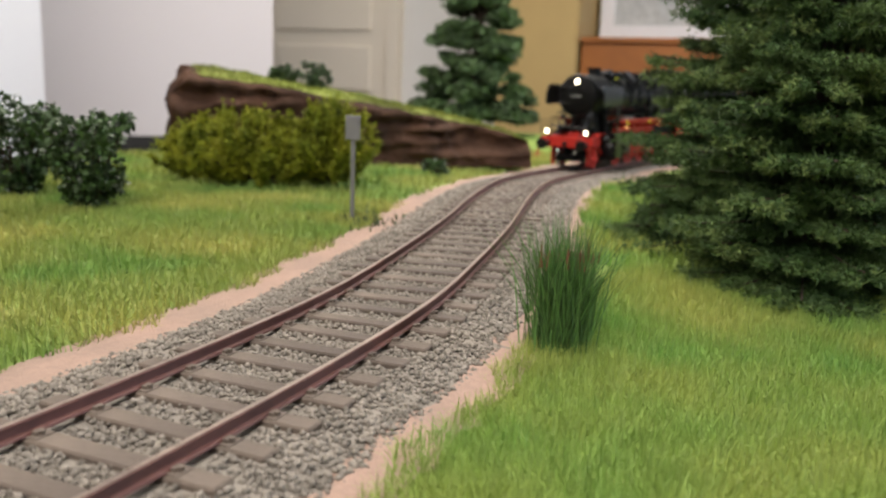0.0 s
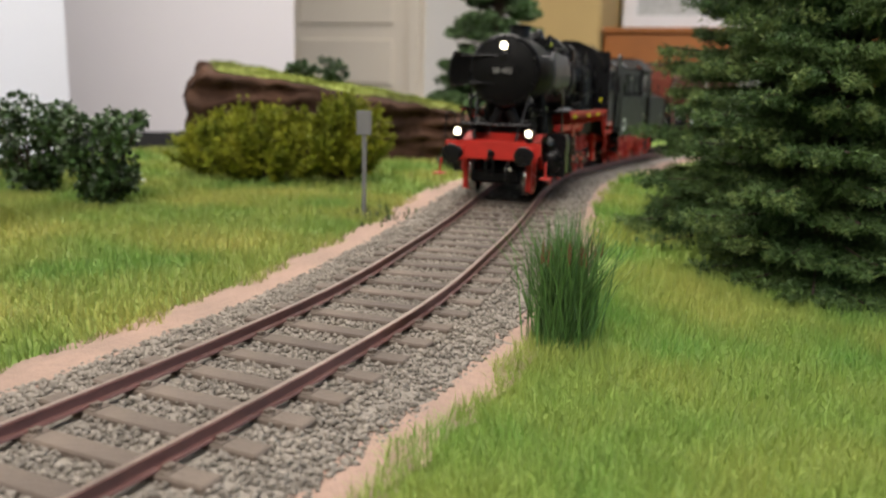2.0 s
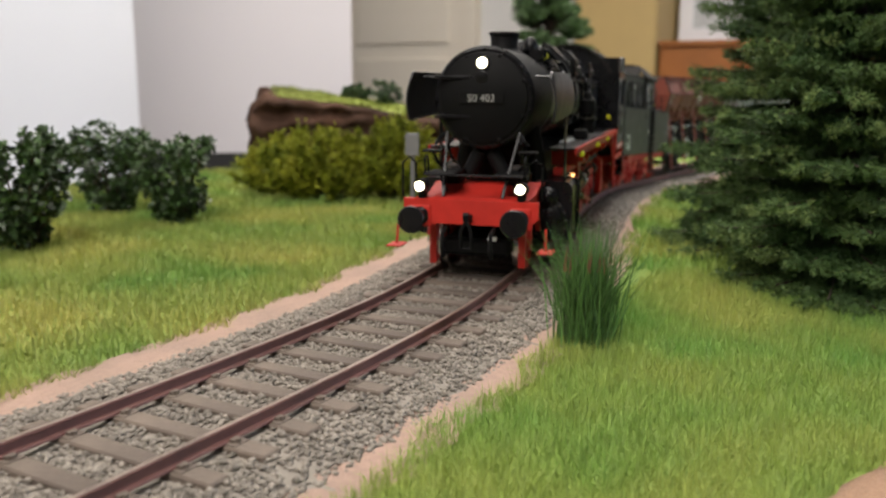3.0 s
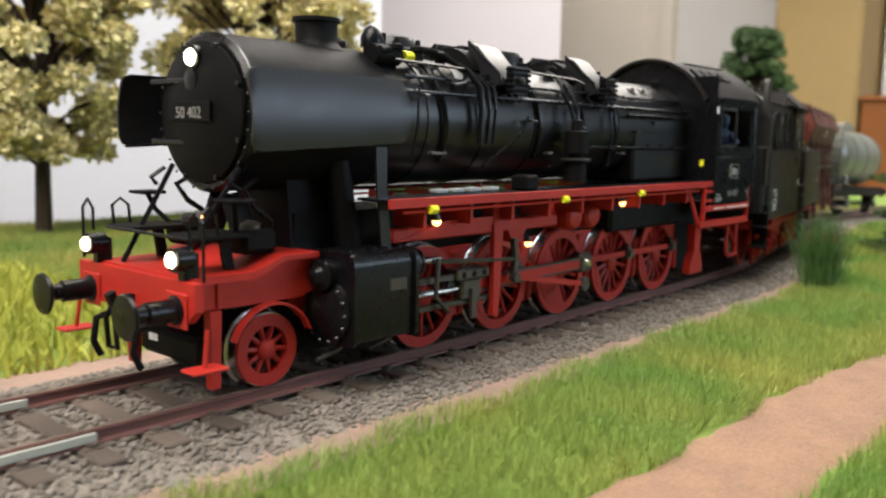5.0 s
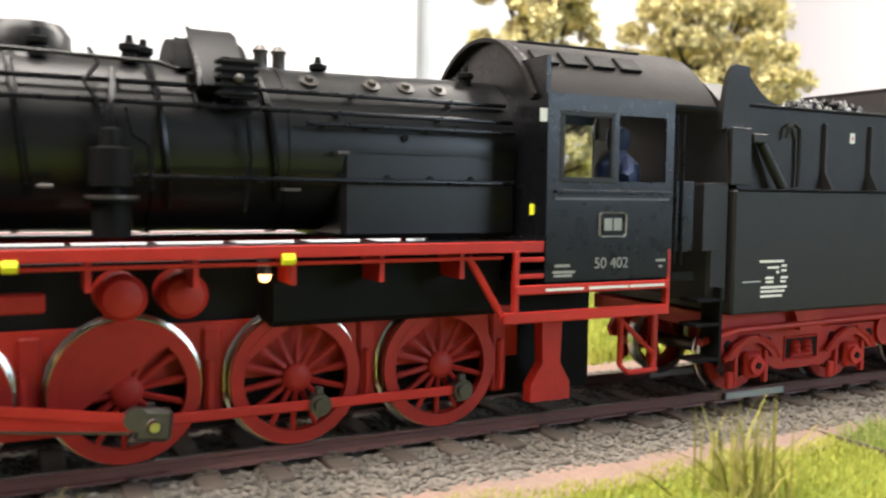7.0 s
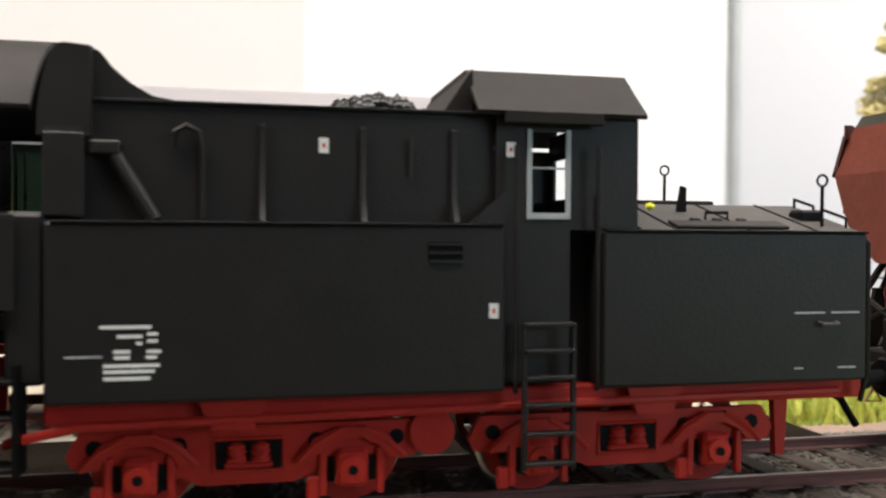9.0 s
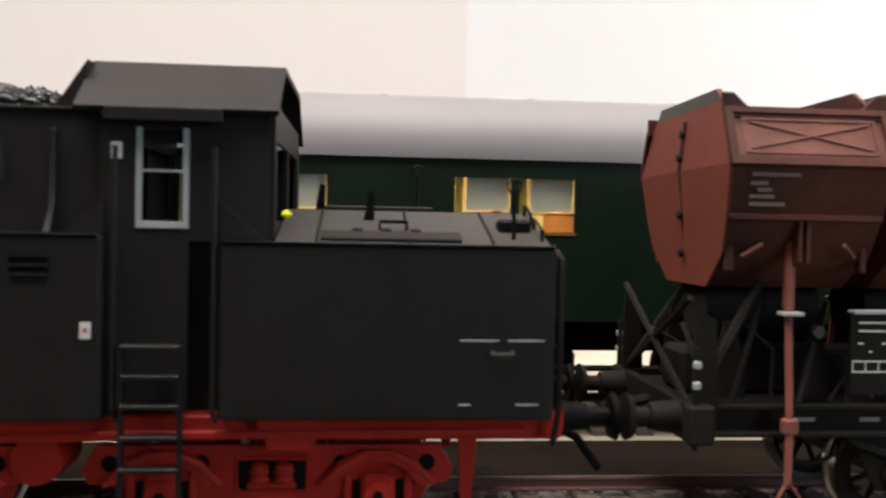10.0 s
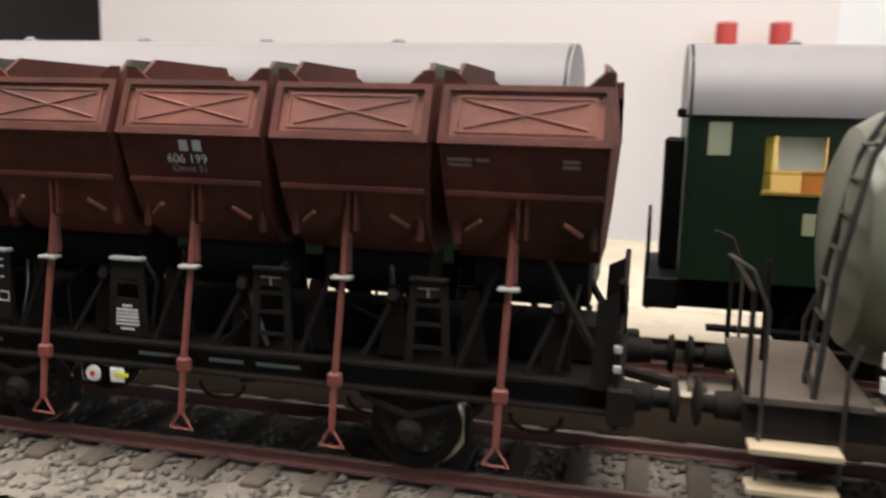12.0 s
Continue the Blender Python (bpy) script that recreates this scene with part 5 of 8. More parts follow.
# wheels
def wheelset(x, r, spokes, weight, hub, phase, parent, keyed=True, pin=True, paint=None):
    """An axle with two spoked wheels; phase turns the near wheel's crank, the far one leads by a quarter."""
    ws = P("wheelset", cyl(bm_new(), (0, -0.8, 0), (0, 0.8, 0), 0.09, 12), DARK_STEEL, parent, at=(x, 0, r))
    spoke, paint = None, paint or RED
    for side in (0, 180):
        turn = pose(0, 0, 0, 0, 0, side) @ pose(0, 0, 0, 0, -phase if side == 0 else phase + 90, 0)
        P("rim", lathe(bm_new(), (0, -0.815, 0), (0, 1, 0), [(0, r - 0.15), (0, r - 0.015), (0.06, r - 0.01), (0.11, r - 0.05), (0.11, r - 0.15), (0, r - 0.15)], 44), paint, ws, "red wheel rim" if paint == RED else "").matrix_basis = turn
        P("tyre", lathe(bm_new(), (0, -0.775, 0), (0, 1, 0), [(0, r - 0.06), (0, r - 0.004), (0.13, r + 0.004), (0.14, r + 0.034), (0.17, r + 0.034), (0.175, r - 0.06), (0, r - 0.06)], 44), STEEL, ws, "bright steel tyre").matrix_basis = turn
        P("hub", lathe(bm_new(), (0, -0.85, 0), (0, 1, 0), [(0, hub * 0.5), (0.015, hub * 0.8), (0.04, hub), (0.16, hub)], 18), paint, ws).matrix_basis = turn
        for k in range(spokes):
            if spoke is None:
                spoke = P("spoke", cyl(bm_new(), (hub * 0.9, -0.755, 0), (r - 0.13, -0.755, 0), 0.036, 6, 0.026), paint, ws)
                ob = spoke
            else:
                ob = new("spoke", spoke.data)
                ob.parent = ws
            ob.matrix_basis = turn @ pose(0, 0, 0, 0, 360 * (k + 0.5) / spokes, 0)
        if weight:
            arc = [(math.cos(a) * (r - 0.12), math.sin(a) * (r - 0.12)) for a in np.linspace(math.pi - weight, math.pi + weight, 20)]
            P("counterweight", prism(bm_new(), arc, "y", -0.822, -0.72), RED, ws).matrix_basis = turn
        if pin:
            P("crank_pin", cyl(bm_new(), (CRANK, -1.04, 0), (CRANK, -0.78, 0), 0.075, 12), DARK_STEEL, ws).matrix_basis = turn
    if keyed:
        TURNING.append((ws, x, r, r))
    return ws


wheelset(0.0, 0.425, 10, 0, 0.12, 0, loco, pin=False)
for i, x in enumerate(AXLES):
    wheelset(x, 0.70, 14, 1.35 if i == 2 else 0.62, 0.15, -34, loco)


def rod_bm(length, half, thick, y):
    bm = box(bm_new(), -length, 0, y - thick, y + thick, -half, half, 0.012)
    for x in (0, -length):
        lathe(bm, (x, y - 0.06, 0), (0, 1, 0), [(0, 0.12), (0.12, 0.12)], 16)
    return bm


for side, off in ((-1, 0), (1, 90)):
    y = side * 0.93
    rods = P("coupling_rods", cyl(bm_new(), (D3X, y - 0.07, 0.70), (D3X, y + 0.07, 0.70), 0.13, 16), DARK_STEEL, label="coupling rod set")
    for i in range(4):
        x0, x1 = AXLES[i], AXLES[i + 1]
        P("coupling_rod", box(bm_new(), x0, x1, y - 0.03, y + 0.03, 0.65, 0.75, 0.012), RED, rods, "red coupling rod")
    for x in AXLES:
        P("rod_bearing", lathe(bm_new(), (x, y - 0.07, 0.70), (0, 1, 0), [(0, 0.05), (0, 0.115), (0.14, 0.115), (0.14, 0.05)], 16), DARK_STEEL, rods)
        P("oil_cup", box(bm_new(), x - 0.04, x + 0.04, y - 0.04, y + 0.04, 0.80, 0.88, 0.012), DARK_STEEL, rods)
    RODS.append((rods, off))
    y2 = side * 1.06
    main = P("connecting_rod", box(bm_new(), -ROD_LEN, 0, y2 - 0.03, y2 + 0.03, -0.075, 0.085, 0.012), RED, label="long red connecting rod")
    for z in (-0.075, 0.085):
        P("rod_flange", box(bm_new(), -ROD_LEN + 0.2, -0.2, y2 - 0.042, y2 + 0.042, z - 0.012, z + 0.012), DARK_STEEL, main)
    P("big_end", box(bm_new(), -0.17, 0.17, y2 - 0.07, y2 + 0.07, -0.15, 0.16, 0.04), DARK_STEEL, main)
    P("big_end_cup", lathe(bm_new(), (0, y2 - 0.12 if side < 0 else y2 + 0.07, 0), (0, 1, 0), [(0, 0.05), (0.05, 0.08)], 12), STEEL, main)
    head = P("crosshead", box(bm_new(), -0.20, 0.20, y2 - 0.10, y2 + 0.10, -0.16, 0.13, 0.03), DARK_STEEL, label="oily steel crosshead")
    P("slipper", box(bm_new(), -0.34, 0.34, y2 - 0.13, y2 + 0.13, 0.12, 0.27, 0.025), DARK_STEEL, head)
    for x in (-0.22, 0.0, 0.22):
        P("slipper_eye", lathe(bm_new(), (x, y2 + side * 0.125, 0.195), (0, side, 0), [(0, 0.045), (0.012, 0.045)], 10), SOOT, head)
    P("piston_rod", cyl(bm_new(), (-1.45, y2, 0), (-0.15, y2, 0), 0.045, 10), STEEL, head)
    P("crosshead_arm", box(bm_new(), -0.06, 0.06, y2 - 0.15, y2 - 0.10, -0.42, 0, 0.01), DARK_STEEL, head)
    MAIN_RODS.append((main, head, off))

# front end
beam = P("buffer_beam", prism(bm_new(), [(-1.18, 1.34), (1.18, 1.34), (1.18, 1.06), (1.02, 0.92), (-1.02, 0.92), (-1.18, 1.06)], "x", -1.16, -1.06), RED, label="red buffer beam")
P("beam_plate", box(bm_new(), -1.168, -1.158, -0.95, -0.65, 1.10, 1.22), WHITE_PRINT, beam).scale = (1, 0.5, 0.6)
for side in (-1, 1):
    b = P("buffer", lathe(bm_new(), (-1.16, side * 0.875, 1.05), (-1, 0, 0), [(0, 0.16), (0.05, 0.15), (0.06, 0.12), (0.36, 0.12), (0.37, 0.09), (0.52, 0.09), (0.53, 0.20), (0.56, 0.235), (0.585, 0.22), (0.60, 0.05)], 24), BLACK, label="round black buffer")
    P("buffer_socket", box(bm_new(), -1.19, -1.155, side * 0.875 - 0.19, side * 0.875 + 0.19, 0.86, 1.24, 0.02), RED, b)
    P("front_step", box(bm_new(), -1.35, -0.95, side * 1.32 - 0.13, side * 1.32 + 0.13, 0.50, 0.53, 0.01), RED)
    P("step_hanger", pipe(bm_new(), [(-1.1, side * 1.30, 0.9), (-1.15, side * 1.32, 0.53)], 0.025, 5), RED)
    P("rail_guard", prism(bm_new(), [(-0.80, 0.98), (-0.66, 0.98), (-0.68, 0.14), (-0.78, 0.14)], "y", side * 0.80 - 0.10, side * 0.80 + 0.02), RED, label="red rail guard")
    lamp = P("head_lamp", cyl(bm_new(), (-1.02, side * 0.875, 1.56), (-1.22, side * 0.875, 1.56), 0.12, 20), BLACK, label="round black head lamp")
    P("lens", lathe(bm_new(), (-1.225, side * 0.875, 1.56), (-1, 0, 0), [(0, 0.082), (0.03, 0.07), (0.05, 0.03)], 20), LAMP_WHITE, lamp, "glowing white lens")
    P("lamp_foot", box(bm_new(), -1.12, -1.04, side * 0.875 - 0.05, side * 0.875 + 0.05, 1.34, 1.46), BLACK, lamp)
    P("grab_hoop", pipe(bm_new(), [(-1.08, side * 1.22, 1.36), (-1.08, side * 1.22, 1.95), (-1.08, side * 1.10, 2.05), (-1.08, side * 0.98, 1.95), (-1.08, side * 0.98, 1.70)], 0.018, 6), BLACK)
    P("front_strut", pipe(bm_new(), [(-0.98, side * 0.52, 1.37), (-0.24, side * 0.66, 2.45)], 0.03, 6), BLACK)
    P("wheel_guard", prism(bm_new(), [(0.56 * math.cos(a), 0.425 + 0.56 * math.sin(a)) for a in np.linspace(0.35, 2.8, 12)] + [(0.53 * math.cos(a), 0.425 + 0.53 * math.sin(a)) for a in np.linspace(2.8, 0.35, 12)], "y", side * 0.90 - 0.05, side * 0.90 + 0.05), RED)
lamp = P("top_lamp", cyl(bm_new(), (-0.15, 0, 3.86), (-0.34, 0, 3.86), 0.135, 20), BLACK, label="round black head lamp")
lamp.matrix_basis = pose(-0.06 * S, 0, -0.21 * S)
P("lens", lathe(bm_new(), (-0.345, 0, 3.86), (-1, 0, 0), [(0, 0.095), (0.03, 0.08), (0.05, 0.03)], 20), LAMP_WHITE, lamp, "glowing white lens")
P("front_platform", prism(bm_new(), [(-1.06, 1.28), (-1.06, 1.36), (-0.30, 1.36), (0.10, 1.50), (0.62, 1.50), (0.62, 1.44), (0.14, 1.44), (-0.26, 1.28)], "y", -0.98, 0.98), RED, label="red front platform plate")
for side in (-1, 1):
    P("platform_side", prism(bm_new(), [(-1.06, 1.30), (-0.30, 1.30), (0.10, 1.45), (0.66, 1.45), (0.66, 1.05), (0.40, 0.98), (-0.40, 0.98), (-1.06, 1.0)], "y", side * 0.84 - 0.02, side * 0.84 + 0.02), RED, label="red platform side plate")
    P("side_rib", box(bm_new(), -0.70, -0.64, side * 0.87 - 0.02, side * 0.87 + 0.02, 1.0, 1.3, 0.006), RED)
    P("lamp_bracket", box(bm_new(), -1.10, -0.94, side * 0.875 - 0.07, side * 0.875 + 0.07, 1.345, 1.62, 0.02), BLACK)
    P("step_plate", box(bm_new(), -0.95, -0.28, side * 0.62 - 0.28, side * 0.62 + 0.28, 1.72, 1.77, 0.012), SOOT)
    P("step_plate", box(bm_new(), -0.62, -0.30, side * 0.86 - 0.16, side * 0.86 + 0.16, 2.10, 2.14, 0.012), SOOT)
    P("step_bracket", prism(bm_new(), [(-0.52, 1.72), (-0.40, 1.72), (-0.34, 1.37), (-0.46, 1.37)], "y", side * 0.66 - 0.03, side * 0.66 + 0.03), SOOT)
    P("step_bracket", pipe(bm_new(), [(-0.46, side * 0.86, 2.10), (-0.40, side * 0.80, 1.92), (-0.30, side * 0.66, 1.77)], 0.03, 6), SOOT)
    P("hand_hoop", pipe(bm_new(), [(-0.88, side * 0.88, 1.77), (-0.90, side * 0.88, 1.98), (-0.80, side * 0.88, 2.06), (-0.70, side * 0.88, 1.98), (-0.68, side * 0.88, 1.77)], 0.018, 6), BLACK)
    P("oil_can_tray", box(bm_new(), -0.30, 0.18, side * 0.60 - 0.20, side * 0.60 + 0.20, 1.51, 1.78, 0.06), SOOT)
    P("tray_cap", lathe(bm_new(), (-0.06, side * 0.60, 1.78), (0, 0, 1), [(0, 0.12), (0.05, 0.12), (0.09, 0.05)], 12), DARK_STEEL)
    P("bent_pipe", pipe(bm_new(), [(0.26, side * 0.55, 1.50), (0.20, side * 0.62, 1.85), (-0.05, side * 0.66, 2.02), (-0.20, side * 0.66, 2.22), (0.02, side * 0.60, 2.34)], 0.035, 7), BLACK)
    P("wash_pipe", pipe(bm_new(), [(-0.32, side * 0.70, 2.42), (-0.46, side * 0.78, 2.30), (-0.36, side * 0.84, 2.22)], 0.03, 6), BLACK)
P("cross_rail", pipe(bm_new(), [(-0.98, -0.86, 1.74), (-0.98, 0.86, 1.74)], 0.022, 6), BLACK)
for y in (-0.3, 0.3):
    P("platform_tank", cyl(bm_new(), (0.05, y, 1.72), (0.05, y * 0.35, 2.10), 0.14, 12), SOOT)
P("saddle", prism(bm_new(), [(-0.56, 1.45), (0.56, 1.45), (0.46, 2.35), (-0.46, 2.35)], "x", 0.55, 1.60), SOOT)
P("coupling_hook", prism(bm_new(), [(-1.16, 0.98), (-1.42, 1.0), (-1.46, 1.12), (-1.38, 1.16), (-1.36, 1.08), (-1.16, 1.1)], "y", -0.05, 0.05), SOOT)
P("screw_coupling", pipe(bm_new(), [(-1.40, 0, 1.02), (-1.42, 0.09, 0.85), (-1.40, 0.09, 0.55), (-1.40, -0.09, 0.55), (-1.42, -0.09, 0.85), (-1.40, 0, 1.02)], 0.03, 6), SOOT)
for y in (-0.42, 0.42):
    P("brake_hose", pipe(bm_new(), [(-1.16, y, 0.85), (-1.36, y, 0.80), (-1.40, y, 0.55), (-1.32, y, 0.38)], 0.04, 7), SOOT)
P("front_bogie_frame", box(bm_new(), -0.75, 0.75, -0.62, 0.62, 0.30, 0.62, 0.06), SOOT)

# cab: side sheets with two window openings each
XA, XB = 10.1, 11.86
cabin = P("cab", box(bm_new(), XA, XA + 0.05, -1.46, 1.46, 2.1, 4.1), BLACK, label="black driver's cab")
for side in (-1, 1):
    y0, y1 = (-1.50, -1.46) if side < 0 else (1.46, 1.50)
    for x0, x1, z0, z1 in ((XA, XB, 1.66, 2.76), (XA, XB, 3.50, 3.70), (XA, 10.28, 2.76, 3.50), (10.98, 11.06, 2.76, 3.50), (11.74, XB, 2.76, 3.50)):
        P("side_sheet", box(bm_new(), x0, x1, y0, y1, z0, z1), BLACK, cabin)
    fr = P("window_frame", box(bm_new(), 10.26, 11.00, side * 1.49 - 0.02, side * 1.49 + 0.02, 2.74, 2.80, 0.008), TENDER, cabin)
    for x0, x1, z0, z1 in ((10.26, 11.00, 3.46, 3.52), (10.26, 10.32, 2.80, 3.46), (10.94, 11.00, 2.80, 3.46)):
        P("frame_bar", box(bm_new(), x0, x1, side * 1.49 - 0.02, side * 1.49 + 0.02, z0, z1, 0.008), TENDER, fr)
    pane = P("pane", box(bm_new(), 10.32, 10.94, side * 1.485 - 0.004, side * 1.485 + 0.004, 2.80, 3.46), GLASS, cabin)
    P("sill", box(bm_new(), 10.2, 11.8, side * 1.515 - 0.02, side * 1.515 + 0.02, 2.62, 2.66, 0.006), BLACK, cabin)
    P("bead", box(bm_new(), 10.2, 11.8, side * 1.505 - 0.008, side * 1.505 + 0.008, 2.55, 2.575), DARK_STEEL, cabin)
    for x in (11.9, 12.0):
        P("grab_rail", pipe(bm_new(), [(x, side * 1.50, 1.80), (x, side * 1.50, 3.55)], 0.02, 6), BLACK, cabin)
    P("rear_lower_sheet", box(bm_new(), 11.90, 12.20, side * 1.47 - 0.015, side * 1.47 + 0.015, 1.95, 2.78, 0.005), BLACK, cabin)
arc = [(1.53 * math.sin(a), 2.72 + 1.76 * math.cos(a)) for a in np.linspace(-0.99, 0.99, 19)]
inner = [(y * 0.97, z - 0.05) for y, z in arc[::-1]]
roof = P("roof", prism(bm_new(), arc + inner, "x", 10.04, 12.72), ROOF_GREY, cabin, "dull grey-black arched cab roof")
for side in (-1, 1):
    P("gutter", box(bm_new(), 10.04, 12.72, side * 1.29 - 0.015, side * 1.29 + 0.015, 3.66, 3.70), SOOT, cabin)
for k in range(4):
    a = 0.62
    x0 = 10.27 + 0.40 * k
    P("roof_vent", box(bm_new(), x0, x0 + 0.32, -0.13, 0.13, -0.02, 0.02, 0.012), SOOT, cabin, at=(0, 0, 0)).matrix_basis = pose(0, -1.53 * math.sin(a) * S, (2.72 + 1.76 * math.cos(a) + 0.02) * S, 40, 0, 0)
P("vent_rail", pipe(bm_new(), [(10.2, -0.70, 4.36), (11.95, -0.70, 4.36)], 0.02, 5), SOOT, cabin)
P("front_sheet", prism(bm_new(), [(y, z) for y, z in arc] + [(1.46, 2.1), (-1.46, 2.1)], "x", XA + 0.05, XA + 0.09), BLACK, cabin)
P("cab_floor", box(bm_new(), XA, 12.3, -1.4, 1.4, 1.60, 1.70), SOOT, cabin)
P("backhead", box(bm_new(), XA + 0.1, XA + 0.35, -0.7, 0.7, 1.7, 3.5, 0.1), SOOT, cabin)
for x, z, n in ((10.985, 2.27, 0),):
    P("emblem_frame", box(bm_new(), 10.80, 11.17, -1.512, -1.50, 2.14, 2.42, 0.03), GREY_PRINT, cabin)
    P("emblem_field", box(bm_new(), 10.82, 11.15, -1.516, -1.508, 2.16, 2.40, 0.02), BLACK, cabin)
    for u in (10.865, 10.995):
        P("emblem_mark", box(bm_new(), u, u + 0.11, -1.520, -1.514, 2.21, 2.35, 0.003), GREY_PRINT, cabin)
letters("50 402", 0.125, GREY_PRINT, cabin, (10.985, -1.506, 1.79))
for x, z, w in ((10.32, 1.83, 0.2), (10.34, 1.76, 0.3), (11.70, 1.86, 0.14), (11.70, 1.79, 0.05), (10.33, 1.72, 0.24)):
    P("small_print", box(bm_new(), x - w / 2, x + w / 2, -1.504, -1.50, z - 0.014, z + 0.014), GREY_PRINT, cabin)
P("label_tag", box(bm_new(), 9.98, 10.07, -1.53, -1.525, 3.38, 3.52), WHITE_PRINT, cabin)
for x, w in ((10.35, 0.5), (10.95, 0.55), (11.5, 0.5)):
    P("small_print", box(bm_new(), x - w / 2, x + w / 2, -1.525, -1.52, 1.56, 1.59), WHITE_PRINT)
# red steps and beams below the cab
for side in (-1, 1):
    P("cab_beam", box(bm_new(), 9.72, 11.84, side * 1.49 - 0.03, side * 1.49 + 0.03, 1.53, 1.63, 0.01), RED, label="red beam under the cab")
    P("cab_beam", box(bm_new(), 9.60, 11.84, side * 1.46 - 0.04, side * 1.46 + 0.04, 1.22, 1.34, 0.01), RED, label="red beam under the cab")
    for x in (9.72, 11.80):
        P("cab_post", box(bm_new(), x, x + 0.06, side * 1.46 - 0.04, side * 1.46 + 0.04, 1.22, 2.0, 0.01), RED)
    P("cab_bar", box(bm_new(), 9.72, 10.1, side * 1.46 - 0.03, side * 1.46 + 0.03, 1.88, 1.93, 0.008), RED)
    P("cab_bar", box(bm_new(), 9.72, 10.1, side * 1.46 - 0.03, side * 1.46 + 0.03, 1.70, 1.75, 0.008), RED)
    P("diagonal_strut", pipe(bm_new(), [(9.2, side * 1.4, 1.95), (9.6, side * 1.44, 1.3)], 0.04, 6), RED)
    P("pipe_loop", pipe(bm_new(), [(11.3, side * 1.3, 1.2), (11.3, side * 1.3, 0.62), (11.42, side * 1.3, 0.52), (11.85, side * 1.3, 0.53)], 0.035, 7), RED)
    P("strut", pipe(bm_new(), [(11.25, side * 1.3, 1.2), (11.8, side * 1.3, 0.72)], 0.03, 6), RED)
    P("sand_hopper", prism(bm_new(), [(10.38, 1.2), (10.66, 1.2), (10.64, 0.66), (10.78, 0.42), (10.78, 0.22), (10.24, 0.22), (10.24, 0.42), (10.40, 0.66)], "y", side * 0.96 - 0.08, side * 0.96 + 0.08), RED, label="red ashpan hopper below the cab")
    P("hanger", box(bm_new(), 11.78, 11.88, side * 1.25 - 0.05, side * 1.25 + 0.05, 0.55, 1.22, 0.02), RED)

# the driver figure at the open window stays one plain shape
fig = lathe(bm_new(), (11.42, -1.02, 1.72), (0, 0, 1), [(0, 0.19), (0.6, 0.21), (0.95, 0.27), (1.25, 0.26), (1.38, 0.12), (1.42, 0.10), (1.46, 0.13), (1.58, 0.15), (1.66, 0.13), (1.70, 0.05)], 14)
pipe(fig, [(11.40, -1.22, 3.02), (11.30, -1.38, 2.85), (11.20, -1.42, 2.80)], 0.07, 7)
P("driver_figurine", fig, CLOTH_BLUE, label="small blue painted driver figurine")

# ---- tender ----
tender = empty("locomotive_tender", "black tender with a guard's cabin and red bogies, full of coal", "tender")
CONSIST.append((tender, 14.6, 18.4, 0.08))


def Q(name, bm, material, parent=tender, label="", **more):
    return part(name, bm, material, parent, label, **more)


tank = Q("water_tank", box(bm_new(), 12.95, 16.98, -1.48, 1.48, 1.14, 2.70, 0.03), TENDER, label="smooth black water tank side")
Q("rear_tank", box(bm_new(), 17.94, 20.84, -1.48, 1.48, 1.14, 2.66, 0.03), TENDER, label="smooth black rear tank")
Q("core", box(bm_new(), 16.9, 18.0, -1.05, 1.05, 1.14, 2.66), TENDER)
Q("tank_edge", box(bm_new(), 13.0, 16.95, -1.495, -1.46, 2.685, 2.71, 0.006), SOOT)
Q("tank_edge", box(bm_new(), 17.96, 20.84, -1.495, -1.46, 2.645, 2.67, 0.006), SOOT)
bunker = Q("coal_bunker", prism(bm_new(), [(-1.25, 2.68), (1.25, 2.68), (1.25, 3.76), (1.20, 3.76), (1.20, 2.9), (-1.20, 2.9), (-1.20, 3.76), (-1.25, 3.76)], "x", 13.2, 16.92), TENDER, label="ribbed black coal bunker")
Q("bunker_back", box(bm_new(), 16.85, 16.92, -1.2, 1.2, 2.7, 3.76), TENDER, bunker)
Q("bunker_front", box(bm_new(), 13.2, 13.26, -1.2, 1.2, 2.7, 3.76), TENDER, bunker)
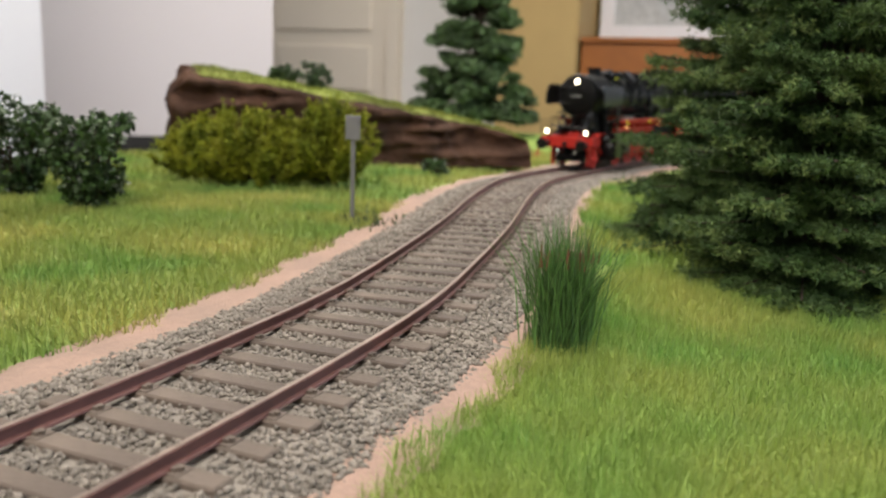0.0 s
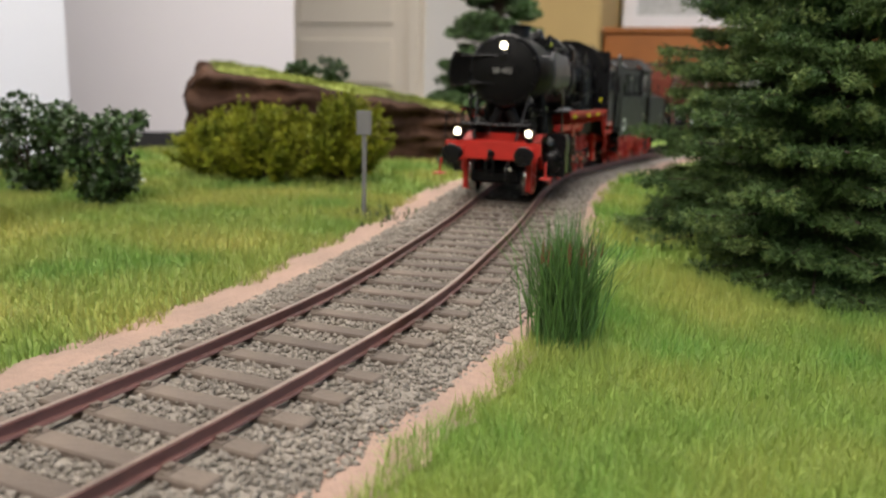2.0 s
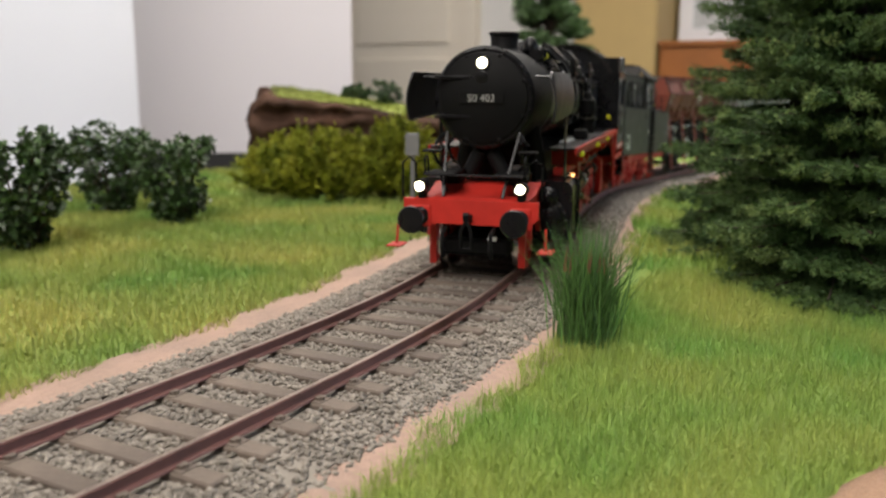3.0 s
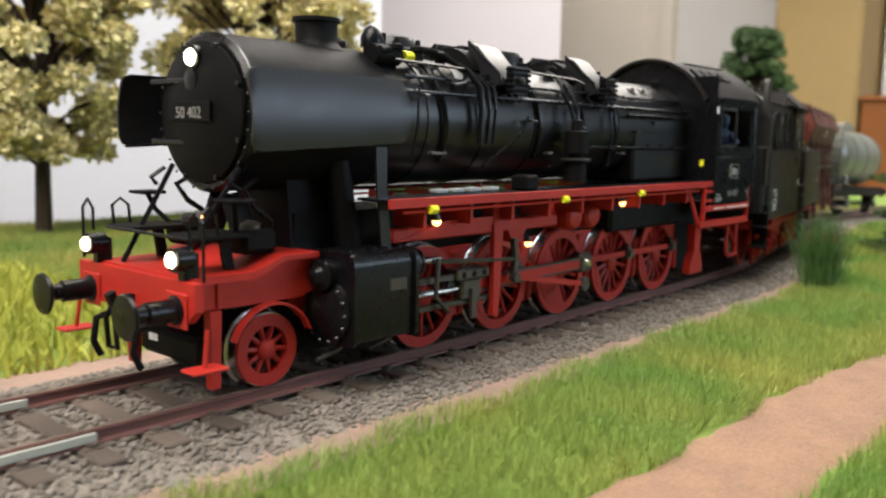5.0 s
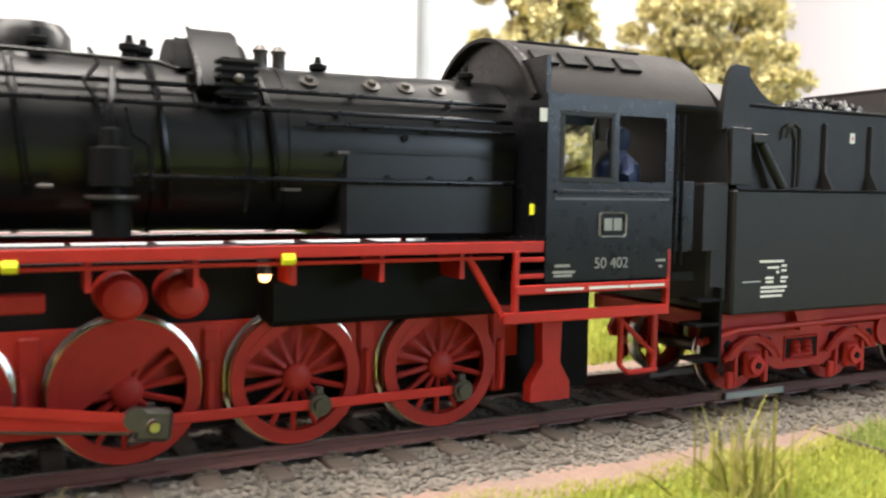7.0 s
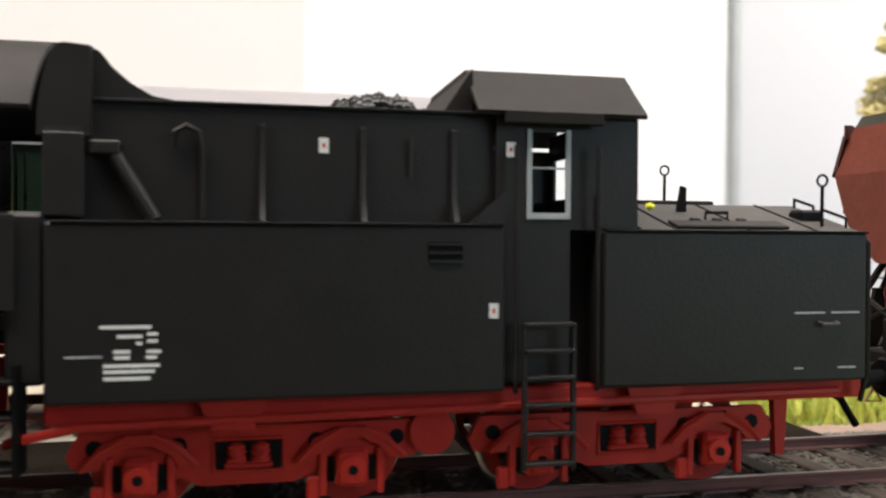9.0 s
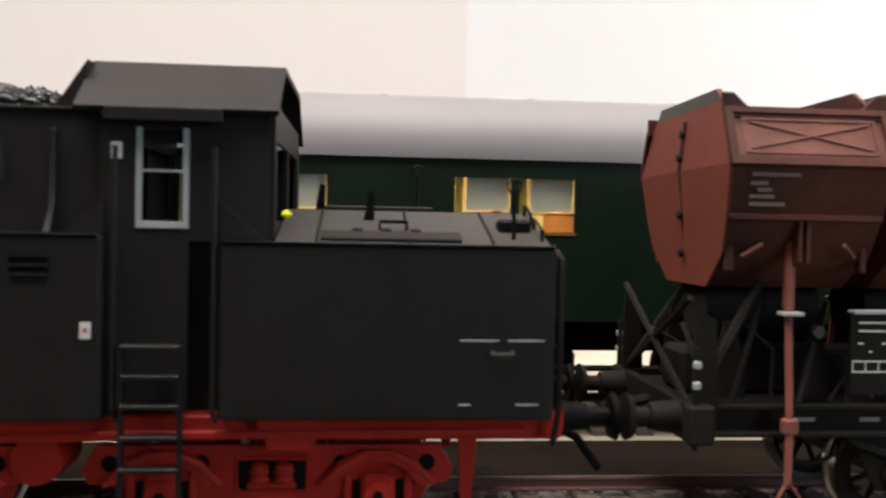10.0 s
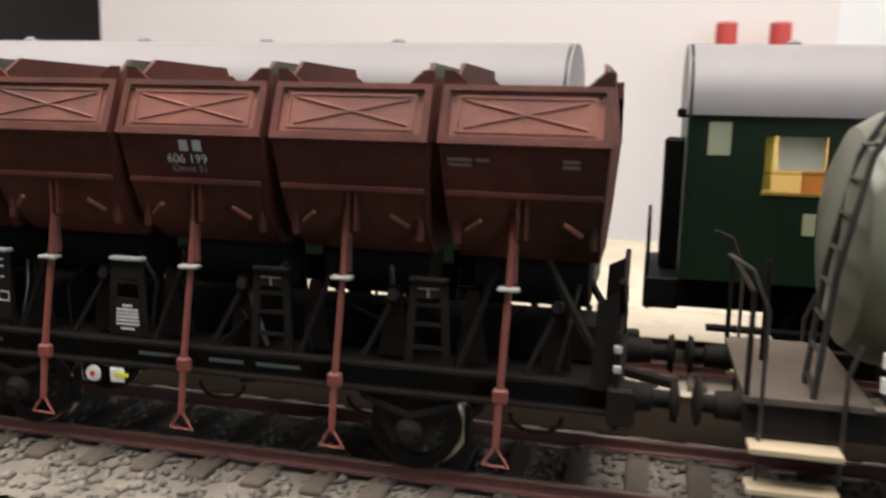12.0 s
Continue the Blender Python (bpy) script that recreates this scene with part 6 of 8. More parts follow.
for side in (-1, 1):
    Q("bunker_rim", box(bm_new(), 13.3, 16.92, side * 1.255 - 0.025, side * 1.255 + 0.025, 3.74, 3.78, 0.008), SOOT, bunker)
    for x in (14.75, 15.66, 16.52):
        Q("rib", prism(bm_new(), [(side * 1.25, 2.72), (side * 1.43, 2.72), (side * 1.30, 2.95), (side * 1.30, 3.58), (side * 1.25, 3.6)], "x", x - 0.025, x + 0.025), TENDER, bunker)
    Q("wing_plate", prism(bm_new(), [(13.1, 3.7), (14.08, 3.77), (13.80, 3.82), (13.62, 3.92), (13.46, 4.06), (13.36, 4.19), (13.26, 4.24), (13.10, 4.20)], "y", side * 1.20 - 0.02, side * 1.20 + 0.02), TENDER, bunker)
    Q("chute", cyl(bm_new(), (13.50, side * 1.34, 3.28), (13.84, side * 1.40, 2.72), 0.065, 10), WINDOW_FRAME if side > 0 else TENDER, bunker)
    Q("chute_box", box(bm_new(), 13.30, 13.55, side * 1.33 - 0.08, side * 1.33 + 0.08, 3.28, 3.40, 0.015), TENDER, bunker)
    Q("front_cheek", box(bm_new(), 12.93, 13.26, side * 1.40 - 0.02, side * 1.40 + 0.02, 2.75, 3.46, 0.01), TENDER, bunker)
    Q("front_hood", prism(bm_new(), [(12.86 + 0.42 * (1 - math.cos(a)) * 0.5, 3.44 + 0.80 * math.sin(a)) for a in np.linspace(0, 1.57, 8)] + [(13.30, 4.22), (13.30, 3.44)], "y", side * 1.28 - 0.04, side * 1.28 + 0.04), TENDER, bunker)
    Q("filler_hook", pipe(bm_new(), [(13.98, side * 1.30, 3.36), (14.0, side * 1.32, 3.50), (14.09, side * 1.32, 3.56), (14.2, side * 1.32, 3.50), (14.23, side * 1.30, 3.36), (14.23, side * 1.30, 2.75)], 0.028, 7), TENDER, bunker)
    Q("stub_rail", pipe(bm_new(), [(16.1, side * 1.28, 3.15), (16.1, side * 1.30, 3.5)], 0.02, 5), TENDER, bunker)
    Q("gusset", prism(bm_new(), [(16.65, 2.72), (16.98, 2.72), (16.98, 3.0)], "y", side * 1.40 - 0.02, side * 1.40 + 0.02), TENDER)
    Q("gusset", prism(bm_new(), [(17.94, 2.68), (18.3, 2.68), (17.94, 3.0)], "y", side * 1.36 - 0.02, side * 1.36 + 0.02), TENDER)
Q("front_wall", box(bm_new(), 12.62, 12.95, -1.40, 1.40, 1.3, 2.78, 0.04), TENDER, label="black tender front wall")
Q("front_shield", prism(bm_new(), [(-1.4, 2.78), (1.4, 2.78), (1.3, 3.7), (0.9, 4.05), (-0.9, 4.05), (-1.3, 3.7)], "x", 12.92, 13.22), TENDER)
Q("front_panel", box(bm_new(), 12.45, 12.72, -1.47, -1.44, 1.95, 2.76, 0.004), TENDER)
rng = np.random.RandomState(5)
cv, cf = [], []
for k in range(900):
    x, y = rng.uniform(13.4, 16.8), rng.uniform(-1.15, 1.15)
    top = 3.52 + 0.52 * math.exp(-((x - 15.9) / 0.75) ** 2) * (1 - (abs(y) / 1.3) ** 2)
    c = np.array([x, y, top + rng.uniform(-0.05, 0.03)])
    o = np.array([(1, 0, 0), (0, 1, 0), (-1, 0, 0), (0, -1, 0), (0, 0, 1), (0, 0, -1)]) * rng.uniform(0.05, 0.11, (6, 1))
    cv.append(c + o)
    cf.append(np.array([(0, 1, 4), (1, 2, 4), (2, 3, 4), (3, 0, 4), (1, 0, 5), (2, 1, 5), (3, 2, 5), (0, 3, 5)]) + 6 * k)
tagged(soup("coal", np.concatenate(cv), np.concatenate(cf), COAL, tender), "heap of glinting black coal lumps")
Q("coal_bed", box(bm_new(), 13.3, 16.85, -1.2, 1.2, 2.9, 3.52), COAL)

# guard's cabin
cabin2 = Q("guard_cabin", box(bm_new(), 17.05, 18.36, 1.25, 1.30, 2.6, 3.66), TENDER, label="small black guard's cabin")
for side in (-1, 1):
    y0, y1 = side * 1.31 - 0.02, side * 1.31 + 0.02
    sheets = ((16.92, 17.22, 1.2, 3.80), (17.66, 18.34, 2.66, 3.80), (17.22, 17.66, 1.2, 2.80), (17.22, 17.66, 3.60, 3.80))
    if side > 0:
        sheets = ((16.92, 17.02, 1.2, 3.68), (18.28, 18.38, 2.66, 3.68), (17.02, 18.28, 1.2, 2.80), (17.02, 18.28, 3.60, 3.68))
    for x0, x1, z0, z1 in sheets:
        Q("cabin_wall", box(bm_new(), x0, x1, y0, y1, z0, z1), TENDER, cabin2)
    fr = Q("window", box(bm_new(), 17.22, 17.66, side * 1.335 - 0.012, side * 1.335 + 0.012, 2.76, 2.82, 0.006), WINDOW_FRAME, cabin2, "white metal framed window")
    for x0, x1, z0, z1 in ((17.22, 17.27, 2.82, 3.62), (17.61, 17.66, 2.82, 3.62), (17.27, 17.61, 3.24, 3.26)):
        Q("frame_bar", box(bm_new(), x0, x1, side * 1.335 - 0.012, side * 1.335 + 0.012, z0, z1, 0.005), WINDOW_FRAME, fr)
    Q("pane", box(bm_new(), 17.27, 17.61, side * 1.325 - 0.003, side * 1.325 + 0.003, 2.82, 3.60), GLASS, cabin2)
    for x in (17.10, 17.92):
        Q("grab_rail", pipe(bm_new(), [(x, side * 1.40, 1.12), (x - 0.02, side * 1.46, 1.2), (x - 0.02, side * 1.46, 3.45)], 0.024, 6), TENDER)
    for x in (17.14, 17.62):
        Q("ladder_rail", box(bm_new(), x, x + 0.04, side * 1.50 - 0.03, side * 1.50 + 0.03, 0.40, 1.78), TENDER)
    for z in (0.46, 0.74, 1.01, 1.27, 1.52, 1.77):
        Q("ladder_rung", box(bm_new(), 17.16, 17.64, side * 1.50 - 0.07, side * 1.50 + 0.05, z - 0.018, z + 0.018, 0.006), TENDER)
for x in (16.98, 18.36):
    Q("end_wall", box(bm_new(), x - 0.02, x + 0.02, -1.29, 1.29, 2.6, 2.85), TENDER, cabin2)
    Q("end_wall", box(bm_new(), x - 0.02, x + 0.02, -1.29, 1.29, 3.55, 3.86), TENDER, cabin2)
    for y0, y1 in ((-1.29, -1.12), (-0.06, 0.06), (1.12, 1.29)):
        Q("end_post", box(bm_new(), x - 0.02, x + 0.02, y0, y1, 2.85, 3.55), TENDER, cabin2)
Q("roof", prism(bm_new(), [(-1.42, 3.78), (-0.86, 4.25), (0.86, 4.25), (1.42, 3.78), (1.40, 3.74), (0.84, 4.19), (-0.84, 4.19), (-1.40, 3.74)], "x", 16.72, 18.42), ROOF_GREY, cabin2, "dull brown-black sheet roof")
Q("roof_front", prism(bm_new(), [(16.46, 3.80), (16.74, 4.22), (16.74, 3.80)], "y", -1.1, 1.1), ROOF_GREY, cabin2)
Q("roof_lip", box(bm_new(), 16.98, 17.95, -1.47, -1.40, 3.66, 3.78, 0.01), ROOF_GREY, cabin2)
Q("cabin_seat", box(bm_new(), 17.9, 18.2, -0.6, 0.6, 2.66, 3.0, 0.03), SOOT, cabin2)
for x, y, z in ((18.45, -1.33, 2.90),):
    Q("yellow_marker", lathe(bm_new(), (x, y, z), (1, 0, 0), [(0, 0.02), (0.04, 0.042), (0.08, 0.02)], 8), YELLOW, label="bright yellow marker")

# rear deck fittings
DECK = [(-1.44, 2.655), (-0.25, 2.97), (1.44, 2.99), (1.44, 2.60), (-1.44, 2.60)]
deck = Q("deck", prism(bm_new(), DECK, "x", 18.40, 20.80), DECK_GREY, label="dusty grey sloping tank deck")
rise = lambda y: 2.655 + 0.315 * min(1, (y + 1.44) / 1.19)
slope = math.degrees(math.atan2(0.315, 1.19))
for x in (18.75, 19.55, 20.3):
    Q("deck_seam", pipe(bm_new(), [(x, -1.42, 2.662), (x, -0.25, 2.972)], 0.014, 5), SOOT, deck)
Q("deck_hatch", box(bm_new(), -0.62, 0.62, -0.12, 0.12, -0.012, 0.022, 0.01), ROOF_GREY, deck, "dark hatch plate", at=(19.4, -1.24, rise(-1.24) + 0.015), turn=(slope, 0, 0))
Q("deck_hatch", box(bm_new(), 18.75, 19.85, -0.15, 0.75, 2.965, 3.02, 0.015), ROOF_GREY, deck)
for x in (19.1, 19.35, 19.62):
    Q("hatch_clamp", box(bm_new(), -0.05, 0.05, -0.04, 0.04, 0.0, 0.05, 0.012), SOOT, deck, at=(x, -1.10, rise(-1.10)), turn=(slope, 0, 0))
for x, y in ((20.5, -1.2), (19.75, 0.9)):
    z = rise(y)
    Q("ring_post", pipe(bm_new(), [(x, y, z), (x, y, z + 0.42)], 0.02, 6), SOOT)
    Q("ring", pipe(bm_new(), [(x + 0.06 * math.cos(a), y, z + 0.48 + 0.06 * math.sin(a)) for a in np.linspace(0, 6.283, 13)], 0.014, 5), SOOT)
for x, y in ((19.2, -0.6), (18.7, 0.1)):
    z = rise(y)
    Q("hatch_lever", prism(bm_new(), [(x - 0.05, z), (x + 0.05, z), (x + 0.05, z + 0.26), (x, z + 0.28)], "y", y - 0.03, y + 0.03), SOOT)
Q("hatch_rail", pipe(bm_new(), [(19.3, -0.95, rise(-0.95)), (19.3, -0.95, 2.86), (19.55, -0.95, 2.86), (19.55, -0.95, rise(-0.95))], 0.018, 5), SOOT)
for y0, y1 in ((-1.25, -0.85), (-0.7, -0.35)):
    Q("deck_rail", pipe(bm_new(), [(20.75, y0, rise(y0)), (20.75, y0, rise(y0) + 0.1), (20.75, y1, rise(y1) + 0.1), (20.75, y1, rise(y1))], 0.018, 5), SOOT)
Q("rear_lamp_box", box(bm_new(), 20.40, 20.70, -0.98, -0.74, 2.72, 2.90, 0.03), SOOT)

# side details and print
Q("vent_slot", box(bm_new(), 16.24, 16.56, -1.488, -1.478, 2.34, 2.54, 0.01), SOOT)
for z in (2.36, 2.44, 2.52):
    Q("vent_lip", box(bm_new(), 16.24, 16.56, -1.505, -1.48, z - 0.012, z + 0.012), TENDER)
for x, z, py in ((15.30, 3.42, -1.262), (17.06, 3.42, -1.342), (16.86, 1.90, -1.488)):
    tag = Q("label_tag", box(bm_new(), x - 0.045, x + 0.045, py, py + 0.006, z - 0.07, z + 0.07), WHITE_PRINT)
    Q("label_mark", box(bm_new(), x - 0.015, x + 0.015, py - 0.004, py, z - 0.02, z + 0.02), SIGNAL_RED, tag)
for k, (x, w, z) in enumerate(((13.58, 0.36, 1.80), (13.78, 0.08, 1.80), (13.62, 0.16, 1.72), (13.72, 0.05, 1.72), (13.83, 0.09, 1.74), (13.72, 0.05, 1.66), (13.83, 0.09, 1.68),
                               (13.58, 0.14, 1.59), (13.84, 0.12, 1.59), (13.58, 0.13, 1.54), (13.82, 0.09, 1.54), (13.66, 0.46, 1.47), (13.64, 0.42, 1.42), (13.62, 0.38, 1.36))):
    Q("print_line", box(bm_new(), x - w / 2, x + w / 2, -1.485, -1.479, z - 0.015, z + 0.015), WHITE_PRINT)
for x0, x1, z in ((13.12, 13.42, 1.55), (20.0, 20.34, 1.84), (20.42, 20.74, 1.84), (20.0, 20.1, 1.28), (20.5, 20.7, 1.28)):
    Q("scribed_line", box(bm_new(), x0, x1, -1.486, -1.478, z - 0.008, z + 0.008), WINDOW_FRAME)
Q("side_handle", pipe(bm_new(), [(20.28, -1.48, 1.74), (20.28, -1.54, 1.73), (20.46, -1.54, 1.73), (20.46, -1.48, 1.74)], 0.022, 5), DARK_STEEL)
Q("rear_corner_rail", pipe(bm_new(), [(20.86, -1.35, 0.9), (20.90, -1.40, 1.2), (20.90, -1.40, 2.55), (20.84, -1.30, 2.66)], 0.03, 6), TENDER)
Q("rear_corner_rail", pipe(bm_new(), [(20.86, 1.35, 0.9), (20.90, 1.40, 1.2), (20.90, 1.40, 2.55), (20.84, 1.30, 2.66)], 0.03, 6), TENDER)

# red underframe and bogies
Q("underframe", box(bm_new(), 12.9, 20.95, -1.25, 1.25, 0.92, 1.14, 0.02), RED, label="red tender underframe")
Q("frame_pipe", pipe(bm_new(), [(12.6, -1.32, 0.80), (13.2, -1.34, 0.93), (16.9, -1.34, 0.98), (20.6, -1.34, 1.02)], 0.045, 7), RED)
for x in (14.5, 18.55):
    Q("bolster_bracket", prism(bm_new(), [(x - 0.3, 1.12), (x + 0.3, 1.12), (x + 0.18, 0.86), (x - 0.18, 0.86)], "y", -1.36, -1.24), RED)
Q("brake_cylinder", cyl(bm_new(), (16.35, -1.15, 0.72), (16.35, -0.6, 0.72), 0.22, 20), RED)
Q("buffer_beam", box(bm_new(), 20.88, 20.98, -1.22, 1.22, 0.93, 1.18, 0.02), RED)
for side in (-1, 1):
    Q("buffer_collar", lathe(bm_new(), (20.97, side * 0.875, 1.05), (1, 0, 0), [(0, 0.165), (0.05, 0.165), (0.07, 0.14)], 18), RED)
for y in (-1.30, -1.0, -0.6, 0.6, 1.0, 1.30):
    Q("rear_pipe", pipe(bm_new(), [(20.87, y, 1.2), (20.92, y, 1.5), (20.92, y * 0.97, 2.2), (20.86, y * 0.95, 2.6)], 0.022, 6), SOOT)
for z in (1.45, 1.75, 2.05, 2.35):
    Q("rear_rung", box(bm_new(), 20.86, 20.93, -1.30, -1.0, z - 0.014, z + 0.014, 0.004), SOOT)
for side in (-1, 1):
    Q("buffer", lathe(bm_new(), (21.0, side * 0.875, 1.05), (1, 0, 0), [(0, 0.15), (0.3, 0.12), (0.31, 0.09), (0.50, 0.09), (0.51, 0.2), (0.56, 0.23), (0.59, 0.05)], 20), SOOT, label="sooty black rear buffer")
    Q("rail_guard", prism(bm_new(), [(20.05, 0.95), (20.22, 0.95), (20.18, 0.3), (20.08, 0.3)], "y", side * 1.0 - 0.05, side * 1.0 + 0.05), RED)
Q("brake_hose", pipe(bm_new(), [(21.0, -0.45, 0.9), (21.3, -0.45, 0.75), (21.55, -0.4, 0.42)], 0.045, 7), SOOT)
for side in (-1, 1):
    for z in (0.62, 1.05, 1.35):
        Q("front_step", box(bm_new(), 12.35, 12.72, side * 1.36 - 0.16, side * 1.36 + 0.16, z - 0.02, z + 0.02, 0.008), SOOT)
    Q("step_plate", box(bm_new(), 12.72, 12.76, side * 1.36 - 0.16, side * 1.36 + 0.16, 0.55, 1.5), SOOT)


def bogie_side(x0, x1, a, b, side):
    """A pressed side frame with axle boxes and springs; black plates stand for its shaded lightening holes."""
    y0, y1 = side * 1.06 - 0.04, side * 1.06 + 0.04
    c = (a + b) / 2
    bm = prism(bm_new(), [(x0, 0.62), (x0 + 0.12, 0.84), (x1 - 0.12, 0.84), (x1, 0.62), (x1 - 0.05, 0.50), (c + 0.75, 0.44), (c + 0.42, 0.30), (c - 0.42, 0.30), (c - 0.75, 0.44), (x0 + 0.05, 0.50)], "y", y0, y1)
    fr = Q("bogie_side_frame", bm, RED, label="red pressed bogie side frame")
    yo = y0 if side < 0 else y1
    # flat black discs and a panel paint the dark of the openings
    for x in (c - 0.62, c + 0.62, x0 + 0.24, x1 - 0.24):
        Q("hole", cyl(bm_new(), (x, yo - 0.006, 0.68), (x, yo + 0.006, 0.68), 0.075, 14), SOOT, fr)
    Q("opening", box(bm_new(), c - 0.32, c + 0.32, yo - 0.006, yo + 0.006, 0.40, 0.74, 0.005), SOOT, fr)
    Q("opening_rim", pipe(bm_new(), [(c - 0.31, yo, 0.42), (c - 0.31, yo, 0.72), (c + 0.31, yo, 0.72), (c + 0.31, yo, 0.42), (c - 0.31, yo, 0.42)], 0.022, 6), RED, fr)
    ys = side * 1.06 + side * 0.055
    Q("spring_band", box(bm_new(), c - 0.22, c + 0.22, ys - 0.03, ys + 0.03, 0.45, 0.51, 0.02), RED, fr)
    for dx in (-0.11, 0.11):
        Q("coil_spring", lathe(bm_new(), (c + dx, ys - side * 0.03, 0.51), (0, 0, 1), [(0, 0.09), (0.03, 0.10), (0.06, 0.08), (0.09, 0.10), (0.12, 0.08), (0.15, 0.09), (0.18, 0.04)], 10), RED, fr)
    for x in (a, b):
        for dx in (-1, 1):
            Q("equaliser_arm", pipe(bm_new(), [(x + dx * 0.10, yo + side * 0.05, 0.79), (x + dx * 0.34, yo + side * 0.06, 0.66), (x + dx * 0.50, yo + side * 0.05, 0.50)], 0.035, 6), RED, fr)
    for x in (a, b):
        Q("axle_box", box(bm_new(), x - 0.15, x + 0.15, yo - 0.10 if side < 0 else yo, yo if side < 0 else yo + 0.10, 0.24, 0.60, 0.04), RED, fr)
        for dx in (-0.27, 0.27):
            Q("horn_guide", box(bm_new(), x + dx - 0.035, x + dx + 0.035, yo - 0.05, yo + 0.03, 0.16, 0.60, 0.012), RED, fr)
            # black plate for the shade inside a slot
            Q("frame_slot", box(bm_new(), x + dx * 0.72 - 0.035, x + dx * 0.72 + 0.035, yo - 0.012, yo + 0.012, 0.28, 0.52, 0.004), SOOT, fr)
            Q("bolt", cyl(bm_new(), (x + dx, yo - 0.06, 0.64), (x + dx, yo + 0.06, 0.64), 0.03, 8), RED, fr)
        Q("cover_bolt", cyl(bm_new(), (x, yo - 0.18, 0.42), (x, yo + 0.18, 0.42), 0.045, 8), SOOT, fr)
        Q("box_cover", cyl(bm_new(), (x, yo - 0.16, 0.42), (x, yo + 0.16, 0.42), 0.12, 14), RED, fr)
        Q("spring_arch", prism(bm_new(), [(x - 0.46, 0.50), (x - 0.36, 0.70), (x - 0.14, 0.80), (x + 0.14, 0.80), (x + 0.36, 0.70), (x + 0.46, 0.50), (x + 0.36, 0.50), (x + 0.26, 0.62), (x + 0.1, 0.70), (x - 0.1, 0.70), (x - 0.26, 0.62), (x - 0.36, 0.50)], "y", yo - 0.07, yo + 0.03), RED, fr)
        Q("guard_foot", box(bm_new(), x - 0.42, x - 0.30, yo - 0.05, yo + 0.02, 0.12, 0.34, 0.02), RED, fr)


for x0, x1, a, b in ((13.05, 16.25, 13.68, 15.58), (16.72, 20.0, 17.42, 19.32)):
    for side in (-1, 1):
        bogie_side(x0, x1, a, b, side)
    for x in (a, b):
        ws = wheelset(x, 0.50, 9, 0, 0.12, 0, tender, pin=False)


# ---- five-tub tipping wagon ----
wagon = empty("tipping_wagon", "weathered brown wagon with five tipping ore tubs", "wagon")
CONSIST.append((wagon, 24.3, 28.95, 0.05))


def W(name, bm, material, parent=wagon, label="", **more):
    return part(name, bm, material, parent, label, **more)


TUB0, PITCH, TW = 22.44, 1.70, 1.60
PROFILE = [(-0.55, 2.28), (-0.98, 2.62), (-1.13, 2.98), (-1.27, 3.46), (-1.06, 3.97), (1.06, 3.97), (1.27, 3.46), (1.13, 2.98), (0.98, 2.62), (0.55, 2.28)]


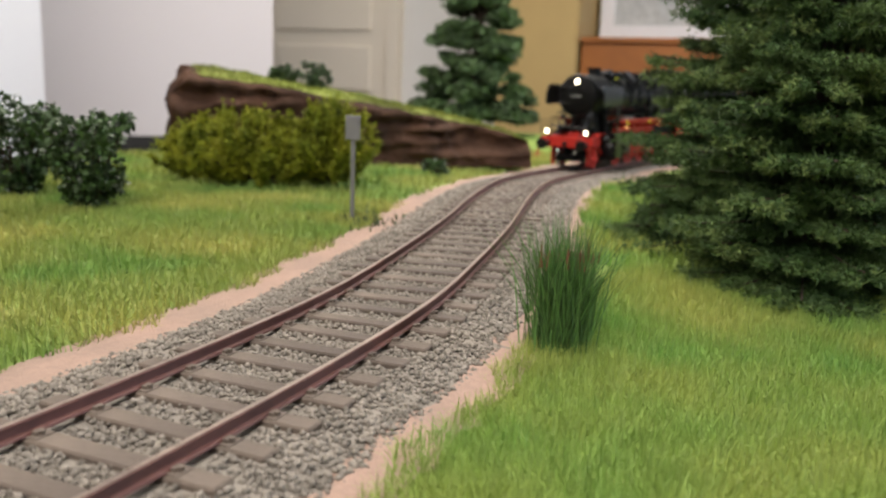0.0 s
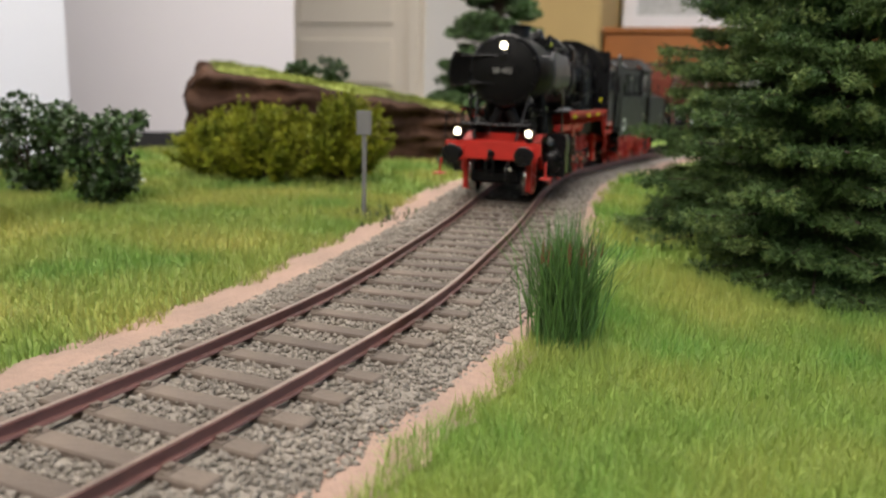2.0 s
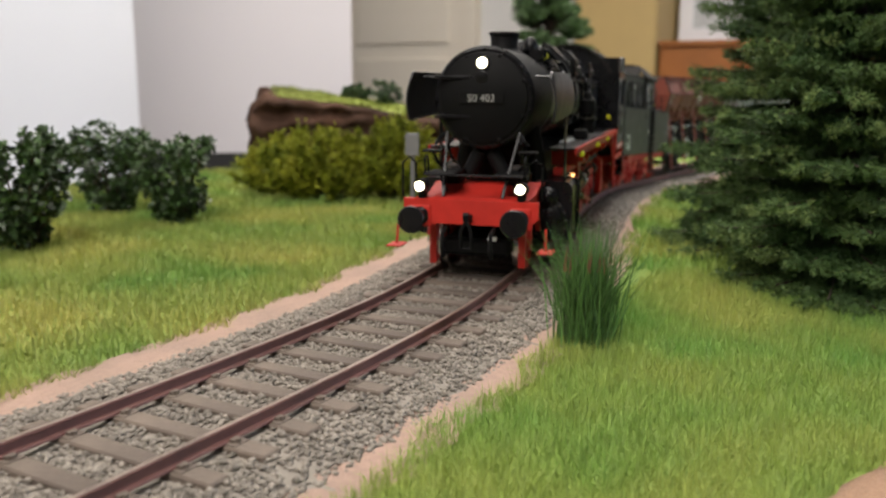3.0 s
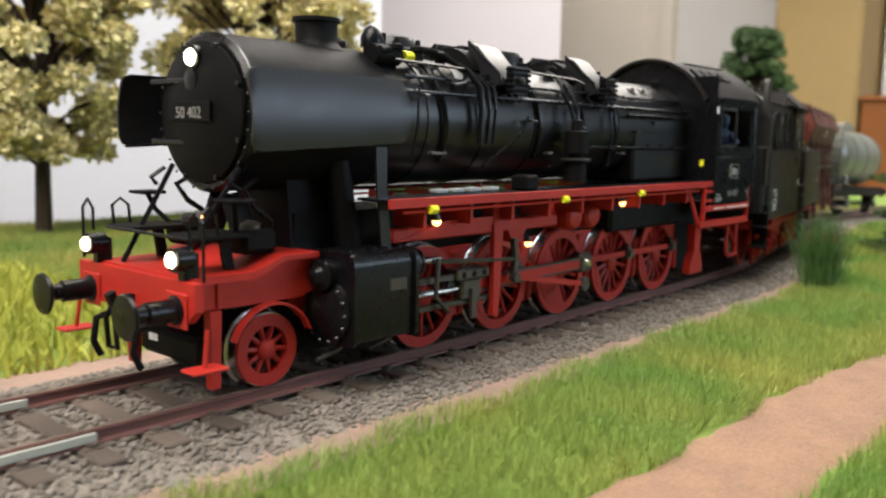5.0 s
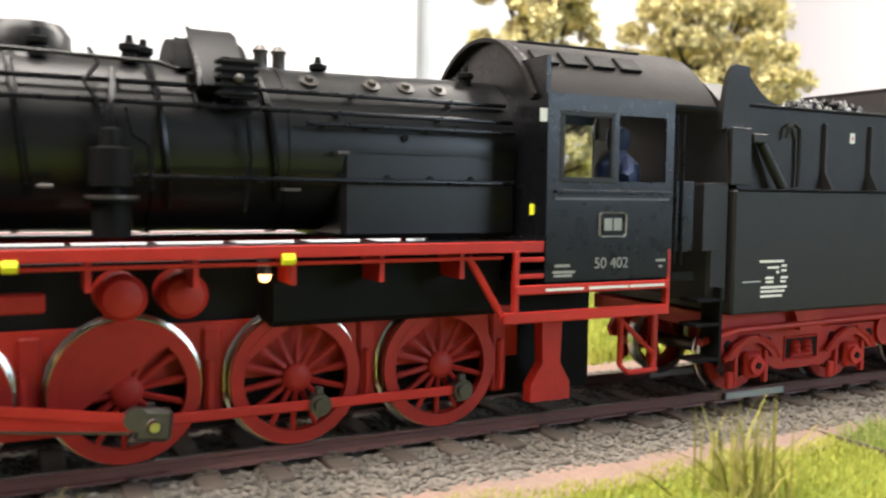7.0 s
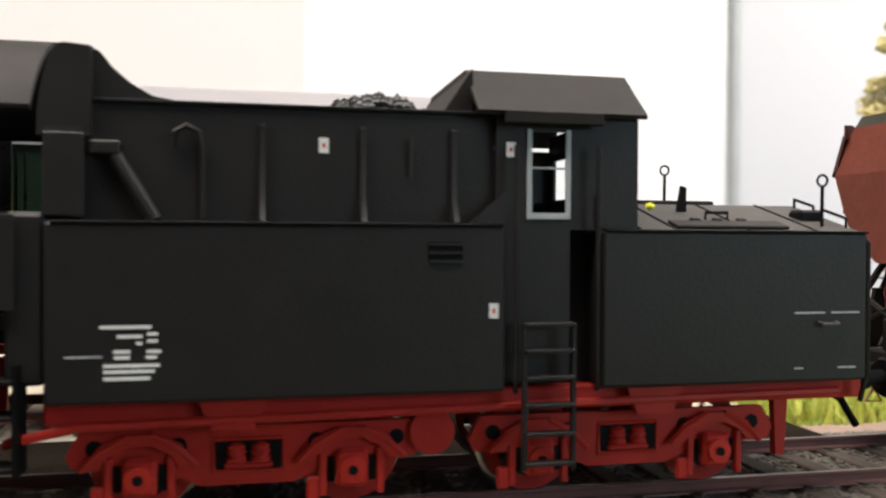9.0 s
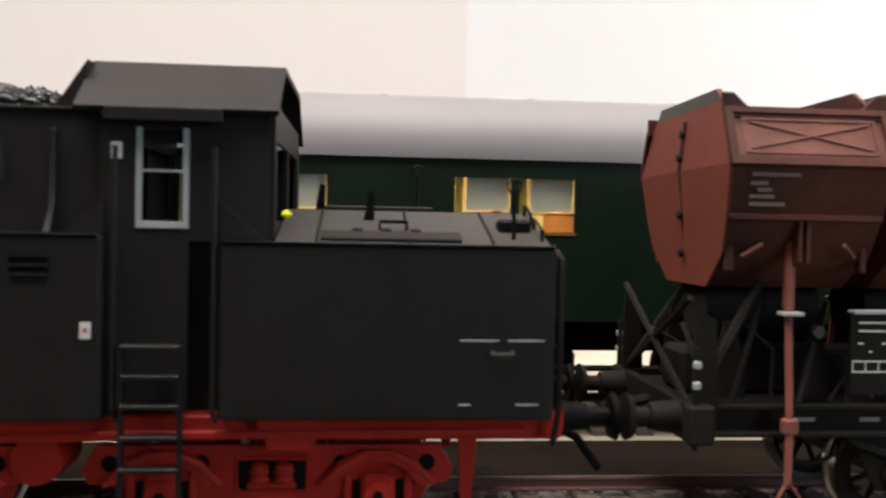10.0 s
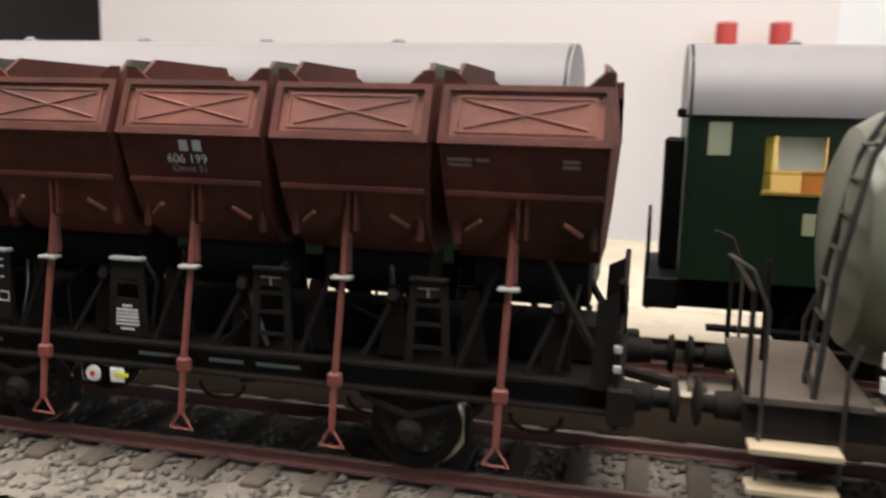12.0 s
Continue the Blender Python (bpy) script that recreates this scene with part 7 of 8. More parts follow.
def tub(k):
    x0 = TUB0 + PITCH * k
    x1 = x0 + TW
    def inset(z):
        return 0.09 * (3.46 - z) / 1.18 if z < 3.46 else 0.06 * (z - 3.46) / 0.5

    inner = [(y * 0.965, z if z > 3.9 else z + 0.05) for y, z in PROFILE]
    bm = bm_new()
    for ring_, flip in ((PROFILE, False), (inner, True)):
        lo, hi = [bm.verts.new((x0 + 0.03 + inset(p[1]), *p)) for p in ring_], [bm.verts.new((x1 - 0.03 - inset(p[1]), *p)) for p in ring_]
        for i in range(len(ring_)):
            j = (i + 1) % len(ring_)
            if i == 4:
                continue
            f = (lo[i], lo[j], hi[j], hi[i])
            bm.faces.new(f[::-1] if flip else f)
    t = W("tub", bm, OXIDE, label="weathered brown steel tub")
    lower = PROFILE[:4] + PROFILE[6:]
    upper = [PROFILE[3], PROFILE[4], (-0.72, 4.22), (0.85, 4.22), PROFILE[5], PROFILE[6]]
    for xe, d, first in ((x0, 1, True), (x1, -1, False)):
        bm = bm_new()
        for shape in (lower, upper):
            near = [bm.verts.new((xe + d * inset(z), y, z)) for y, z in shape]
            far = [bm.verts.new((xe + d * (inset(z) + 0.04), y, z)) for y, z in shape]
            bm.faces.new(near)
            bm.faces.new(far[::-1])
            for i in range(len(shape)):
                j = (i + 1) % len(shape)
                bm.faces.new((near[i], near[j], far[j], far[i]))
        bmesh.ops.recalc_face_normals(bm, faces=bm.faces)
        W("tub_end", bm, OXIDE_RED if k == 0 and first else OXIDE, t, "brick red tub end" if k == 0 and first else "")
    for side in (-1, 1):
        # upper flap with a rolled frame and a pressed cross
        a = Vector((side * 1.27, 3.46)), Vector((side * 1.06, 3.97))
        up = (a[1] - a[0]).normalized()
        out = Vector((up.y * side, -up.x * side))
        def on(u, v, lift):
            p = a[0] + up * v + out * lift
            return (x0 + u, p.x, p.y)
        def plate(u0, u1, v0, v1, thick, material, name):
            b2 = bm_new()
            q = [b2.verts.new(on(u, v, l)) for l in (-0.01, thick) for u, v in ((u0, v0), (u1, v0), (u1, v1), (u0, v1))]
            for f in ((4, 5, 6, 7), (0, 1, 5, 4), (1, 2, 6, 5), (2, 3, 7, 6), (3, 0, 4, 7)):
                b2.faces.new([q[i] for i in f])
            bmesh.ops.recalc_face_normals(b2, faces=b2.faces)
            return W(name, b2, material, t)
        H = (a[1] - a[0]).length
        # upward-tilted flap takes the lighter oxide to look lit
        flap = plate(0.04, TW - 0.04, 0.02, H - 0.02, 0.022, OXIDE_LIT, "flap")
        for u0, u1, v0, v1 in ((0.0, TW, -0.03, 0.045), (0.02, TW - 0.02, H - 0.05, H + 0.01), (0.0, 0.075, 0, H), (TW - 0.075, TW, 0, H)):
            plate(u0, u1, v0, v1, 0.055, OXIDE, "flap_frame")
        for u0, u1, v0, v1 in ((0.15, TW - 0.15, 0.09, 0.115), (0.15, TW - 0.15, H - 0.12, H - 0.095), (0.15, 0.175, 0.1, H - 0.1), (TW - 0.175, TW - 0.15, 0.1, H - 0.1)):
            plate(u0, u1, v0, v1, 0.034, OXIDE_LIT, "pressing")
        for s2 in (1, -1):
            n = 10
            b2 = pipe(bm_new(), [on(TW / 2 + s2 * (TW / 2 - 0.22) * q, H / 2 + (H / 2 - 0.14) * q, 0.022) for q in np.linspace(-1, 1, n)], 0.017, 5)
            W("cross_pressing", b2, OXIDE_LIT, t)
        for u in (0.12, TW - 0.12):
            W("pin", lathe(bm_new(), on(u, H - 0.10, 0.05), (0, side, 0.3), [(0, 0.025), (0.02, 0.02)], 8), WAGON_BLACK, t)
        for xe in (x0, x1 - 0.30):
            W("ear", prism(bm_new(), [(xe, 3.95), (xe + 0.30, 3.95), (xe + (0.10 if xe == x0 else 0.30), 4.13), (xe + (0.0 if xe == x0 else 0.20), 4.13)], "y", side * 1.06 - 0.02, side * 1.06 + 0.02), OXIDE, t)
        W("belt", box(bm_new(), x0 + 0.055, x1 - 0.055, side * 1.15 - 0.025, side * 1.15 + 0.025, 2.94, 3.0, 0.01), OXIDE, t)
        W("post", box(bm_new(), x0 + TW / 2 - 0.055, x0 + TW / 2 - 0.025, side * 1.08 - 0.06, side * 1.08 + 0.02, 2.55, 2.94), OXIDE, t)
        W("post", box(bm_new(), x0 + TW / 2 + 0.025, x0 + TW / 2 + 0.055, side * 1.08 - 0.06, side * 1.08 + 0.02, 2.55, 2.94), OXIDE, t)
        for u, d in ((0.24, 0.16), (TW - 0.24, -0.16)):
            W("lug", pipe(bm_new(), [(x0 + u, side * 1.02, 2.60), (x0 + u + d, side * 1.12, 2.72)], 0.025, 5), OXIDE_LIT, t)
        for u0 in (0.10, TW - 0.18):
            W("corner_rib", box(bm_new(), x0 + u0, x0 + u0 + 0.08, side * 0.96 - 0.05, side * 0.96 + 0.05, 2.45, 2.92, 0.02), OXIDE, t)
    if k == 0:
        W("end_seam", pipe(bm_new(), [(x0 + 0.12, 0, 2.35), (x0 - 0.005, 0, 3.46), (x0 + 0.05, 0, 3.98)], 0.025, 5), OXIDE, t)
        for z in (2.6, 3.0, 3.6, 3.85):
            W("end_bolt", lathe(bm_new(), (x0 + inset(z) - 0.02, 0.0, z), (-1, 0, 0), [(0, 0.05), (0.03, 0.04)], 8), WAGON_BLACK, t)
    W("rocker", cyl(bm_new(), (x0 + 0.2, 0, 2.05), (x1 - 0.2, 0, 2.05), 0.34, 18), WAGON_BLACK, t)
    for xe, d in ((x0 + 0.075, 1), (x1 - 0.075, -1)):   # olive liners of the two raised ends
        W("end_liner", prism(bm_new(), [(-0.98, 3.45), (0.98, 3.45), (1.03, 3.94), (0.84, 4.21), (-0.72, 4.21), (-1.03, 3.94)], "x", min(xe, xe + 0.02 * d), max(xe, xe + 0.02 * d)), TUB_INNER, t, "olive grey end liner")
    W("inner_floor", box(bm_new(), x0 + 0.12, x1 - 0.12, -1.05, 1.05, 3.30, 3.36), TUB_INNER, t)
    return t


for k in range(5):
    t = tub(k)
    x0 = TUB0 + PITCH * k
    ym = -1.205
    if k == 2:
        for u in (-0.13, 0.02):
            W("print_block", box(bm_new(), x0 + TW / 2 + u, x0 + TW / 2 + u + 0.10, -0.004, 0.004, -0.06, 0.06, 0.002), WHITE_PRINT, t, at=(0, -1.232, 3.34), turn=(16, 0, 0))
        letters("606 199", 0.10, WHITE_PRINT, t, (x0 + TW / 2 - 0.05, -1.201, 3.16), (106, 0, 0))
        letters("Ommi 51", 0.075, GREY_PRINT, t, (x0 + TW / 2 - 0.03, -1.175, 3.07), (106, 0, 0))
    if k == 0:
        for n, (u, w, z) in enumerate(((0.45, 0.46, 3.36), (0.30, 0.16, 3.28), (0.36, 0.14, 3.22), (0.34, 0.24, 3.16), (0.40, 0.34, 3.09))):
            W("print_line", box(bm_new(), x0 + u - w / 2, x0 + u + w / 2, -1.262 + (3.36 - z) * 0.29, -1.254 + (3.36 - z) * 0.29, z - 0.018, z + 0.018), FADED_PRINT, t)
    if k == 4:
        for u, w, z in ((0.20, 0.24, 3.30), (0.20, 0.22, 3.25), (0.42, 0.12, 3.30), (1.25, 0.16, 3.31), (1.25, 0.16, 3.26)):
            W("print_line", box(bm_new(), x0 + u - w / 2, x0 + u + w / 2, -1.252 + (3.36 - z) * 0.29, -1.244 + (3.36 - z) * 0.29, z - 0.016, z + 0.016), FADED_PRINT, t)

for side in (-1, 1):
    W("sole_bar", prism(bm_new(), [(side * 1.0, 0.90), (side * 1.12, 0.90), (side * 1.12, 0.935), (side * 1.03, 0.95), (side * 1.03, 1.15), (side * 1.12, 1.165), (side * 1.12, 1.20), (side * 1.0, 1.20)], "x", 22.15, 31.05), WAGON_BLACK, label="dusty black sole bar")
    for k in range(5):
        xr = 23.13 + 1.70 * k
        rod = W("tipping_rod", pipe(bm_new(), [(xr + 0.02, side * 1.0, 2.75), (xr, side * 1.08, 2.05), (xr - 0.03, side * 1.22, 1.0), (xr - 0.05, side * 1.25, 0.50)], 0.037, 8), ROD_RED, label="faded red tipping lever rod")
        W("rod_plate", box(bm_new(), xr - 0.10, xr + 0.11, side * 1.10 - 0.08, side * 1.10 + 0.06, 2.05, 2.085, 0.008), JOINER, rod)
        W("rod_sleeve", box(bm_new(), xr - 0.10, xr + 0.05, side * 1.21 - 0.05, side * 1.21 + 0.05, 0.95, 1.10, 0.02), ROD_RED, rod)
        W("rod_handle", pipe(bm_new(), [(xr - 0.05, side * 1.25, 0.52), (xr - 0.17, side * 1.27, 0.34), (xr + 0.09, side * 1.27, 0.33), (xr - 0.05, side * 1.25, 0.52)], 0.02, 6), ROD_RED, rod)
        W("rod_slot", box(bm_new(), xr - 0.02, xr + 0.07, side * 1.02 - 0.04, side * 1.02 + 0.04, 2.1, 2.5, 0.01), OXIDE_LIT, rod)
        W("strut", pipe(bm_new(), [(xr + 0.18, side * 0.98, 1.2), (xr + 0.42, side * 0.8, 1.75)], 0.03, 5), WAGON_BLACK)
        W("strut", pipe(bm_new(), [(xr - 0.5, side * 0.98, 1.2), (xr - 0.15, side * 0.85, 2.2)], 0.03, 5), WAGON_BLACK)
    for k in range(4):
        xt = 24.01 + 1.70 * k
        y0, y1 = side * 0.98 - 0.02, side * 0.98 + 0.02
        tr = W("trestle", prism(bm_new(), [(xt - 0.24, 1.20), (xt - 0.16, 1.20), (xt - 0.12, 2.0), (xt + 0.12, 2.0), (xt + 0.16, 1.20), (xt + 0.24, 1.20), (xt + 0.19, 2.09), (xt - 0.19, 2.09)], "y", y0, y1), WAGON_BLACK, label="dusty black tub trestle")
        W("trestle_cap", box(bm_new(), xt - 0.2, xt + 0.2, side * 0.98 - 0.06, side * 0.98 + 0.06, 2.06, 2.10, 0.01), WINDOW_FRAME if k < 2 else WAGON_BLACK, tr)
        if k == 0:
            W("data_plate", box(bm_new(), xt - 0.22, xt + 0.22, side * 1.01 - 0.012, side * 1.01 + 0.012, 1.28, 2.05, 0.006), WAGON_BLACK, tr)
            for u, w, z in ((0, 0.28, 1.98), (0, 0.28, 1.90), (-0.12, 0.05, 1.78), (0.12, 0.05, 1.78), (-0.02, 0.03, 1.70)):
                W("print_line", box(bm_new(), xt + u - w / 2, xt + u + w / 2, side * 1.024 - 0.003, side * 1.024 + 0.003, z - 0.008, z + 0.008), WHITE_PRINT, tr)
            for u0, u1, z0, z1 in ((-0.2, 0.2, 1.60, 1.615), (-0.2, 0.2, 1.50, 1.515), (-0.2, -0.19, 1.5, 1.615), (0.19, 0.2, 1.5, 1.615), (-0.07, -0.06, 1.5, 1.615), (0.06, 0.07, 1.5, 1.615)):
                W("print_line", box(bm_new(), xt + u0, xt + u1, side * 1.024 - 0.003, side * 1.024 + 0.003, z0, z1), WHITE_PRINT, tr)
        elif k == 1:
            W("data_plate", prism(bm_new(), [(xt - 0.20, 1.24), (xt + 0.20, 1.24), (xt + 0.16, 1.60), (xt - 0.16, 1.60)], "y", side * 1.0 - 0.012, side * 1.0 + 0.012), WAGON_BLACK, tr)
            for u, w, z in ((0, 0.12, 1.56), (0, 0.26, 1.515), (0, 0.27, 1.475), (0, 0.27, 1.435), (0, 0.28, 1.395), (0, 0.28, 1.355), (0, 0.16, 1.30)):
                W("print_line", box(bm_new(), xt + u - w / 2, xt + u + w / 2, side * 1.014 - 0.003, side * 1.014 + 0.003, z - 0.011, z + 0.011), WHITE_PRINT, tr)
            W("crest_plate", box(bm_new(), xt - 0.15, xt + 0.15, y0, y1, 1.85, 2.06), WAGON_BLACK, tr)
        else:
            W("crest_plate", box(bm_new(), xt - 0.15, xt + 0.15, side * 0.99 - 0.015, side * 0.99 + 0.015, 1.90, 2.06), WAGON_BLACK, tr)
            W("crest_mark", box(bm_new(), xt - 0.11, xt + 0.11, side * 1.01 - 0.003, side * 1.01 + 0.003, 1.985, 2.0), FADED_PRINT, tr)
            W("crest_mark", box(bm_new(), xt - 0.012, xt + 0.012, side * 1.01 - 0.003, side * 1.01 + 0.003, 1.90, 1.985), FADED_PRINT, tr)
        for z in (1.38, 1.62, 1.82):
            W("trestle_bar", box(bm_new(), xt - 0.20, xt + 0.20, y0, y1, z - 0.018, z + 0.018), WAGON_BLACK, tr)
    for u, w in ((24.0, 0.2), (26.1, 0.5), (26.9, 0.4), (27.5, 0.5), (23.3, 0.3)):
        W("sole_print", box(bm_new(), u - w / 2, u + w / 2, side * 1.032 - 0.003, side * 1.032 + 0.003, 1.03, 1.07), GREY_PRINT)
    for xe, d in ((22.2, 1), (31.0, -1)):
        W("end_strut", pipe(bm_new(), [(xe + 0.05 * d, side * 1.05, 1.2), (xe + 0.75 * d, side * 0.85, 2.35)], 0.05, 6), WAGON_BLACK)
        W("end_bracket", prism(bm_new(), [(xe, 1.15), (xe + 0.25 * d, 1.15), (xe + 0.22 * d, 2.0), (xe + 0.02 * d, 2.1)], "y", side * 1.1 - 0.02, side * 1.1 + 0.02), WAGON_BLACK)
        W("lamp_bracket", box(bm_new(), xe - 0.035, xe + 0.035, side * 1.22 - 0.03, side * 1.22 + 0.03, 1.37, 1.44, 0.01), WINDOW_FRAME)
        W("lamp_bracket", box(bm_new(), xe - 0.035, xe + 0.035, side * 1.22 - 0.03, side * 1.22 + 0.03, 1.56, 1.63, 0.01), WINDOW_FRAME)
        W("corner_block", box(bm_new(), xe - 0.08, xe + 0.18, side * 1.16 - 0.10, side * 1.16 + 0.10, 0.85, 1.22, 0.03), WAGON_BLACK)
        W("end_post", pipe(bm_new(), [(xe, side * 1.2, 0.8), (xe, side * 1.2, 1.75)], 0.028, 6), WAGON_BLACK)
        W("buffer", lathe(bm_new(), (xe - 0.05 * d, side * 0.875, 1.05), (-d, 0, 0), [(0, 0.16), (0.28, 0.13), (0.29, 0.09), (0.45, 0.09), (0.46, 0.2), (0.52, 0.23), (0.55, 0.05)], 20), WAGON_BLACK, label="dark steel buffer")
    W("marker_disc", lathe(bm_new(), (25.35, side * 1.13, 0.80), (0, side, 0), [(0, 0.09), (0.02, 0.09)], 14), WHITE_PRINT)
    W("marker_dot", lathe(bm_new(), (25.35, side * 1.15, 0.80), (0, side, 0), [(0, 0.03), (0.015, 0.03)], 10), SIGNAL_RED)
    W("marker_square", box(bm_new(), 25.55, 25.73, side * 1.13 - 0.01, side * 1.13 + 0.01, 0.72, 0.88, 0.01), WHITE_PRINT)
    W("marker_bar", box(bm_new(), 25.62, 25.78, side * 1.142 - 0.008, side * 1.142 + 0.008, 0.79, 0.83), YELLOW)
for xe in (22.2, 31.0):
    W("head_stock", box(bm_new(), xe - 0.05, xe + 0.05, -1.2, 1.2, 0.85, 1.22, 0.02), WAGON_BLACK)
    W("coupling", pipe(bm_new(), [(xe, 0, 1.05), (xe + (0.55 if xe > 26 else -0.55), 0, 0.95)], 0.06, 7), WAGON_BLACK)
    W("end_lattice", pipe(bm_new(), [(xe, -1.0, 1.2), (xe, 1.0, 2.2)], 0.035, 5), WAGON_BLACK)
    W("end_lattice", pipe(bm_new(), [(xe, 1.0, 1.2), (xe, -1.0, 2.2)], 0.035, 5), WAGON_BLACK)
W("floor", box(bm_new(), 22.3, 30.95, -0.85, 0.85, 1.0, 1.15), WAGON_BLACK)
W("spine", box(bm_new(), 22.4, 30.9, -0.30, 0.30, 1.15, 1.62, 0.05), WAGON_BLACK)
for x in (24.3, 28.95):
    wheelset(x, 0.50, 8, 0, 0.12, 0, wagon, pin=False, paint=WAGON_BLACK)
    for side in (-1, 1):
        W("axle_guard", prism(bm_new(), [(x - 0.5, 0.9), (x + 0.5, 0.9), (x + 0.2, 0.35), (x - 0.2, 0.35)], "y", side * 1.0 - 0.02, side * 1.0 + 0.02), WAGON_BLACK)
        W("axle_box", lathe(bm_new(), (x, side * 1.0, 0.5), (0, side, 0), [(0, 0.16), (0.08, 0.15), (0.12, 0.08), (0.17, 0.07)], 14), WAGON_BLACK)
        W("spring", prism(bm_new(), [(x - 0.55, 0.90), (x, 0.72), (x + 0.55, 0.90), (x + 0.5, 0.82), (x, 0.64), (x - 0.5, 0.82)], "y", side * 1.04 - 0.05, side * 1.04 + 0.05), WAGON_BLACK)
        W("brake_shoe", box(bm_new(), x + 0.53, x + 0.60, side * 0.78 - 0.06, side * 0.78 + 0.06, 0.3, 0.75, 0.03), WAGON_BLACK)
rng = np.random.RandomState(17)
for side in (-1, 1):   # levers, hoses and latch rods between the trestles
    for k in range(16):
        x, y, ln = 22.6 + 0.52 * k, side * rng.uniform(0.45, 0.95), rng.uniform(0.25, 0.6)
        W("latch_rod", pipe(bm_new(), [(x, y, 1.2), (x + rng.uniform(-0.3, 0.3), y - side * 0.05, 1.2 + ln), (x + rng.uniform(-0.3, 0.3), y - side * 0.15, 1.25 + ln * 1.5)], rng.uniform(0.016, 0.035), 6), WAGON_BLACK if k % 3 else DARK_STEEL)
    for k in range(5):
        xr = 23.13 + 1.70 * k
        for dx in (-0.42, 0.45):
            W("pivot_bracket", prism(bm_new(), [(xr + dx - 0.16, 1.2), (xr + dx + 0.16, 1.2), (xr + dx + 0.06, 1.95), (xr + dx - 0.06, 1.95)], "y", side * 0.74 - 0.03, side * 0.74 + 0.03), WAGON_BLACK)
        W("pivot_bolt", lathe(bm_new(), (xr + 0.45, side * 0.78, 1.86), (0, side, 0), [(0, 0.07), (0.05, 0.06)], 10), DARK_STEEL)
        W("hose_loop", pipe(bm_new(), [(xr + 0.3 + 0.26 * math.sin(a), side * 1.0, 0.78 - 0.16 * math.cos(a)) for a in np.linspace(-1.7, 1.7, 9)], 0.022, 5), WAGON_BLACK)
for x in (25.5, 26.9):
    W("brake_rigging", pipe(bm_new(), [(x, -0.7, 0.75), (x + 1.0, 0.4, 0.62)], 0.04, 6), WAGON_BLACK)

# ---- tank wagon ----
tanker = empty("tank_wagon", "olive grey tank wagon with an end platform and ladder", "wagon")
CONSIST.append((tanker, 34.6, 39.8, 0))


def K(name, bm, material, parent=tanker, label="", **more):
    return part(name, bm, material, parent, label, **more)


vessel = K("tank", lathe(bm_new(), (32.85, 0, 2.62), (1, 0, 0), [(0, 0.25), (0.06, 0.75), (0.2, 1.08), (0.42, 1.22), (0.5, 1.24), (7.0, 1.24), (7.1, 1.22), (7.3, 1.06), (7.42, 0.6), (7.45, 0.2)], 44), TANK, label="olive grey cylindrical tank")
for x in (33.45, 35.0, 37.0, 39.6):
    K("tank_band", lathe(bm_new(), (x, 0, 2.62), (1, 0, 0), [(0, 1.235), (0, 1.27), (0.09, 1.27), (0.09, 1.235), (0, 1.235)], 44), TANK, vessel)
K("filler_dome", lathe(bm_new(), (37.3, 0, 3.8), (0, 0, 1), [(0, 0.4), (0.3, 0.4), (0.38, 0.3)], 20), TANK, vessel)
for y in (-1.05, -0.55):
    K("ladder_rail", pipe(bm_new(), [(32.70, y, 1.2), (32.80, y, 2.4), (33.0, y, 3.45), (33.3, y, 3.98), (33.55, y, 4.05), (33.75, y, 3.9)], 0.03, 6), DARK_STEEL)
for k in range(8):
    t = k / 7
    K("ladder_rung", pipe(bm_new(), [(32.72 + 0.30 * t * t, -1.05, 1.35 + 2.2 * t), (32.72 + 0.30 * t * t, -0.55, 1.35 + 2.2 * t)], 0.024, 5), DARK_STEEL)
for side in (-1, 1):
    K("sole_bar", box(bm_new(), 32.1, 41.9, side * 1.05 - 0.05, side * 1.05 + 0.05, 0.88, 1.18, 0.02), WAGON_BLACK, label="dusty black sole bar")
    K("platform_rail", pipe(bm_new(), [(32.25, side * 1.15, 0.35), (32.25, side * 1.15, 1.2), (32.25, side * 1.15, 2.05), (32.10, side * 1.1, 2.4), (31.9, side * 0.9, 2.5)], 0.021, 6), DARK_STEEL)
    K("platform_rail", pipe(bm_new(), [(32.95, side * 1.18, 0.5), (32.95, side * 1.18, 1.5), (33.05, side * 1.15, 1.8)], 0.021, 6), DARK_STEEL)
    for z in (0.42, 0.80):
        K("foot_step", box(bm_new(), 32.15, 32.95, side * 1.22 - 0.14, side * 1.22 + 0.14, z - 0.03, z + 0.03, 0.008), TABLE_WOOD)
    for xe, d in ((32.15, 1), (41.85, -1)):
        K("buffer", lathe(bm_new(), (xe, side * 0.875, 1.05), (-d, 0, 0), [(0, 0.15), (0.28, 0.13), (0.29, 0.09), (0.40, 0.09), (0.41, 0.2), (0.46, 0.23), (0.5, 0.05)], 20), WAGON_BLACK)
    K("saddle", prism(bm_new(), [(34.5, 1.18), (35.2, 1.18), (35.1, 1.75), (34.6, 1.75)], "y", side * 0.9 - 0.05, side * 0.9 + 0.05), WAGON_BLACK)
    K("lamp_bracket", box(bm_new(), 33.2, 33.33, side * 1.26 - 0.03, side * 1.26 + 0.03, 1.42, 1.55), WHITE_PRINT)
    K("lamp_bracket", box(bm_new(), 33.2, 33.33, side * 1.26 - 0.03, side * 1.26 + 0.03, 1.64, 1.77), WHITE_PRINT)
K("platform", box(bm_new(), 32.1, 33.2, -1.15, 1.15, 1.18, 1.24), SLEEPER, label="planked end platform")
K("end_rail", pipe(bm_new(), [(32.12, -1.1, 1.24), (32.12, -1.1, 2.2), (32.12, 1.1, 2.2), (32.12, 1.1, 1.24)], 0.028, 6), WAGON_BLACK)
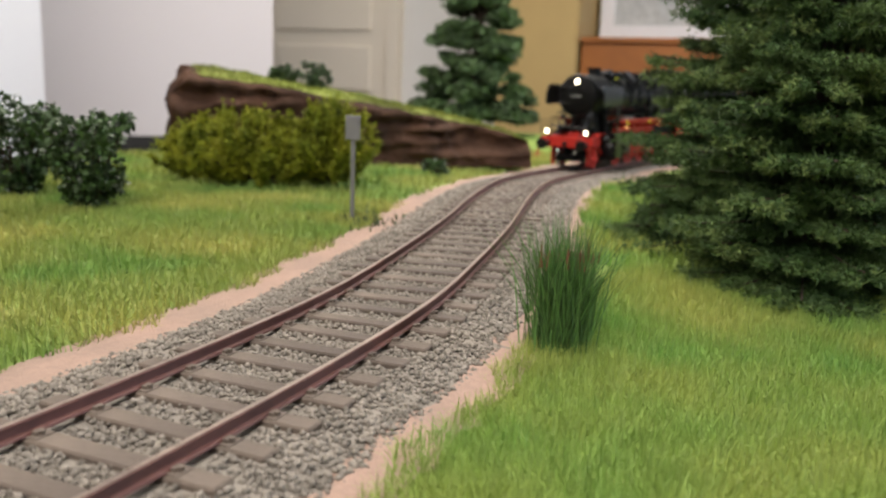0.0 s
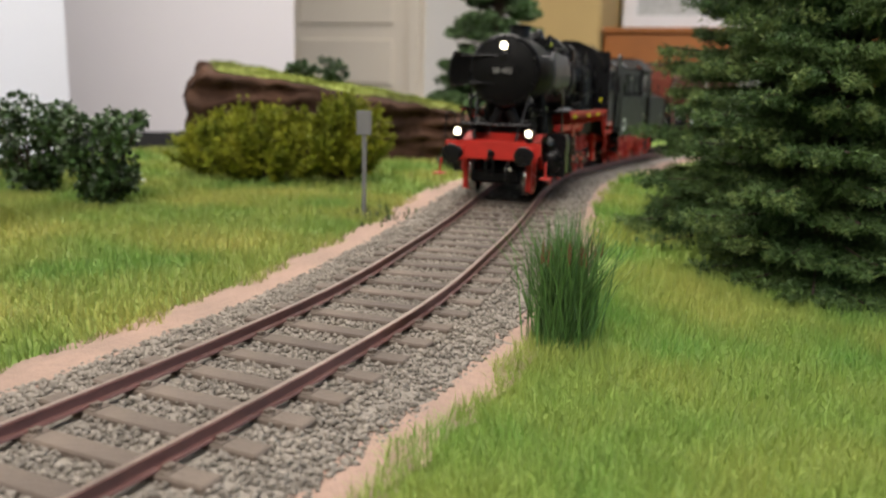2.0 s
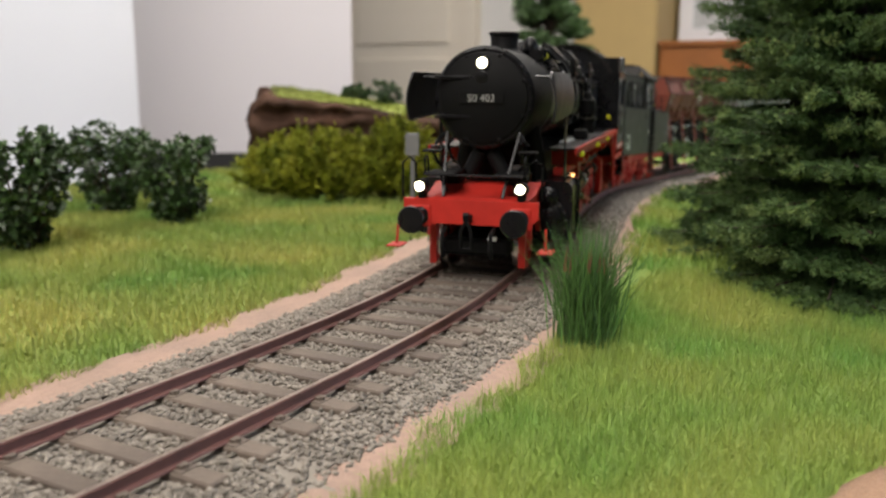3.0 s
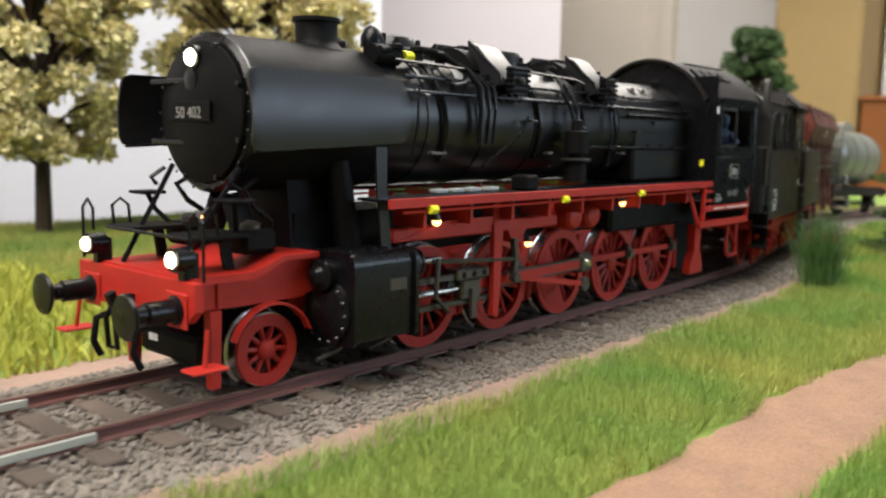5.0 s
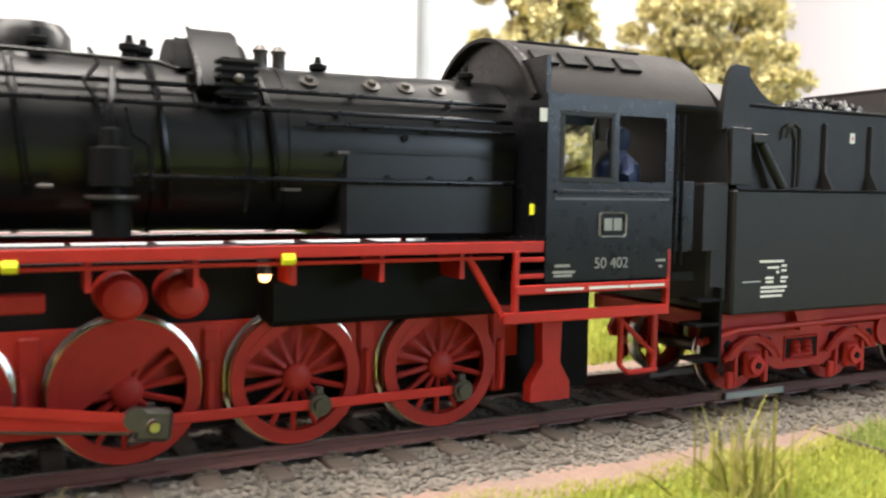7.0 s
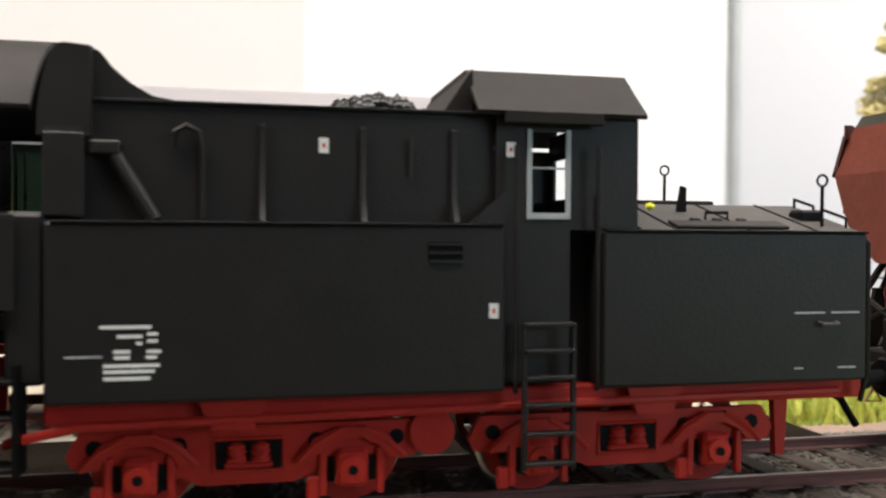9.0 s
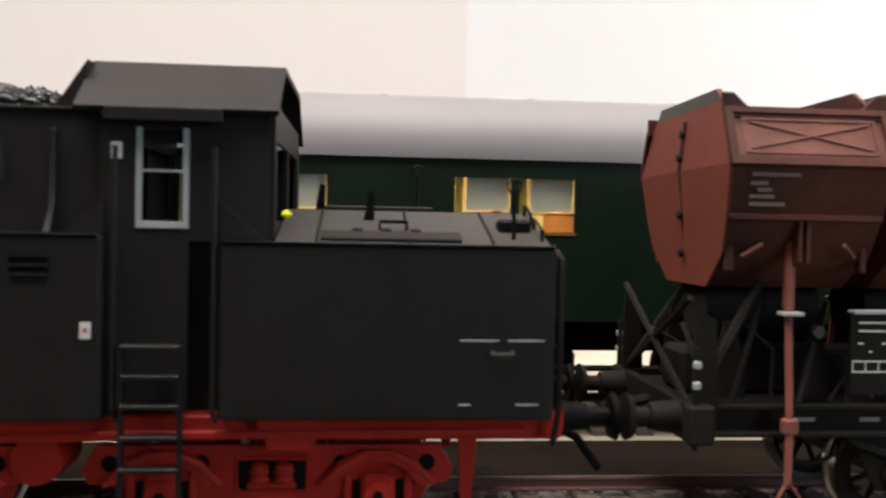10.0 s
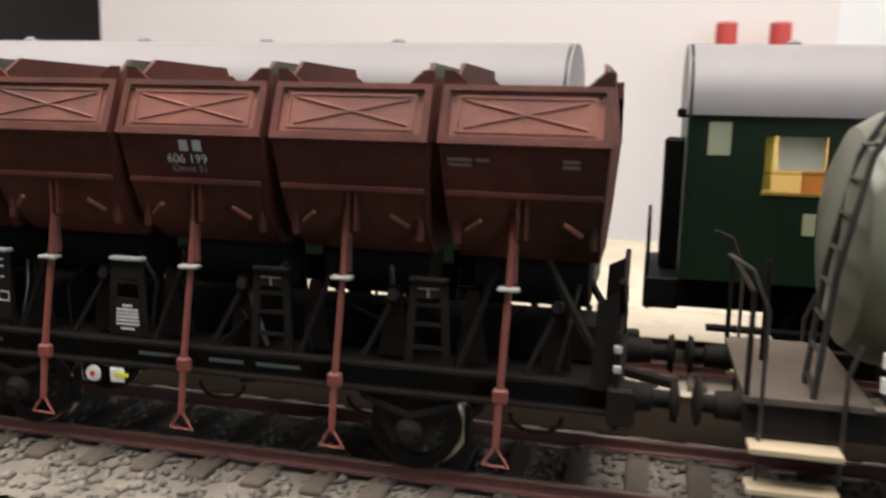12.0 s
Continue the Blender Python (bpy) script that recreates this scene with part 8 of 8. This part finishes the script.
K("brake_wheel", pipe(bm_new(), [(32.4 + 0.0, 0.2, 1.24), (32.4, 0.2, 2.3)], 0.03, 6), WAGON_BLACK)
K("frame_fill", box(bm_new(), 33.7, 41.8, -0.95, 0.95, 0.95, 1.3), WAGON_BLACK)
for x in (34.6, 39.8):
    wheelset(x, 0.50, 8, 0, 0.12, 0, tanker, pin=False, paint=WAGON_BLACK)
    for side in (-1, 1):
        K("axle_guard", prism(bm_new(), [(x - 0.5, 0.9), (x + 0.5, 0.9), (x + 0.2, 0.35), (x - 0.2, 0.35)], "y", side * 1.0 - 0.02, side * 1.0 + 0.02), WAGON_BLACK)
        K("axle_box", lathe(bm_new(), (x, side * 1.0, 0.5), (0, side, 0), [(0, 0.17), (0.10, 0.17), (0.14, 0.11)], 14), DARK_STEEL)


# ---- green coaches standing on the second track ----
def coach(x0, x1, windows):
    c = empty("passenger_coach", "bottle green passenger coach with a grey roof and lit windows", "coach", "coaches on the second track")
    c.matrix_basis = pose(0, 0, -0.24 * S)
    ya, yb, z0, z1, w0, w1 = 3.25, 6.25, 1.75, 4.06, 3.02, 3.78
    N = lambda name, bm, m, parent=c, label="": part(name, bm, m, parent, label)
    side = N("side_wall", box(bm_new(), x0, x1, ya, ya + 0.08, z0, w0), COACH_GREEN, c, "bottle green coach side")
    N("upper_wall", box(bm_new(), x0, x1, ya, ya + 0.08, w1, z1), COACH_GREEN, side)
    edges = [x0] + [e for a, b in windows for e in (a, b)] + [x1]
    for a, b in zip(edges[::2], edges[1::2]):
        N("pier", box(bm_new(), a, b, ya, ya + 0.08, w0, w1), COACH_GREEN, side)
    for a, b in windows:
        w = N("window", box(bm_new(), a, b, ya + 0.03, ya + 0.04, w0, w1), GLASS, c, "lit coach window")
        N("window_frame", box(bm_new(), a - 0.02, b + 0.02, ya - 0.015, ya, w0 - 0.04, w0), BRASS, w)
        N("curtain", box(bm_new(), a + 0.02, a + (b - a) * 0.16, ya + 0.12, ya + 0.16, w0 + 0.02, w1, 0.01), CURTAIN, w)
        # pale panel behind the glass, above the window bar
        N("blind", box(bm_new(), a + (b - a) * 0.22, b - 0.02, ya + 0.10, ya + 0.105, w0 + 0.30, w1), PALE_PANEL, w, "pale window blind")
        N("window_bar", box(bm_new(), a, b, ya + 0.05, ya + 0.07, w0 + 0.24, w0 + 0.27), BRASS, w)
    N("far_wall", box(bm_new(), x0, x1, yb - 0.08, yb, z0, z1), COACH_GREEN)
    N("inner_wall", box(bm_new(), x0 + 0.1, x1 - 0.1, yb - 0.16, yb - 0.1, z0 + 0.1, z1), CREAM_WALL)
    N("floor", box(bm_new(), x0, x1, ya + 0.08, yb - 0.08, z0, z0 + 0.1), SOOT)
    N("ceiling_strip", box(bm_new(), x0 + 0.3, x1 - 0.3, 4.2, 5.2, z1 - 0.06, z1 - 0.02), WINDOW_GLOW, c, "glowing interior light strip")
    for x in np.arange(x0 + 0.7, x1 - 0.4, 1.2):
        N("seat_back", box(bm_new(), x, x + 0.14, ya + 0.3, yb - 0.4, z0 + 0.1, 3.35, 0.04), WOOD)
    arch = [(3.20, z1 - 0.02)] + [(4.75 + 1.55 * math.sin(a), 4.04 + 1.06 * math.cos(a) ** 0.8) for a in np.linspace(-1.52, 1.52, 21)] + [(6.30, z1 - 0.02)]
    N("roof", prism(bm_new(), arch, "x", x0 - 0.06, x1 + 0.06), COACH_ROOF, c, "light grey arched roof")
    for x in np.arange(x0 + 1.5, x1 - 1, 2.4):
        N("roof_vent", lathe(bm_new(), (x, 5.1, 5.04), (0, 0, 1), [(0, 0.12), (0.12, 0.12), (0.16, 0.05)], 10), COACH_ROOF)
    for x in (x0, x1):
        d = -1 if x == x0 else 1
        N("end_wall", prism(bm_new(), arch + [(6.25, z0), (3.25, z0)], "x", x - 0.03 if d < 0 else x - 0.02, x + 0.02 if d < 0 else x + 0.03), COACH_GREEN)
        for y in (3.9, 5.6):
            N("buffer", lathe(bm_new(), (x, y, 1.35), (d, 0, 0), [(0, 0.14), (0.35, 0.1), (0.4, 0.2), (0.45, 0.2)], 14), SOOT)
        N("gangway", box(bm_new(), min(x, x + d * 0.3), max(x, x + d * 0.3), 4.35, 5.15, 1.7, 3.7, 0.05), SOOT)
        N("end_platform", box(bm_new(), min(x, x + d * 0.5), max(x, x + d * 0.5), 3.5, 6.0, 1.25, 1.7, 0.02), SOOT)
        N("platform_railing", pipe(bm_new(), [(x + d * 0.46, 3.6, 1.7), (x + d * 0.46, 3.6, 2.5), (x + d * 0.46, 5.9, 2.5), (x + d * 0.46, 5.9, 1.7)], 0.03, 6), SOOT)
        N("lamp_iron", box(bm_new(), x - 0.1 + d * 0.08, x + 0.1 + d * 0.08, 3.3, 3.42, 4.0, 4.12, 0.02), SOOT)
    N("number_block", box(bm_new(), x0 + 0.25, x0 + 0.55, ya - 0.006, ya, 3.5, 3.95), CREAM_PRINT)
    N("class_mark", box(bm_new(), x0 + 1.55, x0 + 1.72, ya - 0.006, ya, 2.45, 2.75), CREAM_PRINT)
    N("underframe", box(bm_new(), x0, x1, 3.5, 6.0, 1.3, z0), SOOT)
    N("foot_board", box(bm_new(), x0 + 0.4, x1 - 0.4, 3.15, 3.4, 1.05, 1.1), SOOT)
    N("battery_box", box(bm_new(), (x0 + x1) / 2 - 1.2, (x0 + x1) / 2 + 1.2, 3.5, 4.2, 0.8, 1.3, 0.05), SOOT)
    N("brace", pipe(bm_new(), [((x0 + x1) / 2 - 2.4, 3.3, 2.9), ((x0 + x1) / 2 - 3.4, 3.3, 1.9)], 0.03, 5), WINDOW_FRAME)
    for x in (x0 + 2.0, x1 - 2.0):
        for y in (4.0, 5.5):
            N("wheel", lathe(bm_new(), (x, y - 0.07, 0.80), (0, 1, 0), [(0, 0.1), (0, 0.5), (0.1, 0.5), (0.11, 0.53), (0.14, 0.53)], 24), WAGON_BLACK)
        N("axle_box", box(bm_new(), x - 0.2, x + 0.2, 3.6, 3.8, 0.65, 1.3, 0.04), SOOT)
    return c


PALE_PANEL = mat("pale_window_blind", (0.80, 0.74, 0.60), 0.8, vary=0.06, grain=90)
BRASS = mat("brass_trim", (0.45, 0.30, 0.08), 0.4, metal=0.6)
CREAM_WALL = mat("cream_interior", (0.75, 0.62, 0.38), 0.7)
WB = (-31.45, -30.15, -27.55, -26.62, -24.15, -23.02)
coach(-32.45, -21.35, [(a, a + 0.80) for a in WB])
WA = (-44.2, -42.8, -41.0, -39.2, -37.5, -36.2)
coach(-45.9, -34.2, [(a, a + 0.80) for a in WA])
stop = empty("buffer_stop", "small dark wooden buffer stop at the siding's end", "buffer stop")
for y in (4.0, 5.5):
    part("post", box(bm_new(), -20.9, -20.65, y - 0.12, y + 0.12, 0.05, 1.3, 0.03), BARK, stop)
part("beam", box(bm_new(), -21.0, -20.88, 3.5, 6.0, 0.9, 1.3, 0.03), BARK, stop)


# ---- motion ----
def run_at(t):
    """How far along the line the leading axle stands."""
    return float(np.interp(t, *zip(*LEAD)))


LEAD = [(0.0, 33.8), (0.5, 29.6), (1.0, 25.4), (1.5, 21.6), (2.0, 17.9), (2.5, 14.25), (3.0, 10.3), (3.5, 6.1), (5.3, -8.88), (11.0, 6.06 - 7.5 * SPEED), (11.5, -60.1), (12.0, -64.08)]


def body_pose(t, front, rear, back):
    """A vehicle that rests on the line at two points, as far back from the leading axle as given."""
    s = run_at(t)
    a, b = on_line(s + front)[0], on_line(s + rear)[0]
    d = b - a
    yaw, pitch = math.degrees(math.atan2(d[1], d[0])), -math.degrees(math.atan2(d[2], math.hypot(d[0], d[1])))
    m = pose(0, 0, 0, 0, pitch, yaw)
    m.translation = Vector(a * S) - m.to_3x3() @ Vector(((front + back) * S, 0, 0))
    return m


def motions():
    times = [k * 0.25 for k in range(49)]
    for thing, front, rear, back in CONSIST:
        walk(thing, [(t, body_pose(t, front, rear, back)) for t in times])
    fine, finer = [k * 0.1 for k in range(121)], [k * 0.05 for k in range(241)]
    for wheel, x, z, r in TURNING:
        walk(wheel, [(t, pose(x * S, 0, z * S, 0, math.degrees((run_at(t) - run_at(6.5)) / r), 0)) for t in (fine if r > 0.6 else finer)])
    for rod, side in RODS:
        rows = []
        for t in fine:
            a = radians(-34 + side) - (run_at(t) - run_at(6.5)) / 0.70
            rows.append((t, pose(CRANK * math.cos(a) * S, 0, CRANK * math.sin(a) * S)))
        walk(rod, rows)
    for rod, head, side in MAIN_RODS:
        rows, slide = [], []
        for t in fine:
            a = radians(-34 + side) - (run_at(t) - run_at(6.5)) / 0.70
            px, pz = D3X + CRANK * math.cos(a), 0.70 + CRANK * math.sin(a)
            dip = math.asin((pz - CYL_Z) / ROD_LEN)
            hx = px - ROD_LEN * math.cos(dip)
            rows.append((t, pose(px * S, 0, pz * S, 0, -math.degrees(dip), 0)))
            slide.append((t, pose(hx * S, 0, CYL_Z * S)))
        walk(rod, rows)
        walk(head, slide)


motions()
